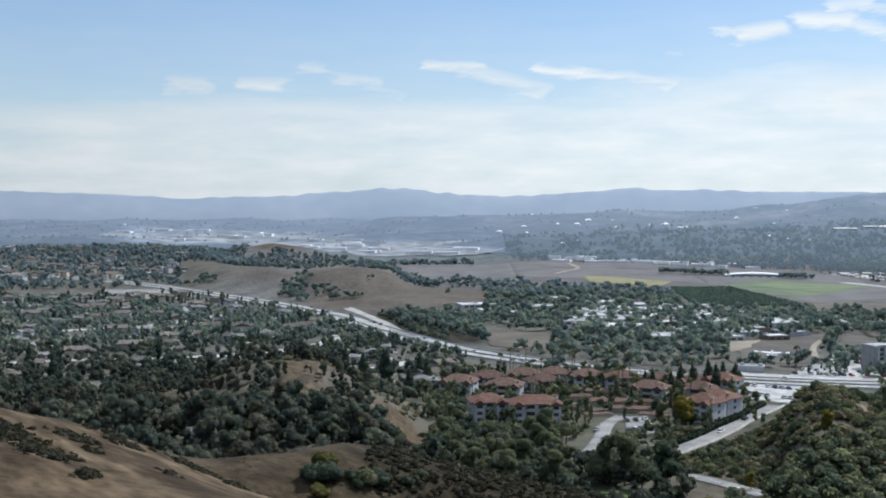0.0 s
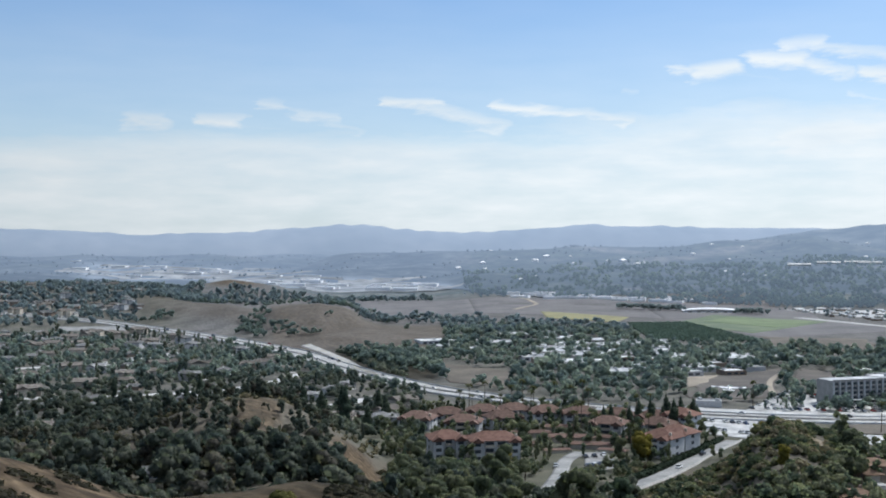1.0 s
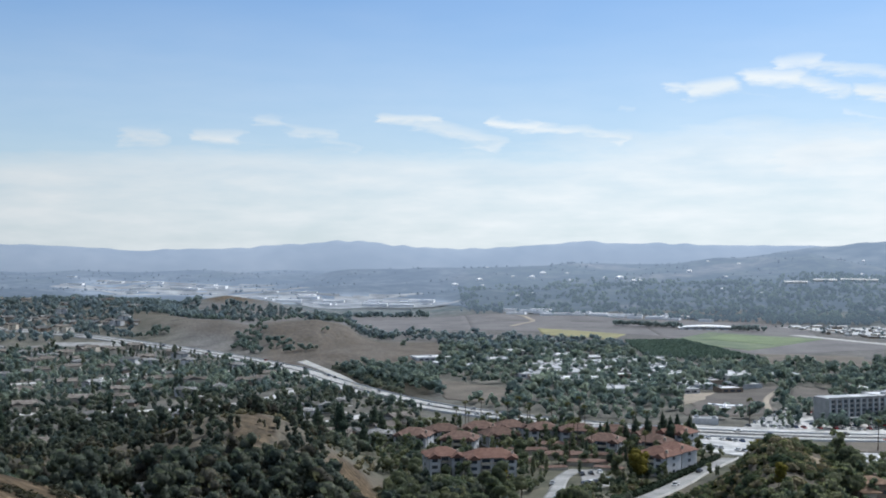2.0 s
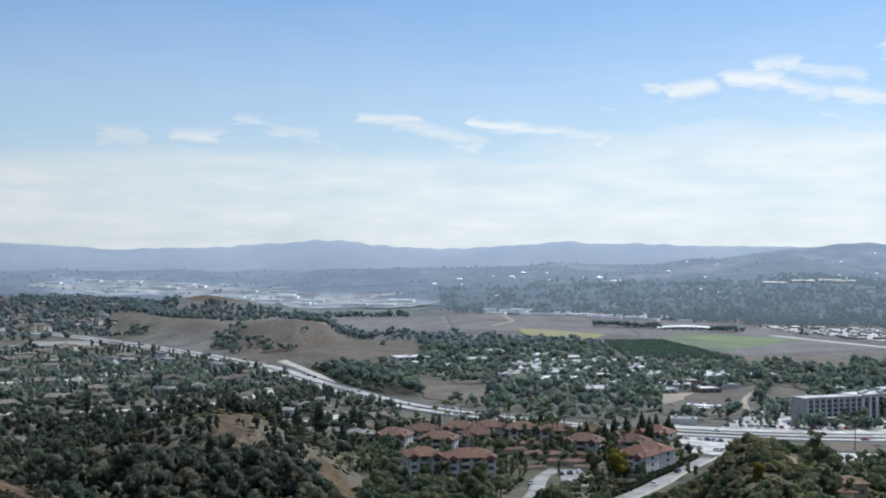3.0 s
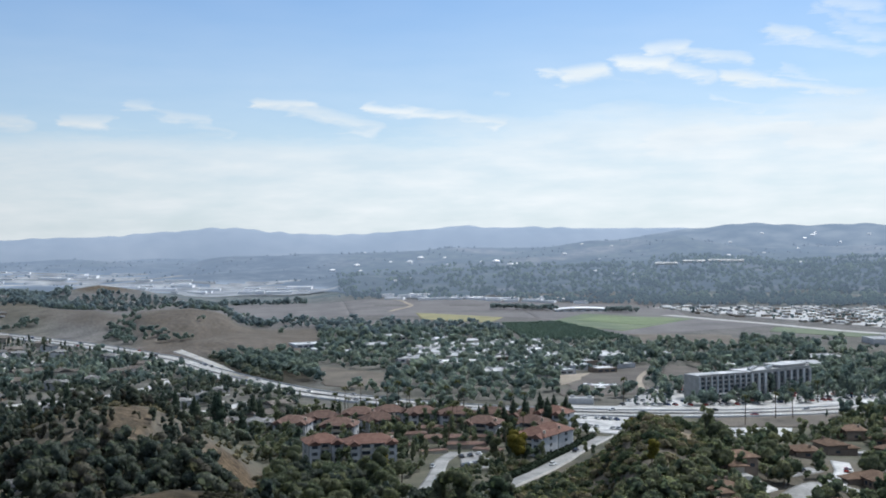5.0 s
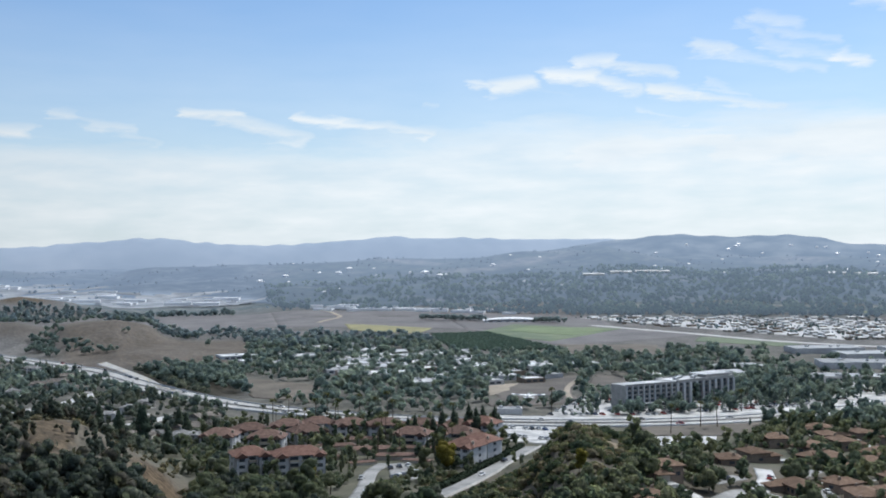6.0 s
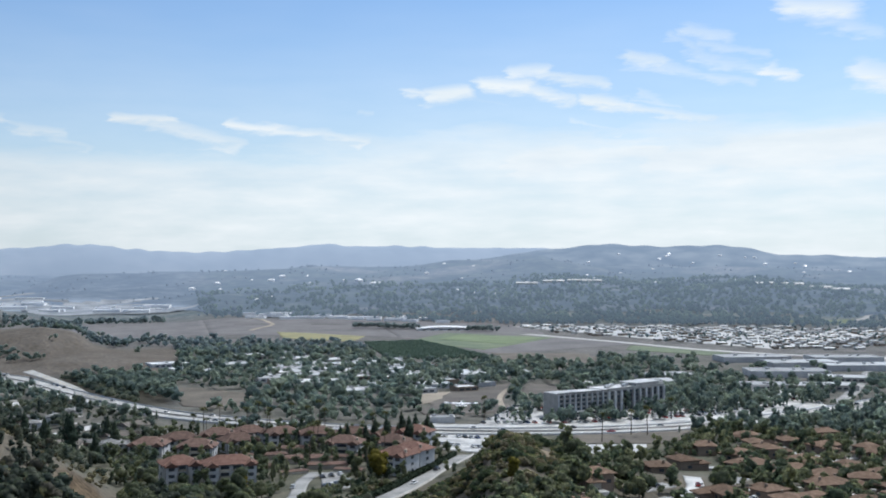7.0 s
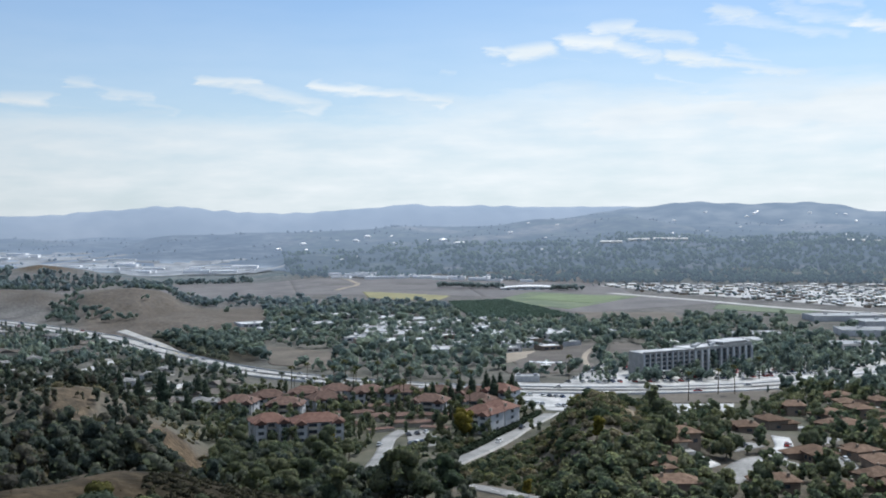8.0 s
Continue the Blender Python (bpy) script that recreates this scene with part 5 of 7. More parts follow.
def build_sheds():
    """Warehouses at the edge of the fields, and far rows of sheds and covered beds."""
    rng = random.Random(21)
    big = stock(flat_block("warehouse", 62, 34, 4.6, "wallgrey", "metal_roof", "long pale warehouse with a metal roof", "warehouse", bays=0, units=4, rng=rng))
    for x, y, turn in ((548, 968, -10), (560, 905, -10), (505, 838, -18), (590, 868, -14), (625, 940, -14)):
        put(big, x, y, turn)
        DISCS.extend([(x - 17, y, 19), (x + 17, y, 19)])
    packing = empty("packing_hall", "long white packing hall with a low vaulted roof", "warehouse")
    part("wall", box(bmesh.new(), -36, -17, -1.5, 36, 17, 1.4), "foam_white", packing)
    u = np.linspace(-1, 1, 25)
    rows = [np.column_stack([u * 38, np.full(25, k), 1.4 + lift + 2.6 * (1 - np.abs(u) ** 2.2)]) for k, lift in ((-18, 0), (-18, 0.3), (18, 0.3), (18, 0))]
    quads = [(r * 25 + i, r * 25 + i + 1, (r + 1) * 25 + i + 1, (r + 1) * 25 + i) for r in range(3) for i in range(24)] + [(75 + i, 75 + i + 1, i + 1, i) for i in range(24)]
    part("roof", mesh_from("roof", np.concatenate(rows), quads), "foam_white", packing, "white vaulted roof")
    for k in range(6):
        part("gate", box(bmesh.new(), -30 + k * 11, -17.08, 0, -25.5 + k * 11, -17.004, 1.2), "shingle", packing, "grey roller gate")
    packing.matrix_basis = pose(399, 1497, lz(399, 1497), 0, 0, -14)
    DISCS.extend([(380, 1502, 24), (418, 1492, 24)])
    office = stock(flat_block("office_block", 42, 26, 3.6, "stucco", "metal_roof", "low office block with a dark fascia", group="low offices", bays=8, units=3, rng=rng))
    for x, y, turn in ((438, 758, -20), (478, 742, -20), (372, 800, 10), (404, 845, 5), (520, 790, -30), (350, 770, 0)):
        put(office, x, y, turn)
        DISCS.append((x, y, 22))
    small = [stock(flat_block("shed", w, d, h, "foam_white", ro, lb, "shed", "sheds along the valley road", bays=0, units=1, rng=rng)) for w, d, h, ro, lb in (
        (20, 14, 3.0, "foam_white", "white-roofed industrial shed beside the valley road"), (22, 16, 2.4, "white_roof", "grey metal industrial shed beside the valley road"), (30, 16, 3.2, "foam_white", "long white industrial shed beside the valley road"))]
    for k in range(60):
        t = k / 59
        x, y = 172 + 275 * t + rng.uniform(-10, 10), 1865 - 225 * t + rng.uniform(-20, 45)
        if disc_gap(x, y, 12)[0] < 0:
            continue
        put(rng.choice(small), x, y, -18 + rng.uniform(-12, 12), 2.4 if math.hypot(x, y) > 1850 else 0.0)
        DISCS.append((x, y, 11))
    def covered_bed(x, y, w, d, turn, wording, cover):
        """A wide bed under film: a thin sheet over hoops that follows the land."""
        u, v = np.meshgrid(np.linspace(-0.5, 0.5, 13), np.linspace(-0.5, 0.5, 7))
        c, q = math.cos(radians(turn)), math.sin(radians(turn))
        px, py = x + u * w * c - v * d * q, y + u * w * q + v * d * c
        rim = (np.abs(u) > 0.49) | (np.abs(v) > 0.49)
        pz = land(px, py) + np.where(rim, 1.6, 2.9 + 0.25 * np.cos(u * 60))
        k = np.arange(6 * 12)
        k = k + k // 12
        me = mesh_from("covered_bed", np.stack([px, py, pz], -1).reshape(-1, 3), np.stack([k, k + 1, k + 14, k + 13], -1))
        tagged(part("covered_bed", me, cover), wording, "greenhouse", "covered nursery beds")

    far_shed = stock(flat_block("far_shed", 40, 22, 4.0, "foam_white", "foam_white", "far white shed among greenhouses", "shed", "far sheds", bays=0, units=0, rng=rng, foot=6))
    n = 0
    reach = np.linspace(2120, 4400, 200)
    while n < 190:
        az, fall = rng.uniform(-15.5, 2.4), rng.uniform(0.0145, 0.046)
        band = 0.0255 + 0.0011 * (az + 13)
        if abs(fall - band) > rng.uniform(0.003, 0.0105) or (az < -8 and fall > 0.031):
            n += 0.01
            continue
        # where the line of sight with that fall meets the land
        gx, gy = reach * math.sin(radians(az)), reach * math.cos(radians(az))
        under = np.nonzero(EYE - fall * reach < land(gx, gy) + 2)[0]
        n += 0.1
        if not len(under) or (under[0] == 0) or land(gx[under[0]], gy[under[0]]) > 62 or np.ptp(land(gx[under[0]] + np.array([-60, 60, 0, 0]), gy[under[0]] + np.array([0, 0, -40, 40]))) > 9:
            continue
        px, py, size = gx[under[0]], gy[under[0]], rng.uniform(0.5, 1.25)
        if rng.random() < 0.22:
            put(far_shed, px, py, rng.uniform(-14, 6), 2.2, scale=size)
        else:
            covered_bed(px, py, 150 * size, rng.uniform(30, 62) * size, rng.uniform(-14, 8), "wide pale greenhouse of film over frames" if size < 0.9 else "very wide pale greenhouse far off", "film")
        n += 1.3
    glass = stock(house("glasshouse", 44, 13, 1.8, 2.6, "stucco", "white_roof", False, "long white glasshouse on the wooded plateau", "greenhouse", group="plateau glasshouses", detail=0))
    # glasshouses on the plateau of the wooded hill, villas on far slopes
    for az, d in ((18.9, 2440), (20.2, 2450), (21.4, 2450), (22.0, 2440), (30.2, 2480), (31.4, 2500), (32.6, 2490), (33.4, 2480)):
        x, y = d * math.sin(radians(az)), d * math.cos(radians(az))
        put(glass, x, y, -az + rng.uniform(-5, 5), 5.0)
    store = flat_block("store", 14, 9, 3.0, "wallgrey", "white_roof", "low white store with a bright flat roof", bays=0, units=2, rng=rng)
    store.matrix_basis = pose(172, 652, lz(172, 652), 0, 0, -14)
    DISCS.extend([(168, 652, 7), (176, 651, 7)])
    canopy = flat_block("long_canopy", 42, 9, 4.2, "wallgrey", "metal_roof", "long low building with a pale metal roof", bays=9, units=0, rng=rng)
    canopy.matrix_basis = pose(122, 606, lz(122, 606), 0, 0, -18)
    DISCS.extend([(108, 610, 9), (122, 606, 9), (136, 601, 9)])
    villa = stock(house("villa", 13, 9, 2.2, 3.0, "foam_white", "foam_white", True, "far white villa on a wooded hill", group="far villas", detail=0))
    n = 0
    while n < 30:
        az, d = rng.uniform(4, 36), rng.uniform(2150, 3250)
        x, y = d * math.sin(radians(az)), d * math.cos(radians(az))
        put(villa, x, y, rng.uniform(-60, 60), 1.0, scale=0.6)
        n += 1
    for x, y in ((367, 2969), (486, 2745), (535, 2650), (729, 2918), (332, 2910), (513, 2709), (548, 2655), (135, 2800), (200, 2898)):
        put(villa, x, y, rng.uniform(-40, 40), 3.0, "far white villa on a hazy hill", rng.uniform(0.8, 1.3))
    for _ in range(26):
        x, y, z = RIDGE_SPOT(rng.uniform(17, 36), -rng.uniform(0.25, 0.75))
        put(villa, x, y, rng.uniform(-60, 60), z - lz(x, y) + 0.3, "far white villa on a blue ridge", 0.8)


build_hotel()
build_apartments()
build_terraces()
build_suburb()
build_campus()
build_park()
build_sheds()
cottage = house("cottage", 6.4, 5.4, 2.3, 1.7, "cream", "shingle", False, "lone house with a pale grey roof among trees", detail=2)
cottage.matrix_basis = pose(-67, 322, lz(-67, 322) + 0.2, 0, 0, 12)
DISCS.extend([(-68, 326, 7), (-66, 314, 7), (-63, 300, 7.5), (-60, 286, 7.5), (-57, 272, 7.5)])


# ---- trees ----
def leaf_cloud(rng, lobes, count, size):
    """Leaf clumps (four-cornered, bent every way) over and inside lobes (centre, radii); returns corners and faces."""
    lobes = np.array(lobes, dtype=float)
    vol = lobes[:, 3] * lobes[:, 4] * lobes[:, 5]
    pick = rng.choice(len(lobes), count, p=vol / vol.sum())
    n = rng.normal(size=(count, 3))
    n /= np.linalg.norm(n, axis=1)[:, None]
    depth = rng.uniform(0.92, 1.10, count)
    c = lobes[pick, :3] + n * lobes[pick, 3:] * depth[:, None]
    u = np.cross(n + rng.normal(scale=0.25, size=(count, 3)), rng.normal(size=(count, 3)))
    u /= np.linalg.norm(u, axis=1)[:, None]
    w = np.cross(u, n + rng.normal(scale=0.25, size=(count, 3)))
    w /= np.linalg.norm(w, axis=1)[:, None]
    s = size * rng.uniform(0.6, 1.4, count)[:, None]
    # each clump faces outwards, and is shaded as part of the round crown
    turn = np.sum(np.cross(u, w) * n, axis=1) < 0
    w = np.where(turn[:, None], -w, w)
    q = np.stack([c - u * s, c - w * s * 0.7 + n * s * 0.15, c + u * s, c + w * s * 0.7 - n * s * 0.1], 1)
    face = n + rng.normal(scale=0.22, size=(count, 3)) + (0, 0, 0.15)
    return q.reshape(-1, 3), np.arange(count * 4).reshape(-1, 4), np.repeat(face / np.linalg.norm(face, axis=1)[:, None], 4, axis=0)


def cores(rng, lobes, shrink=0.94, rings=5, sides=7):
    """The dense inside of each lobe, an uneven low ball of four-cornered faces."""
    V, F, O = [], [], []
    for cx, cy, cz, rx, ry, rz in lobes:
        b = len(V)
        for i in range(rings):
            th = math.pi * (i + 0.5) / rings
            for j in range(sides):
                ph = 2 * math.pi * j / sides + i * 0.4
                k = shrink * rng.uniform(0.88, 1.08)
                V.append((cx + rx * k * math.sin(th) * math.cos(ph), cy + ry * k * math.sin(th) * math.sin(ph), cz + rz * k * math.cos(th)))
                O.append((math.sin(th) * math.cos(ph), math.sin(th) * math.sin(ph), math.cos(th)))
        for i in range(rings - 1):
            for j in range(sides):
                F.append((b + i * sides + j, b + (i + 1) * sides + j, b + (i + 1) * sides + (j + 1) % sides, b + i * sides + (j + 1) % sides))
    return np.array(V), np.array(F), np.array(O)


def joined(pieces):
    V, F, O, b = [], [], [], 0
    for v, f, o in pieces:
        V.append(v)
        F.append(f + b)
        O.append(o)
        b += len(v)
    return np.concatenate(V), np.concatenate(F), np.concatenate(O)


def facing(me, normals_out):
    """Shades a crown by the way its clumps face."""
    me.polygons.foreach_set("use_smooth", np.ones(len(me.polygons), dtype=bool))
    me.normals_split_custom_set_from_vertices(np.asarray(normals_out, dtype=np.float32))
    return me


def oak_lobes(rng, h, spread, n=6):
    out = []
    for _ in range(n):
        a, r = rng.uniform(0, 6.28), spread * math.sqrt(rng.uniform(0, 1)) * 0.62
        k = rng.uniform(0.36, 0.55) * spread
        out.append((r * math.cos(a), r * math.sin(a), h * rng.uniform(0.42, 0.80), k, k, k * rng.uniform(0.6, 0.9)))
    out.append((0, 0, h * 0.72, spread * 0.5, spread * 0.5, h * 0.24))
    return out


def column_lobes(rng, h, r):
    return [(rng.uniform(-.1, .1) * r, rng.uniform(-.1, .1) * r, h * t, r * k, r * k, h * 0.17) for t, k in ((.18, .8), (.35, 1.0), (.52, .95), (.68, .75), (.83, .5), (.93, .25))]


def tall_lobes(rng, h, r):
    return [(rng.uniform(-.5, .5) * r, rng.uniform(-.5, .5) * r, h * t, r * rng.uniform(.5, .8), r * rng.uniform(.5, .8), h * .13) for t in (.38, .5, .6, .7, .8, .9)]


def trunk_mesh(h, r, limbs=4, seed=0):
    rng = random.Random(seed)
    bm = bmesh.new()
    cyl(bm, r, r * 0.62, (0, 0, -0.8), (0.1 * h * rng.uniform(-.4, .4), 0.05 * h, h * 0.45), 7)
    for k in range(limbs):
        a = k * 6.28 / limbs + rng.uniform(-.4, .4)
        cyl(bm, r * 0.45, r * 0.15, (0, 0.03 * h, h * 0.36), (0.28 * h * math.cos(a), 0.28 * h * math.sin(a), h * rng.uniform(.58, .75)), 5)
    return bm


def tree(name, lobes, leaf, h, r, count, size, label, seed, category="tree", group=""):
    rng = np.random.RandomState(seed)
    top = empty(name, label, category, group)
    part("trunk", trunk_mesh(h, r, 4, seed), "bark", top)
    v, f, o = joined((cores(rng, lobes), leaf_cloud(rng, lobes, count, size)))
    part("crown", facing(mesh_from("crown", v, f), o), leaf, top)
    return top


def palm(name, h, seed, label):
    rng = random.Random(seed)
    top = empty(name, label, "palm tree", "palms by the apartments")
    bm = bmesh.new()
    cyl(bm, 0.28, 0.2, (0, 0, -0.5), (0.3, 0, h * 0.5), 7)
    cyl(bm, 0.2, 0.17, (0.3, 0, h * 0.5), (0.4, 0.1, h), 7)
    part("trunk", bm, "bark", top)
    V, F = [], []
    for k in range(34):
        a, up = k * 2.4 + rng.uniform(-.2, .2), rng.uniform(-0.9, 0.9)
        L, prev = rng.uniform(1.7, 2.4), None
        for s in range(4):
            t = s / 3
            rr = L * (t + 0.05)
            z = h + rr * up * 0.55 - 0.42 * rr * rr * 0.5
            wv = 0.30 * (1 - 0.75 * abs(t - 0.4))
            c, d = math.cos(a), math.sin(a)
            V += [(0.4 + rr * c - wv * d, 0.1 + rr * d + wv * c, z - 0.1), (0.4 + rr * c + wv * d, 0.1 + rr * d - wv * c, z)]
            b = len(V)
            if s:
                F.append((b - 4, b - 3, b - 1, b - 2))
    part("fronds", mesh_from("fronds", np.array(V), np.array(F)), "leaf_palm", top, "drooping palm fronds")
    return top


def grow(name, leaf, spots, templates, label, category, seed):
    """Many plants joined as one stuff object. spots: rows of x, y, scale, tint."""
    rng = np.random.RandomState(seed)
    spots = np.asarray(spots, dtype=float)
    if not len(spots):
        return
    V, F, T, O, b = [], [], [], [], 0
    which, turn = rng.randint(0, len(templates), len(spots)), rng.uniform(0, 6.28, len(spots))
    z = land(spots[:, 0], spots[:, 1])
    for k, (tv, tf, to) in enumerate(templates):
        for i in np.nonzero(which == k)[0]:
            c, s, sc = math.cos(turn[i]), math.sin(turn[i]), spots[i, 2]
            v = np.stack([(tv[:, 0] * c - tv[:, 1] * s) * sc + spots[i, 0], (tv[:, 0] * s + tv[:, 1] * c) * sc + spots[i, 1], tv[:, 2] * sc + z[i] - 0.2], -1)
            V.append(v.astype(np.float32))
            F.append(tf + b)
            O.append(np.stack([to[:, 0] * c - to[:, 1] * s, to[:, 0] * s + to[:, 1] * c, to[:, 2]], -1).astype(np.float32))
            T.append(np.full(len(v), spots[i, 3], dtype=np.float32))
            b += len(v)
    me = mesh_from(name, np.concatenate(V), np.concatenate(F))
    at = me.attributes.new("tint", "FLOAT", "POINT")
    at.data.foreach_set("value", np.concatenate(T))
    # these woods emit haze, more with distance
    if leaf in ("leaf_hazy", "leaf_far_glow"):
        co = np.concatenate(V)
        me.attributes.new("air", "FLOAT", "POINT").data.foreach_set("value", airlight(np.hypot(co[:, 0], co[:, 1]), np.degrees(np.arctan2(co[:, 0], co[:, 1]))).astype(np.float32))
    tagged(part(name, facing(me, np.concatenate(O)), leaf), label, category, kind="stuff")


def templates(seed, kind, n, count, size):
    out = []
    for k in range(n):
        rng = np.random.RandomState(seed + k)
        if kind == "tuft":
            # dry blades that fan out from the ground
            b, lean, h = rng.uniform(-0.5, 0.5, (count, 2)), rng.uniform(-0.3, 0.3, (count, 2)), rng.uniform(0.25, 0.6, count)
            a = rng.uniform(0, 3.14, count)
            w = np.stack([np.cos(a), np.sin(a)], -1) * size * 0.5
            q = [np.column_stack([b - w, np.full(count, -0.1)]), np.column_stack([b + w, np.full(count, -0.1)]), np.column_stack([b + lean + w * 0.5, h]), np.column_stack([b + lean - w * 0.5, h])]
            out.append((np.stack(q, 1).reshape(-1, 3), np.arange(count * 4).reshape(-1, 4), np.repeat(np.column_stack([lean, np.ones(count)]), 4, axis=0)))
            continue
        lobes = {"oak": lambda: oak_lobes(rng, 8.0, 4.2, 2), "near": lambda: oak_lobes(rng, 9.0, 3.4, 6), "bush": lambda: [(a, b, c - 0.3, d, d, d * .75) for a, b, c, d in ((0, 0, .9, 1.2), (.8, .3, .7, .8), (-.6, .5, .8, .9))],
                 "tall": lambda: tall_lobes(rng, 11.0, 2.6), "column": lambda: column_lobes(rng, 9.0, 1.3), "tuft": lambda: [(rng.uniform(-.8, .8), rng.uniform(-.8, .8), .12, rng.uniform(.4, .9), rng.uniform(.4, .9), .22) for _ in range(4)], "far": lambda: oak_lobes(rng, 8.0, 4.4, 2), "speck": lambda: oak_lobes(rng, 7.0, 4.0, 0) + [(rng.uniform(-2, 2), rng.uniform(-2, 2), 3.4, 2.6, 2.6, 2.4)]}[kind]()
        out.append(joined((cores(rng, lobes, 0.96, 3, 5 if kind == "near" else 4), leaf_cloud(rng, lobes, count, size))))
    return out


def scatter(rng, n, az, d, keep, gap=2.0, house_gap=1.0, power=1.0):
    """Random spots in a sector of the plan, clear of roads and houses."""
    a = rng.uniform(az[0], az[1], n)
    r = np.sqrt(rng.uniform(d[0] ** 2, d[1] ** 2, n)) if power == 1.0 else rng.uniform(d[0], d[1], n)
    x, y = r * np.sin(np.radians(a)), r * np.cos(np.radians(a))
    ok = keep(x, y, a, r)
    x, y = x[ok], y[ok]
    ok = np.ones(len(x), dtype=bool)
    for i in range(0, len(x), 1500):
        s = slice(i, i + 1500)
        ok[s] = (road_gap(x[s], y[s]) > gap) & (disc_gap(x[s], y[s]) > house_gap - 3.5)
    return x[ok], y[ok]


def in_fields(x, y, names):
    hit = np.zeros(len(x), dtype=bool)
    for name, _, corners, _ in FIELDS:
        if name in names:
            hit |= inside(list(corners), x, y)
    return hit | inside(BARE, x, y) | inside(ORCHARD, x, y)


OPEN = {f[0] for f in FIELDS} - {"dry_patch"}


def by_lane(x, y, w):
    """Within w metres of the upper lane."""
    t = np.clip(((x - 76) * 76 + (y - 407) * 127) / (76 ** 2 + 127 ** 2), 0, 1)
    return np.hypot(x - 76 - 76 * t, y - 407 - 127 * t) < w


def plant_spots(rng, x, y, lo, hi):
    return np.column_stack([x, y, rng.uniform(lo, hi, len(x)) * rng.choice([0.7, 1.0, 1.0, 1.25], len(x)), rng.uniform(0, 1, len(x)) ** 1.4])


def plant_trees():
    rng = np.random.RandomState(12)
    oaks, bushes, talls, cols, fars = templates(100, "oak", 7, 30, 0.75), templates(200, "bush", 7, 30, 0.40), templates(300, "tall", 5, 40, 0.6), templates(400, "column", 3, 36, 0.65), templates(500, "far", 5, 22, 1.15)
    specks, nears = templates(600, "speck", 6, 7, 1.5), templates(150, "near", 6, 84, 0.38)
    clump = lambda x, y, s: ripple(x, y, s, 3)
    open_land = lambda x, y: in_fields(x, y, OPEN)
    # the wooded ridge left of the apartments
    x, y = scatter(rng, 1750, (-27, -0.5), (236, 505), lambda x, y, a, r: (zones(x, y, land(x, y))[0] < 0.76 + 0.35 * clump(x, y, 24)) & (clump(x, y, 50) > -0.35) & ((a < -3.5) | (r < 352)) & ((r > 290) | (land(x, y) < 42)), 3)
    p = plant_spots(rng, x, y, 0.65, 1.15)
    p[:, 2] *= 1 - 0.42 * smooth01((np.hypot(x, y) - 370) / 60)
    thin = clump(x, y, 36) + rng.uniform(-0.35, 0.35, len(x)) > 0.18
    grow("ridge_woodland", "leaf_ridge", p[~thin], nears + talls + talls, "dense dark oak woodland on a ridge", "trees", 1)
    grow("thin_woodland", "leaf_bare", p[thin], nears + talls + talls, "thin grey-brown trees among dark oaks", "trees", 35)
    x, y = scatter(rng, 900, (-27, 0.5), (285, 520), lambda x, y, a, r: (clump(x, y, 30) > -0.1) & (zones(x, y, land(x, y))[0] < 1.0 + 0.4 * clump(x, y, 18)), 2)
    grow("ridge_scrub", "leaf_grey", plant_spots(rng, x, y, 0.5, 1.3), bushes, "brown-green scrub between the oaks", "shrubs", 2)
    # gully and foot of the hill before the apartments
    x, y = scatter(rng, 620, (-3, 12), (318, 470), lambda x, y, a, r: ~open_land(x, y) & (clump(x, y, 30) > -0.4) & ((a < 7.5) | (r < 395)) & (r < 440) & ((a > -0.4) | (r < 352)) & ~((a > 10.3) & (a < 15.4) & (np.abs(r - 370 + 6.5 * (a - 11)) < 13)) & ~((a > 6.1) & (a < 8.4) & (r > 380) & (r < 500)), 5)
    grow("gully_trees", "leaf_ridge", plant_spots(rng, x, y, 0.5, 1.0), nears + talls[:1], "trees along the foot of the hill", "trees", 3)
    # the scrub hill at the lane
    x, y = scatter(rng, 5600, (10.5, 40), (325, 560), lambda x, y, a, r: ~open_land(x, y) & ~by_lane(x, y, 8) & ((r < 455) | (a < 16.5) & (r < 480) | (a > 28)) & ((a < 20.6) | (clump(x, y, 22) > 0.2)) & ~((a > 10.3) & (a < 15.4) & (np.abs(r - 370 + 6.5 * (a - 11)) < 13)) & ~((a > 6.1) & (a < 8.4) & (r > 380) & (r < 500)) & ((clump(x, y, 12) > -0.2) | ~in_fields(x, y, {"dry_patch"})) & (clump(x, y, 22) + 0.8 * (1 - zones(x, y, land(x, y))[0]) > -0.22), 2)
    cut = int(len(x) * 0.30)
    grow("hillside_scrub", "leaf_scrub", plant_spots(rng, x[cut:], y[cut:], 0.7, 1.9), bushes, "green chaparral bushes on a dry slope", "shrubs", 4)
    grow("hillside_sage", "leaf_grey", plant_spots(rng, x[:cut], y[:cut], 0.7, 1.7), bushes, "grey-brown sage bushes on a dry slope", "shrubs", 23)
    # suburb
    x, y = scatter(rng, 8600, (-26, 1), (500, 1330), lambda x, y, a, r: (x < np.interp(y, [400, 716, 845, 953, 1089, 1214, 1362, 1658], [60, 20, -50, -100, -165, -240, -350, -640])) & (clump(x, y, 60) > -0.45 - 0.3 * smooth01((r - 900) / 200)) & ((a > -13) | (r < 1235)), 2.5, 2.4)
    far = np.hypot(x, y) > 800
    cut = np.arange(len(x)) % 8 == 0
    k = ~far & ~cut
    grow("suburb_trees", "leaf_suburb", plant_spots(rng, x[k], y[k], 0.4, 0.85), oaks, "garden and street trees between houses", "trees", 5)
    k = far & ~cut
    p = plant_spots(rng, x[k], y[k], 0.45, 0.95)
    # low planting before the far stretch of the freeway
    q = dense(FREEWAY[:8], 25.0)
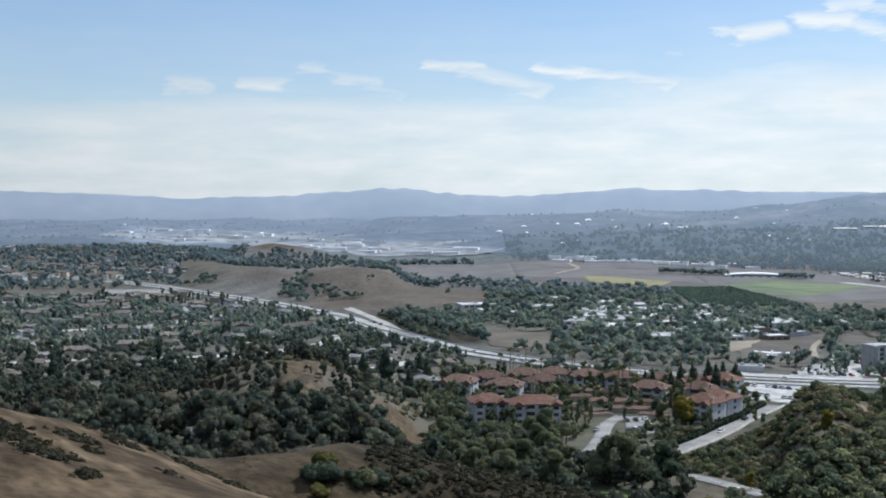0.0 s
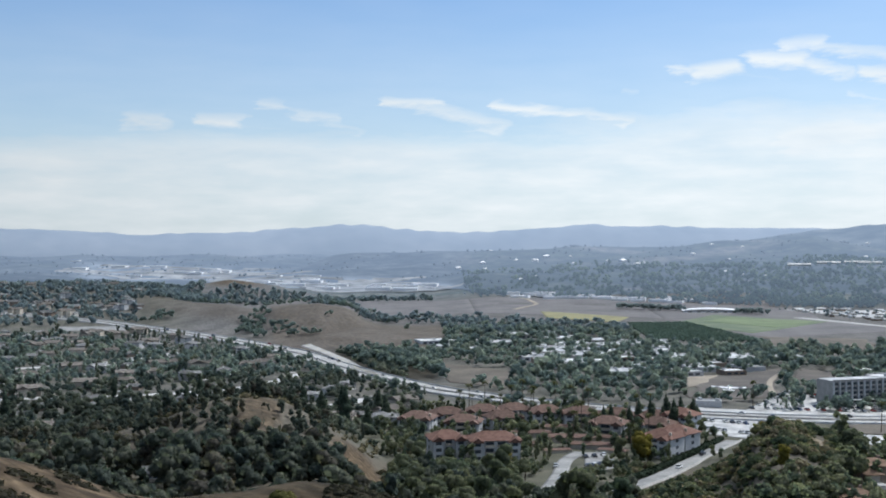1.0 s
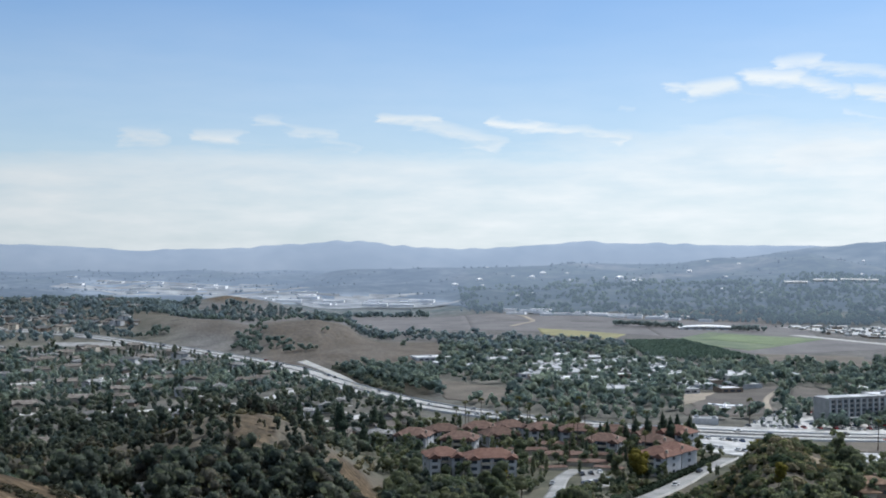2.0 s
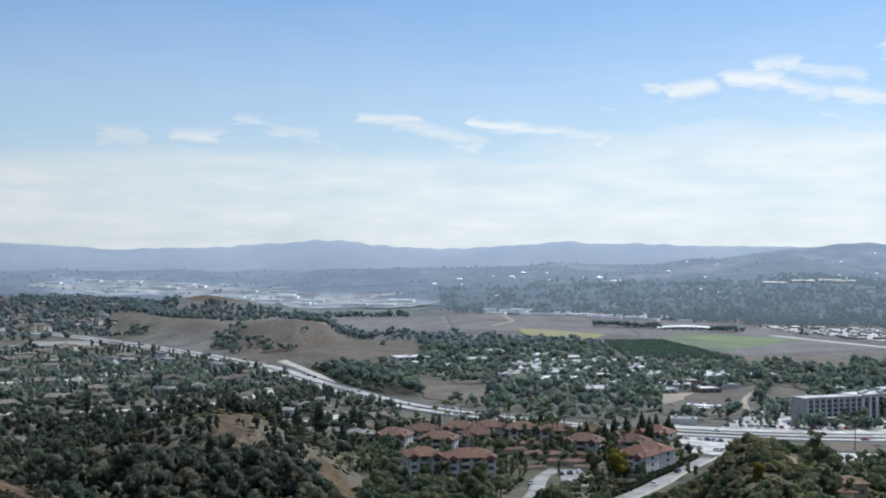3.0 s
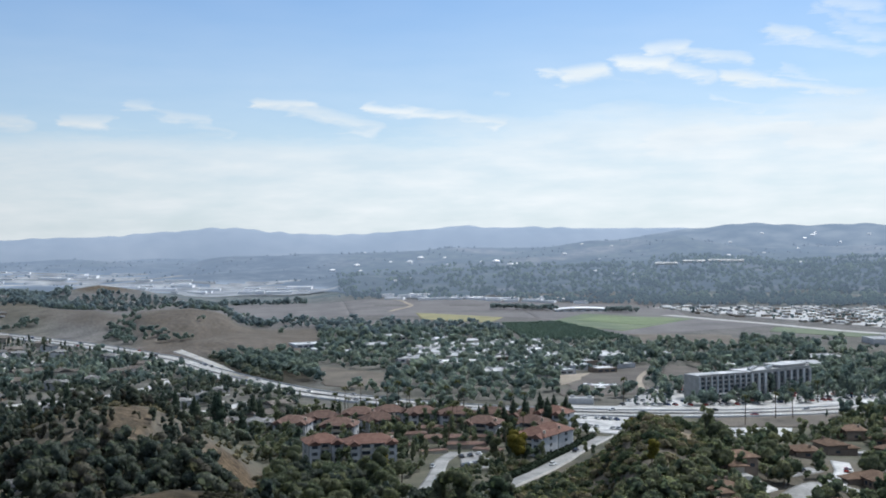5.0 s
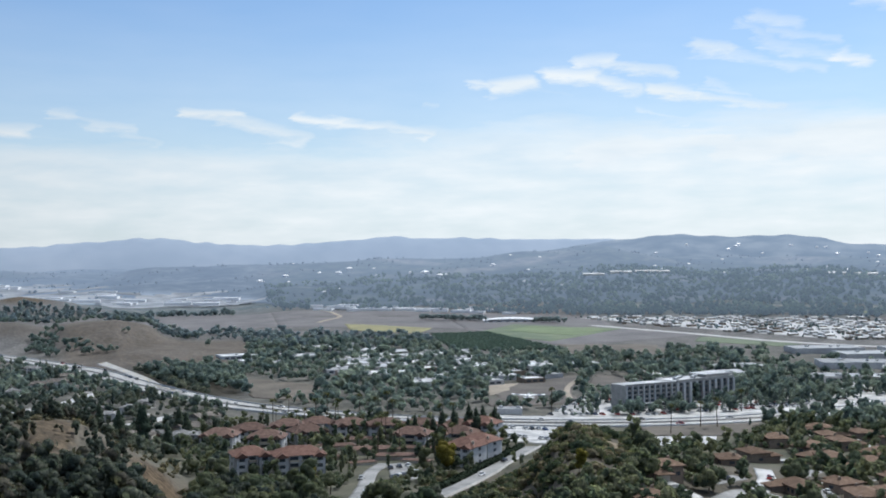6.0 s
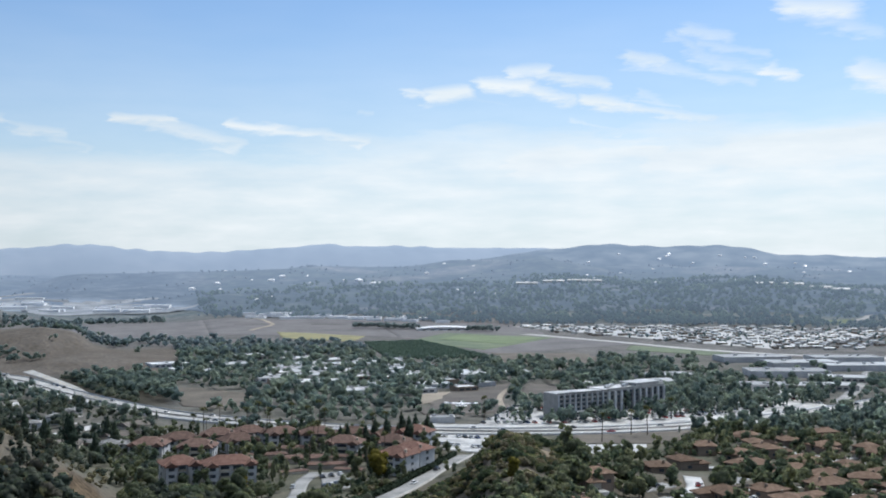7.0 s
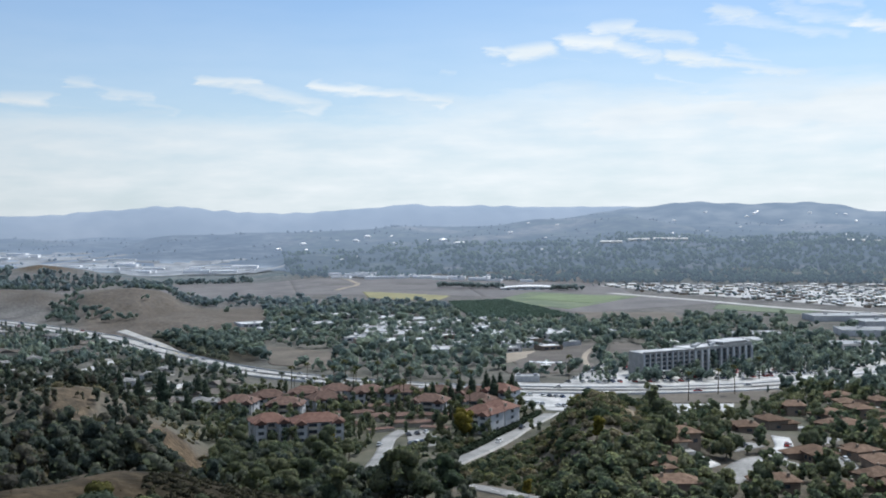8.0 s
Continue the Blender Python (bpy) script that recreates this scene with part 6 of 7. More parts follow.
    p[:, 2] *= np.where(np.min(np.hypot(p[:, :1] - q[:, 0], p[:, 1:2] - q[:, 1]), axis=1) < 95, 0.42, 1.0)
    grow("distant_suburb_trees", "leaf_valley_hazed", p, specks, "distant garden trees between houses", "trees", 27)
    grow("suburb_tall_trees", "leaf_suburb", plant_spots(rng, x[cut], y[cut], 0.4, 0.85), talls + cols, "tall slim trees between houses", "trees", 6)
    x, y = scatter(rng, 700, (-24, -5), (500, 690), lambda x, y, a, r: clump(x, y, 40) > -0.3, 3, 2.4)
    grow("garden_oaks", "leaf_ridge", plant_spots(rng, x, y, 0.5, 0.95), nears + talls, "dark oaks between gardens on the slope", "trees", 34)
    # row of trees on the near side of the freeway
    q = dense(FREEWAY[7:12], 9.0)
    q = np.concatenate([q - normals(q) * k for k in (-17, -24)]) + rng.uniform(-3.5, 3.5, (2 * len(q), 2))
    q = q[rng.uniform(0, 1, len(q)) < 0.85]
    near = np.hypot(q[:, 0], q[:, 1]) < np.hypot(q[:, 0] + 30, q[:, 1] + 6) + 40
    grow("freeway_trees", "leaf_valley_hazed", plant_spots(rng, q[near][:, 0], q[near][:, 1], 0.45, 1.0), oaks + cols, "trees lining the freeway", "trees", 22)
    x, y = scatter(rng, 260, (6.5, 14), (392, 486), lambda x, y, a, r: ~open_land(x, y) & ~by_lane(x, y, 11) & (clump(x, y, 30) > -0.5) & ~((a > 6.1) & (a < 8.4)), 3)
    grow("slope_trees", "leaf_stuff", plant_spots(rng, x, y, 0.3, 0.6), nears, "small trees on the bank below the apartments", "trees", 26)
    x, y = scatter(rng, 220, (-0.6, 7.3), (446, 478), lambda x, y, a, r: ~open_land(x, y), 3, 2.0)
    grow("garden_trees", "leaf_stuff", plant_spots(rng, x, y, 0.32, 0.58), nears, "rounded green trees before the apartment houses", "trees", 33)
    # among the apartments
    x, y = scatter(rng, 820, (-1, 15.5), (486, 645), lambda x, y, a, r: ~open_land(x, y), 2.0, 2.6)
    grow("court_trees", "leaf_stuff", plant_spots(rng, x, y, 0.35, 0.8), oaks + talls + cols + talls, "trees between the apartment houses", "trees", 7)
    # among the clay-roofed houses and along the freeway
    x, y = scatter(rng, 2300, (20.3, 42), (345, 640), lambda x, y, a, r: ~open_land(x, y) & (r > 345) & ((a > 28) | (r < 465)) & (clump(x, y, 26) > -0.35), 2.0, 2.6)
    grow("terrace_trees", "leaf_stuff", plant_spots(rng, x, y, 0.4, 0.85), oaks + talls[:2], "trees between clay-roofed houses", "trees", 8)
    x, y = scatter(rng, 560, (13.5, 24.5), (318, 398), lambda x, y, a, r: ~open_land(x, y) & ~by_lane(x, y, 9) & (r < 352 + 4 * (a - 13.5)) & ((a > 15.4) | (np.abs(r - 370 + 6.5 * (a - 11)) > 14)), 3.0, 2.0)
    grow("foot_trees", "leaf_stuff", plant_spots(rng, x, y, 0.45, 0.85), nears + oaks, "rounded green trees at the foot of a scrub hill", "trees", 38)
    gap = ((188, 560), (206, 546), (204, 514), (238, 512), (262, 535), (292, 578), (318, 560), (285, 515), (225, 478), (196, 462), (182, 500))
    x, y = scatter(rng, 900, (18, 32), (470, 660), lambda x, y, a, r: inside(gap, x, y) & ~open_land(x, y), 2.0, 1.5)
    grow("bank_trees", "leaf_stuff", plant_spots(rng, x, y, 0.4, 0.8), oaks + talls[:2], "green trees between the houses and a bare lot", "trees", 36)
    # behind the freeway: valley trees
    x, y = scatter(rng, 8000, (-6, 40), (640, 1230), lambda x, y, a, r: ~open_land(x, y) & (x > np.interp(y, [600, 716, 845, 953, 1089, 1230], [60, 55, 0, -45, -80, -100])) & (clump(x, y, 70) > -0.42) & (zones(x, y, land(x, y))[0] < 0.3) & ~((a > 14) & (r > 1120) & (a < 27)) & ~((r > 1050) & (a > 27)) & ~((a > 13) & (a < 18.6) & (r > 630) & (r < 690)) & ~((x > 455) & (x < 670) & (y > 780) & (y < 1010) & (clump(x, y, 40) < 0.28)), 4, 0.0)
    grow("valley_trees", "leaf_valley_hazed", plant_spots(rng, x, y, 0.5, 1.2), oaks + fars, "broad trees across the valley floor", "trees", 9)
    # on and round the golden hills
    x, y = scatter(rng, 420, (-15, 4), (980, 1560), lambda x, y, a, r: ~inside(BARE, x, y) & (clump(x, y, 90) > 0.45) & (x > np.interp(y, [953, 1089, 1214, 1362, 1658], [-20, -100, -180, -290, -560])), 4)
    ok = (np.hypot(x, y) > 1560) | (x > -70)
    x, y = x[ok], y[ok]
    grow("hill_trees", "leaf_valley_hazed", plant_spots(rng, x, y, 0.6, 1.2), oaks, "lone oaks on golden hills", "trees", 10)
    x, y = scatter(rng, 2000, (-5, 16), (1130, 1500), lambda x, y, a, r: ~open_land(x, y) & (clump(x, y, 90) > -0.15) & (r < 1480 - 14 * (a + 4)) & (zones(x, y, land(x, y))[0] < 0.3), 4)
    grow("field_edge_trees", "leaf_far_hazed", plant_spots(rng, x, y, 0.6, 1.2), fars, "line of trees along the fields", "trees", 11)
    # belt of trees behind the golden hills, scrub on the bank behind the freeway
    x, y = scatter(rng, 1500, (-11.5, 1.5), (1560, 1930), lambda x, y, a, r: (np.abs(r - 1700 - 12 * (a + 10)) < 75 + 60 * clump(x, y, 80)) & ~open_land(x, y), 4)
    grow("belt_trees", "leaf_far_hazed", plant_spots(rng, x, y, 0.7, 1.3), specks, "belt of hazy trees behind golden hills", "trees", 31)
    x, y = scatter(rng, 900, (-3.6, 1.9), (775, 980), lambda x, y, a, r: ~((a > 0.2) & (r < 870)), 6)
    grow("bank_scrub", "leaf_suburb", plant_spots(rng, x, y, 1.0, 2.4), bushes, "dark scrub on a bank behind the freeway", "shrubs", 32)
    # left: wooded suburb hill, far woods
    x, y = scatter(rng, 3900, (-27, -8), (1290, 2050), lambda x, y, a, r: ((a < -12.6) | (r > 1560) & (a < -9.5)) & (r > 1330), 6)
    grow("far_suburb_trees", "leaf_far_hazed", plant_spots(rng, x, y, 0.7, 1.3), specks, "hazy trees over a distant suburb", "trees", 12)
    x, y = scatter(rng, 5900, (3, 41), (1640, 2750), lambda x, y, a, r: (clump(x, y, 120) + 0.4 * clump(x, y, 45) + 0.45 * np.clip((a - 9) / 8, -0.5, 1) > -0.08) & (r > 1700 - 18 * np.maximum(0, a - 18)) & ~open_land(x, y), 4)
    p = plant_spots(rng, x, y, 0.85, 1.6)
    p[:, 3] = np.clip(0.35 + 1.1 * ripple(x, y, 210, 6) + 0.35 * (p[:, 3] - 0.4), 0, 1)
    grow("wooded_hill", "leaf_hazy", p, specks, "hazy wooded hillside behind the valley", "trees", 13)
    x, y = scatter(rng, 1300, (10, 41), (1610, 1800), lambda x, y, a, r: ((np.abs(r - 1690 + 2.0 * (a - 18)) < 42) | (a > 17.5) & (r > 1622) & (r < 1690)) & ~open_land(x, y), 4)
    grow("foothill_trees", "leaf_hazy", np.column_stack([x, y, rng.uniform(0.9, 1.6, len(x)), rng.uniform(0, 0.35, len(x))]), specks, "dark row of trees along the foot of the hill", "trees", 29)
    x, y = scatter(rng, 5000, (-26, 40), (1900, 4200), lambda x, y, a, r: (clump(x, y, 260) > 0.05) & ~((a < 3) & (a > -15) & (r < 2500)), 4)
    grow("far_woods", "leaf_far_glow", plant_spots(rng, x, y, 0.5, 1.15), specks, "distant dark woods in haze", "trees", 14)
    # mobile home park
    x, y = scatter(rng, 1000, (18, 40), (1010, 1640), lambda x, y, a, r: inside(PARK, x, y), 3, 1.0)
    grow("park_trees", "leaf_far_hazed", plant_spots(rng, x, y, 0.3, 0.7), specks, "small trees between mobile homes", "trees", 15)
    # lots and hotel front
    x, y = scatter(rng, 1900, (13.5, 36), (618, 830), lambda x, y, a, r: in_fields(x, y, {"parking_lot"}) & ((a > 24) | (clump(x, y, 30) > 0.0)) | ((a > 24) & (r > 640)), 2.0, 1.0)
    grow("lot_trees", "leaf_valley_hazed", plant_spots(rng, x, y, 0.4, 1.0), oaks + talls + cols, "small trees in rows between parked cars", "trees", 18)
    x, y = scatter(rng, 230, (19.8, 26), (630, 690), lambda x, y, a, r: np.abs(r - 664 - (a - 19.8) * 7) < 16, 1.0, -6.0)
    grow("hotel_trees", "leaf_valley_hazed", plant_spots(rng, x, y, 0.55, 0.95), oaks, "dark trees before the hotel", "trees", 19)
    q = np.array([(u * 128 + 330 + w * 12, 642 + 22 * u + w * 60) for u in np.linspace(0, 1, 30) for w in (0.05, 0.3, 0.55, 0.8, 1.0)]) + rng.uniform(-5, 5, (150, 2))
    q = q[road_gap(q[:, 0], q[:, 1]) > 2.5]
    grow("boulevard_trees", "leaf_valley_hazed", plant_spots(rng, q[:, 0], q[:, 1], 0.45, 0.85), oaks + talls, "rounded street trees between lots and a boulevard", "trees", 37)
    # hedge along the far side of the lane
    q = dense(next(k[3] for k in ROADS if k[0] == "lane"), 1.6)
    q = q - normals(q) * 6.0
    grow("lane_hedge", "leaf_hedge", np.column_stack([q, rng.uniform(1.3, 1.7, len(q)), rng.uniform(0, 0.1, len(q))]), bushes, "dark clipped hedge along the lane", "hedge", 20)
    x, y = scatter(rng, 2600, (-8, 8), (105, 172), lambda x, y, a, r: clump(x, y, 25) + 0.14 * (a + 3) > 0.0, 1)
    grow("ridge_brush", "leaf_brush", np.column_stack([x, y, rng.uniform(0.18, 0.62, len(x)), rng.uniform(0, 1, len(x))]), templates(720, "bush", 6, 14, 0.45), "dark low brush on the near ridge", "shrubs", 21)
    q = np.concatenate([np.column_stack([np.linspace(288, 364, 40), np.linspace(1556, 1512, 40)]), np.column_stack([np.linspace(290, 366, 40), np.linspace(1566, 1524, 40)]), np.column_stack([np.linspace(420, 452, 18), np.linspace(1452, 1440, 18)]), np.column_stack([np.linspace(424, 452, 14), np.linspace(1464, 1452, 14)])])
    q = q + rng.uniform(-3, 3, q.shape)
    grow("windbreak", "leaf_far_hazed", np.column_stack([q, rng.uniform(0.7, 1.15, len(q)), rng.uniform(0.3, 0.9, len(q))]), fars, "dark windbreak trees at the field edge", "trees", 24)
    spots = []
    for cx, cy, rad, k in ((-152, 1230, 16, 20), (-150, 1195, 15, 22), (-151, 1166, 14, 20), (-154, 1272, 8, 6), (-122, 1168, 8, 6), (-108, 1148, 8, 6), (-128, 1135, 16, 14), (-97, 1116, 10, 8), (-272, 1350, 10, 10), (-275, 1330, 18, 16), (-76, 1185, 5, 2), (-14, 915, 26, 44), (12, 880, 22, 30), (-78, 1105, 10, 4), (34, 915, 14, 12), (-215, 1420, 40, 22), (-120, 1380, 50, 26), (-40, 1330, 40, 30)):
        ang, rr = rng.uniform(0, 6.28, k), rad * np.sqrt(rng.uniform(0, 1, k))
        spots.append(np.column_stack([cx + rr * np.cos(ang), cy + rr * np.sin(ang), rng.uniform(0.6, 1.15, k), rng.uniform(0, 0.5, k)]))
    grow("gully_oaks", "leaf_valley_hazed", np.concatenate(spots), oaks, "oak clumps in the folds of the golden hills", "trees", 25)
    # orchard: straight rows
    a, b, c, d = (np.array(q, dtype=float) for q in ((232, 1075), (250, 1285), (318, 1296), (332, 1062)))
    u, v = (g.ravel() for g in np.meshgrid(np.linspace(0, 1, 44), np.linspace(0, 1, 22)))
    p = ((1 - u) * (1 - v))[:, None] * a + ((1 - u) * v)[:, None] * b + (u * v)[:, None] * c + (u * (1 - v))[:, None] * d
    grow("orchard", "leaf_orchard", np.column_stack([p, rng.uniform(0.44, 0.60, len(p)), rng.uniform(0.0, 0.5, len(p))]), specks, "orchard of dark green trees in rows", "orchard", 16)
    # patches of dark brush on the near spur
    spots = []
    for ax, ay, bx, by, w, k in ((-30.5, 79, -24, 71.5, 0.8, 330), (-27, 83, -24.5, 81, 0.6, 60), (-26.5, 91, -23.5, 87, 0.6, 70), (-21.4, 69.4, -20.8, 68.6, 0.4, 24), (-21, 93, -16.8, 86, 0.6, 110), (-16, 86, -14, 82, 0.5, 30), (-24, 79, -23, 77, 0.3, 10), (-18, 76, -17, 74, 0.3, 10)):
        t, o = rng.uniform(0, 1, k), rng.normal(0, 1, (k, 2)) * w
        spots.append(np.column_stack([ax + (bx - ax) * t + o[:, 0], ay + (by - ay) * t + o[:, 1], rng.uniform(0.10, 0.34, k), rng.uniform(0, 0.7, k)]))
    grow("spur_brush", "leaf_brush", np.concatenate(spots), templates(730, "bush", 6, 14, 0.5), "patches of dark brown brush on the near slope", "shrubs", 28)
    # dry tufts on the near slopes
    x, y = scatter(rng, 3600, (-27, 8), (30, 235), lambda x, y, a, r: (zones(x, y, land(x, y))[0] > 0.5) & (clump(x, y, 16) > 0.12), 1)
    grow("dry_brush", "leaf_dry", np.column_stack([x, y, rng.uniform(0.14, 0.42, len(x)) * (0.5 + np.hypot(x, y) / 160), rng.uniform(0.0, 1, len(x)) ** 1.5]), templates(700, "tuft", 6, 16, 0.22), "low dry brush on the grassy slope", "shrubs", 17)


plant_trees()


def single_trees():
    """The trees that stand out: cypresses, palms, yellow trees, big oaks."""
    rng = random.Random(31)
    nr = np.random.RandomState(31)
    cyp = stock(tree("cypress", column_lobes(nr, 16, 2.9), "leaf_dark", 15, 0.3, 520, 0.5, "tall dark cypress beside houses", 41, group="dark cypresses"))
    for x, y in ((-38, 563), (-27, 556), (-40, 575), (-60, 640), (-54, 645), (-66, 648), (-120, 660), (-114, 668), (-16, 548), (-30, 600), (-170, 700), (-230, 650), (112, 574), (118, 580), (121, 566), (126, 584), (131, 560), (134, 590), (140, 584), (143, 572), (128, 572), (104, 580), (98, 566), (-90, 610), (-100, 600), (-200, 600), (-8, 590), (-12, 610)):
        put(cyp, x, y, rng.uniform(0, 360), scale=rng.uniform(0.7, 1.15) * (1.2 if -45 < x < -10 else 0.85))
    pal = [stock(palm("palm", h, 50 + h, "slim fan palm beside the apartments")) for h in (13, 16)]
    for k in range(46):
        az, d = (rng.uniform(0.5, 15), rng.uniform(500, 640)) if k < 34 else (rng.uniform(14, 26), rng.uniform(600, 720))
        x, y = d * math.sin(radians(az)), d * math.cos(radians(az))
        if road_gap(x, y)[0] < 1.5 or disc_gap(x, y)[0] < 1:
            continue
        put(rng.choice(pal), x, y, rng.uniform(0, 360), scale=rng.uniform(0.75, 1.05))
    for x, y in ((60, 640), (66, 638), (72, 642), (84, 638), (92, 634), (98, 632), (46, 652), (118, 588), (126, 592)):
        put(rng.choice(pal), x, y, rng.uniform(0, 360), scale=rng.uniform(0.9, 1.1))
    yel = stock(tree("yellow_tree", tall_lobes(nr, 14, 4.2), "leaf_yellow", 13, 0.3, 620, 0.5, "tall yellowing tree beside the apartments", 42))
    for x, y, s in ((97, 474, 1.0), (101, 479, 0.85), (148, 478, 0.5), (43, 468, 0.45), (118, 360, 0.6), (93, 352, 0.4)):
        put(yel, x, y, rng.uniform(0, 360), scale=s)
    oak = [stock(tree("oak", oak_lobes(np.random.RandomState(60 + k), 10, 5.0, 7), "leaf", 9, 0.35, 700, 0.42, "broad green oak below the hill", 60 + k, group="single oaks")) for k in range(3)]
    euc = [stock(tree("eucalyptus", tall_lobes(np.random.RandomState(70 + k), 16, 4.0), "leaf", 15, 0.35, 620, 0.45, "tall grey-green eucalyptus by the apartments", 70 + k, group="eucalyptus trees")) for k in range(2)]
    for x, y, sc in ((60, 352, 0.8), (66, 345, 0.9), (56, 358, 0.7), (49, 362, 0.6), (62, 336, 0.6)):
        put(rng.choice(oak + euc), x, y, rng.uniform(0, 360), scale=sc)
    bush = stock(tree("shrub", [(0, 0, 1.0, 1.3, 1.3, 1.0), (1.0, 0.3, 0.8, 0.9, 0.9, 0.8), (-0.9, 0.2, 0.8, 1.0, 1.0, 0.8)], "leaf_olive", 1.6, 0.08, 260, 0.2, "yellow-green shrub on the dry ridge", 44, "shrub"))
    for x, y, sc in ((-16.3, 156.4, 0.95), (-15.0, 156.8, 0.8), (-16.3, 150.2, 0.75), (-15.2, 149.6, 0.65)):
        put(bush, x, y, rng.uniform(0, 360), 0.4, scale=sc)
    dark = stock(tree("shrub", [(0, 0, 1.1, 1.5, 1.5, 1.2), (1.2, 0.3, 0.8, 1.1, 1.0, 0.9), (-1.1, 0.2, 0.9, 1.1, 1.1, 0.9), (0.3, 1.0, 0.9, 1.0, 1.0, 0.9)], "leaf_dark", 1.6, 0.1, 380, 0.2, "dark green shrub on the dry ridge", 45, "shrub"))
    for x, y, sc in ((-16.5, 154.2, 1.2), (-15.2, 154.0, 1.05), (-17.6, 154.8, 0.8), (-8.2, 155, 0.8), (-5, 157, 0.6), (-12.2, 154.5, 0.6)):
        put(dark, x, y, rng.uniform(0, 360), -0.1, scale=sc)
    grey = stock(tree("shrub", [(0, 0, 1.0, 1.3, 1.3, 1.0), (1.0, 0.3, 0.8, 1.0, 1.0, 0.8), (-0.9, -0.3, 0.7, 1.0, 1.0, 0.8)], "leaf", 1.4, 0.08, 320, 0.2, "grey-green shrub on the dry ridge", 46, "shrub"))
    for x, y, sc in ((-10.2, 154.2, 0.95), (-9.0, 156.2, 0.7), (-11.3, 153, 0.6), (-3, 160, 0.6)):
        put(grey, x, y, rng.uniform(0, 360), -0.1, scale=sc)
    n = 0
    while n < 190:
        if n < 95:
            az, d = rng.uniform(-0.5, 9), rng.uniform(345, 442)
            k = rng.choice(oak + euc[:1])
        elif n < 104:
            az, d = rng.uniform(4, 15), rng.uniform(476, 560)
            k = rng.choice(euc)
        else:
            az = rng.uniform(21, 40)
            d = rng.uniform(370, 445 if az < 28 else 520)
            k = rng.choice(oak)
        n += 1
        x, y = d * math.sin(radians(az)), d * math.cos(radians(az))
        if 6.1 < az < 8.4 and 378 < d < 500:
            continue
        if road_gap(x, y)[0] < 2 or disc_gap(x, y)[0] < 1.5 or in_fields(np.array([x]), np.array([y]), OPEN)[0]:
            continue
        put(k, x, y, rng.uniform(0, 360), scale=rng.uniform(0.55, 1.0))


single_trees()


# ---- vehicles ----
def car(name, paint, label, long=4.6, high=1.45):
    top = empty(name, label, "car", "cars on roads and lots")
    w = 1.82
    bm = box(bmesh.new(), -long / 2, -w / 2, 0.3, long / 2, w / 2, 0.85, 0.12)
    part("body", bm, paint, top)
    bm = box(bmesh.new(), -long * 0.30, -w * 0.44, 0.8, long * 0.24, w * 0.44, high, 0.0)
    for v in bm.verts:
        if v.co.z > 1.0:
            v.co.x *= 0.72
            v.co.y *= 0.86
    part("cabin", bm, "glass", top, "dark glazed cabin")
    part("car_roof", box(bmesh.new(), -long * 0.21, -w * 0.375, high + 0.004, long * 0.165, w * 0.375, high + 0.05), paint, top)
    for sx in (-1, 1):
        for sy in (-1, 1):
            part("wheel", cyl(bmesh.new(), 0.33, 0.33, (sx * long * 0.31, sy * (w / 2 - 0.2), 0.33), (sx * long * 0.31, sy * (w / 2 + 0.01), 0.33), 10), "rubber", top)
    return top


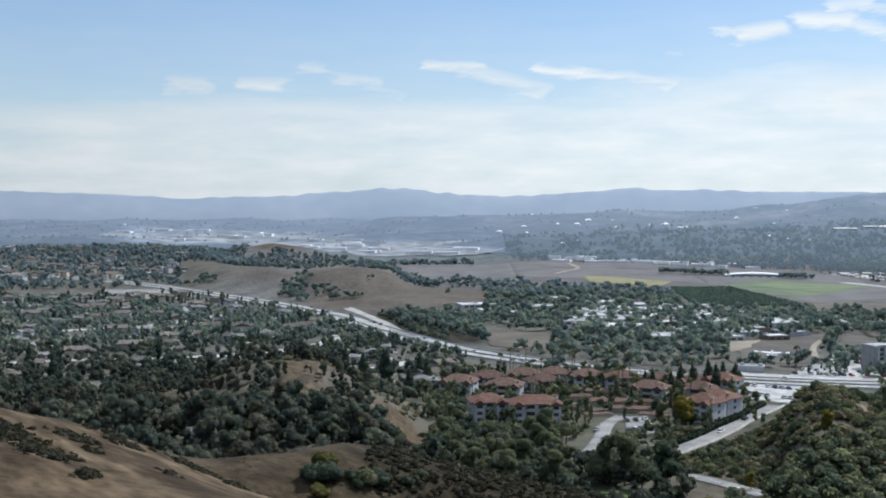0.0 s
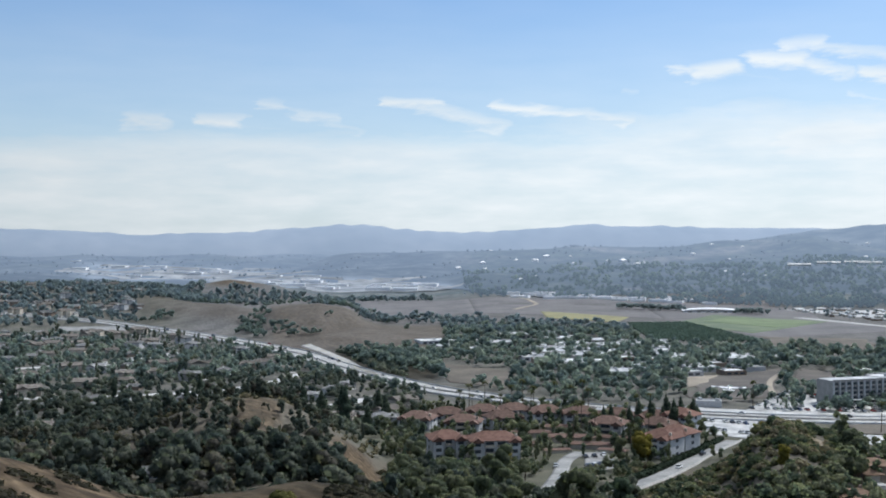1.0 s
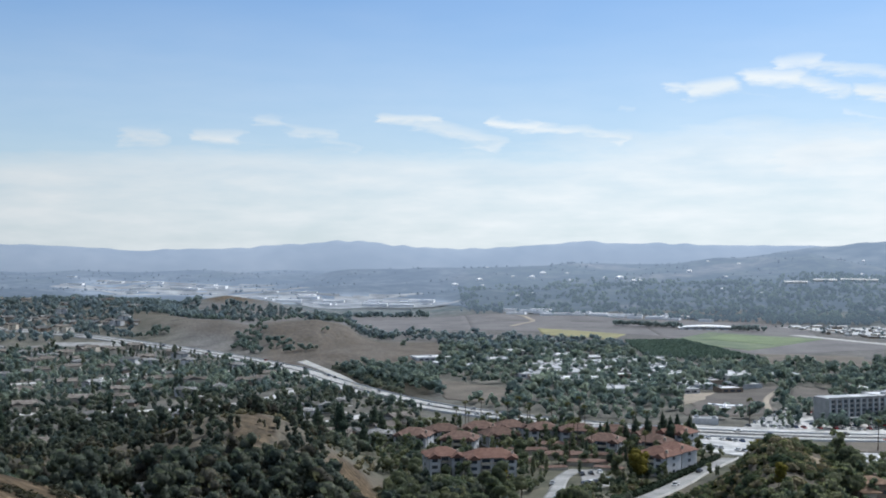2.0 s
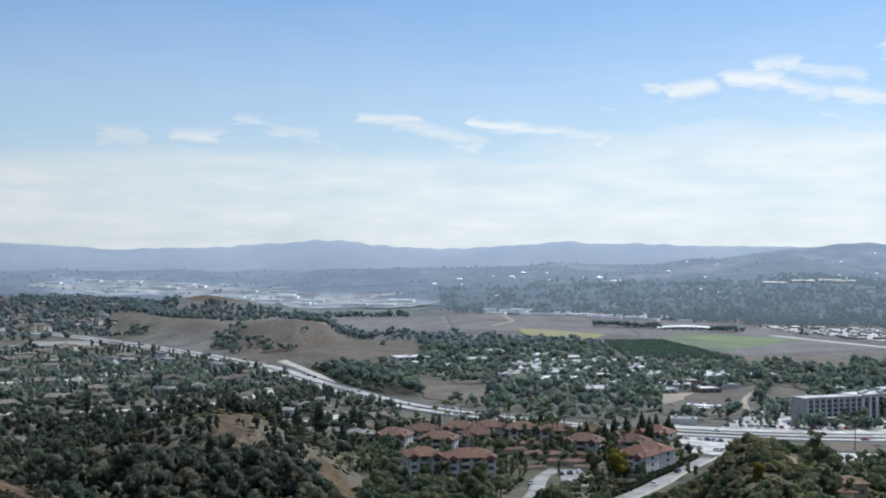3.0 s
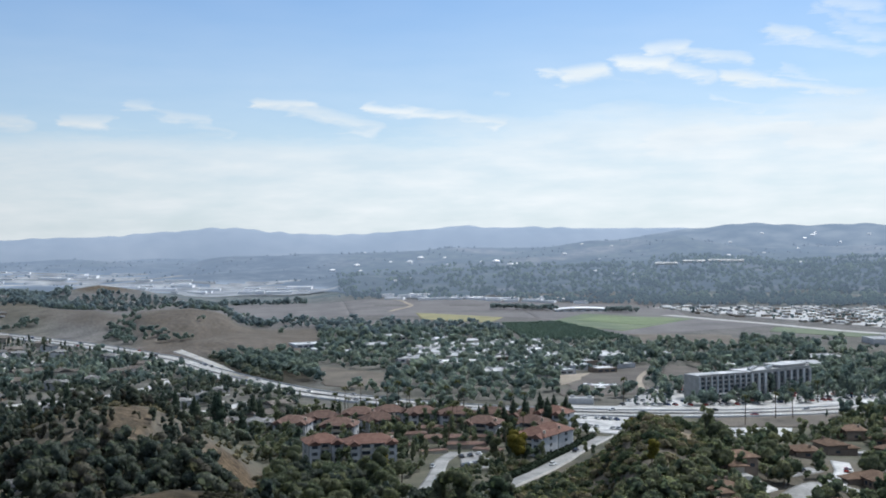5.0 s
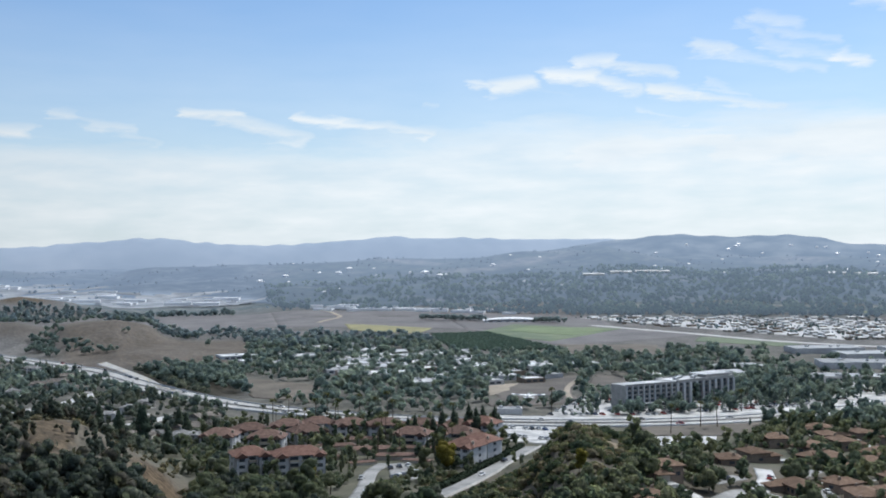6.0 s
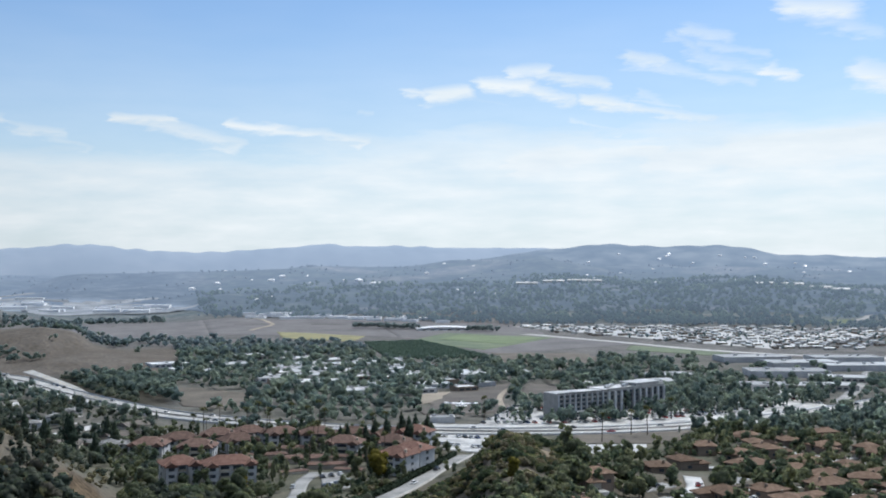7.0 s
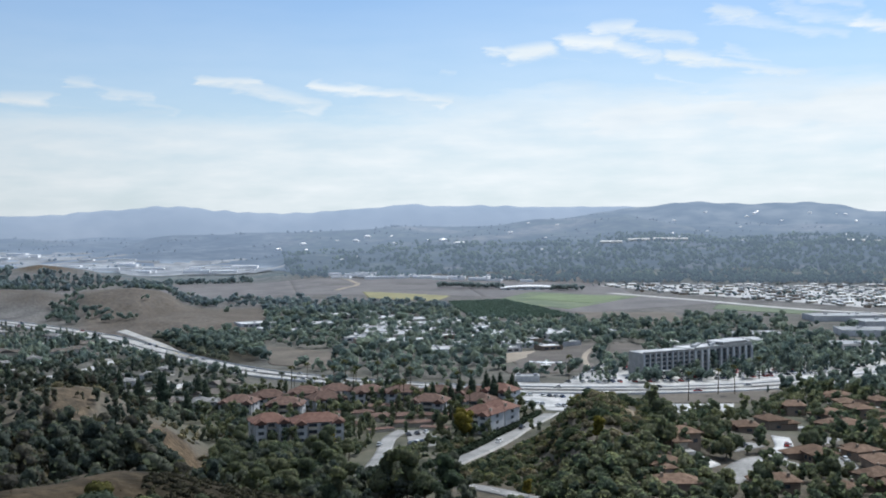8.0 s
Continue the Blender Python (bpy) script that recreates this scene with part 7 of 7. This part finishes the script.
def build_cars():
    rng = random.Random(17)
    for n, c in (("white", (0.75, 0.75, 0.74)), ("silver", (0.45, 0.46, 0.47)), ("black", (0.02, 0.02, 0.025)), ("red", (0.30, 0.03, 0.025)), ("blue", (0.04, 0.07, 0.16))):
        MAT["car_" + n] = surface(n + "_car_paint", c, tuple(min(1, q * 1.15) for q in c), 0.5, 0.25, 0.0, 4, 0.0, 0.1, 0.5)
    kinds = [stock(car("car", "car_" + n, n + " car on pale paving")) for n in ("white", "silver", "black", "red", "blue")]
    mixed = [kinds[0]] * 3 + [kinds[1]] * 2 + [kinds[2]] * 2 + kinds[3:]
    pts = dense(FREEWAY)
    nor = normals(pts)
    n = 0
    while n < 48:
        i = rng.randrange(20, len(pts) - 10)
        lane = rng.choice((-10.4, -7.5, -4.5, -1.7, 1.7, 4.5, 7.5, 10.4))
        x, y = pts[i] + nor[i] * lane
        put(rng.choice(mixed), x, y, math.degrees(math.atan2(-nor[i][0], nor[i][1])) + 0, 0.36)
        n += 1
    lots = (((186, 632), (236, 712), (262, 690), (250, 618)), ((252, 620), (262, 688), (350, 690), (345, 632)), ((350, 640), (352, 735), (450, 755), (425, 655)), ((72, 455), (79, 508), (89, 512), (87, 470)), ((146, 558), (157, 611), (183, 596), (160, 538)))
    for lot, lanes, per in ((0, 6, 15), (1, 6, 24), (2, 4, 16), (3, 2, 8), (4, 2, 8)):
        a, b, c, d = (np.array(q) for q in lots[lot])
        for row in range(lanes):
            for k in range(per):
                u, v = (k + 0.5) / per, (row + 0.5) / lanes
                x, y = (1 - u) * (1 - v) * a + (1 - u) * v * b + u * v * c + u * (1 - v) * d
                if rng.random() < 0.30 or disc_gap(x, y)[0] < 0.5 or road_gap(x, y)[0] < 1:
                    continue
                put(rng.choice(mixed), x, y, 96 + rng.uniform(-4, 4), 0.24)
                DISCS.append((x, y, 1.5))
    for x, y, turn in ((62, 470, 75), (58, 430, 80), (205, 402, 65), (186, 375, 40), (216, 380, 80), (184, 394, 40), (228, 418, 45), (300, 470, -60), (340, 458, 10), (206, 402, 75), (111, 467, 58), (129, 499, 55)):
        put(rng.choice(mixed), x, y, turn, 0.36)


build_cars()


# ---- the model aeroplane in the air over the slope ----
def build_plane():
    top = empty("model_aeroplane", "small white model aeroplane with dark stripes in flight", "model aeroplane")
    bm = bmesh.new()
    for side in (-1, 1):
        pts = [(0, 0.16, 0), (0, -0.14, 0), (side * 0.75, -0.13, 0.05), (side * 0.75, 0.07, 0.05)]
        up = [bm.verts.new((x, y, z + 0.018)) for x, y, z in pts]
        lo = [bm.verts.new((x, y, z - 0.010)) for x, y, z in pts]
        bm.faces.new(up if side > 0 else up[::-1])
        bm.faces.new(lo[::-1] if side > 0 else lo)
        for i in range(4):
            bm.faces.new((up[i], up[(i + 1) % 4], lo[(i + 1) % 4], lo[i]))
    bmesh.ops.recalc_face_normals(bm, faces=bm.faces)
    part("wing", bm, "foam_white", top)
    for side in (-1, 1):
        part("wing_stripe", box(bmesh.new(), side * 0.5 - 0.09, -0.13, 0.058, side * 0.5 + 0.09, 0.08, 0.062), "foam_dark", top)
    bm = bmesh.new()
    cyl(bm, 0.03, 0.065, (0, 0.52, 0), (0, 0.3, 0), 10)
    cyl(bm, 0.065, 0.06, (0, 0.3, 0), (0, -0.1, 0), 10)
    cyl(bm, 0.06, 0.022, (0, -0.1, 0), (0, -0.62, 0.02), 10)
    part("fuselage", bm, "foam_white", top)
    part("tailplane", box(bmesh.new(), -0.25, -0.66, 0.02, 0.25, -0.52, 0.036, 0.005), "foam_white", top)
    part("fin", box(bmesh.new(), -0.01, -0.68, 0.036, 0.01, -0.50, 0.22, 0.003), "foam_dark", top)
    bm = bmesh.new()
    cyl(bm, 0.02, 0.02, (0, 0.52, 0), (0, 0.56, 0), 8)
    box(bm, -0.13, 0.535, -0.012, 0.13, 0.545, 0.012)
    part("propeller", bm, "rubber", top)
    top.matrix_basis = pose(14.53, 51.7, 85.5, 4, 1, -15.7)


build_plane()
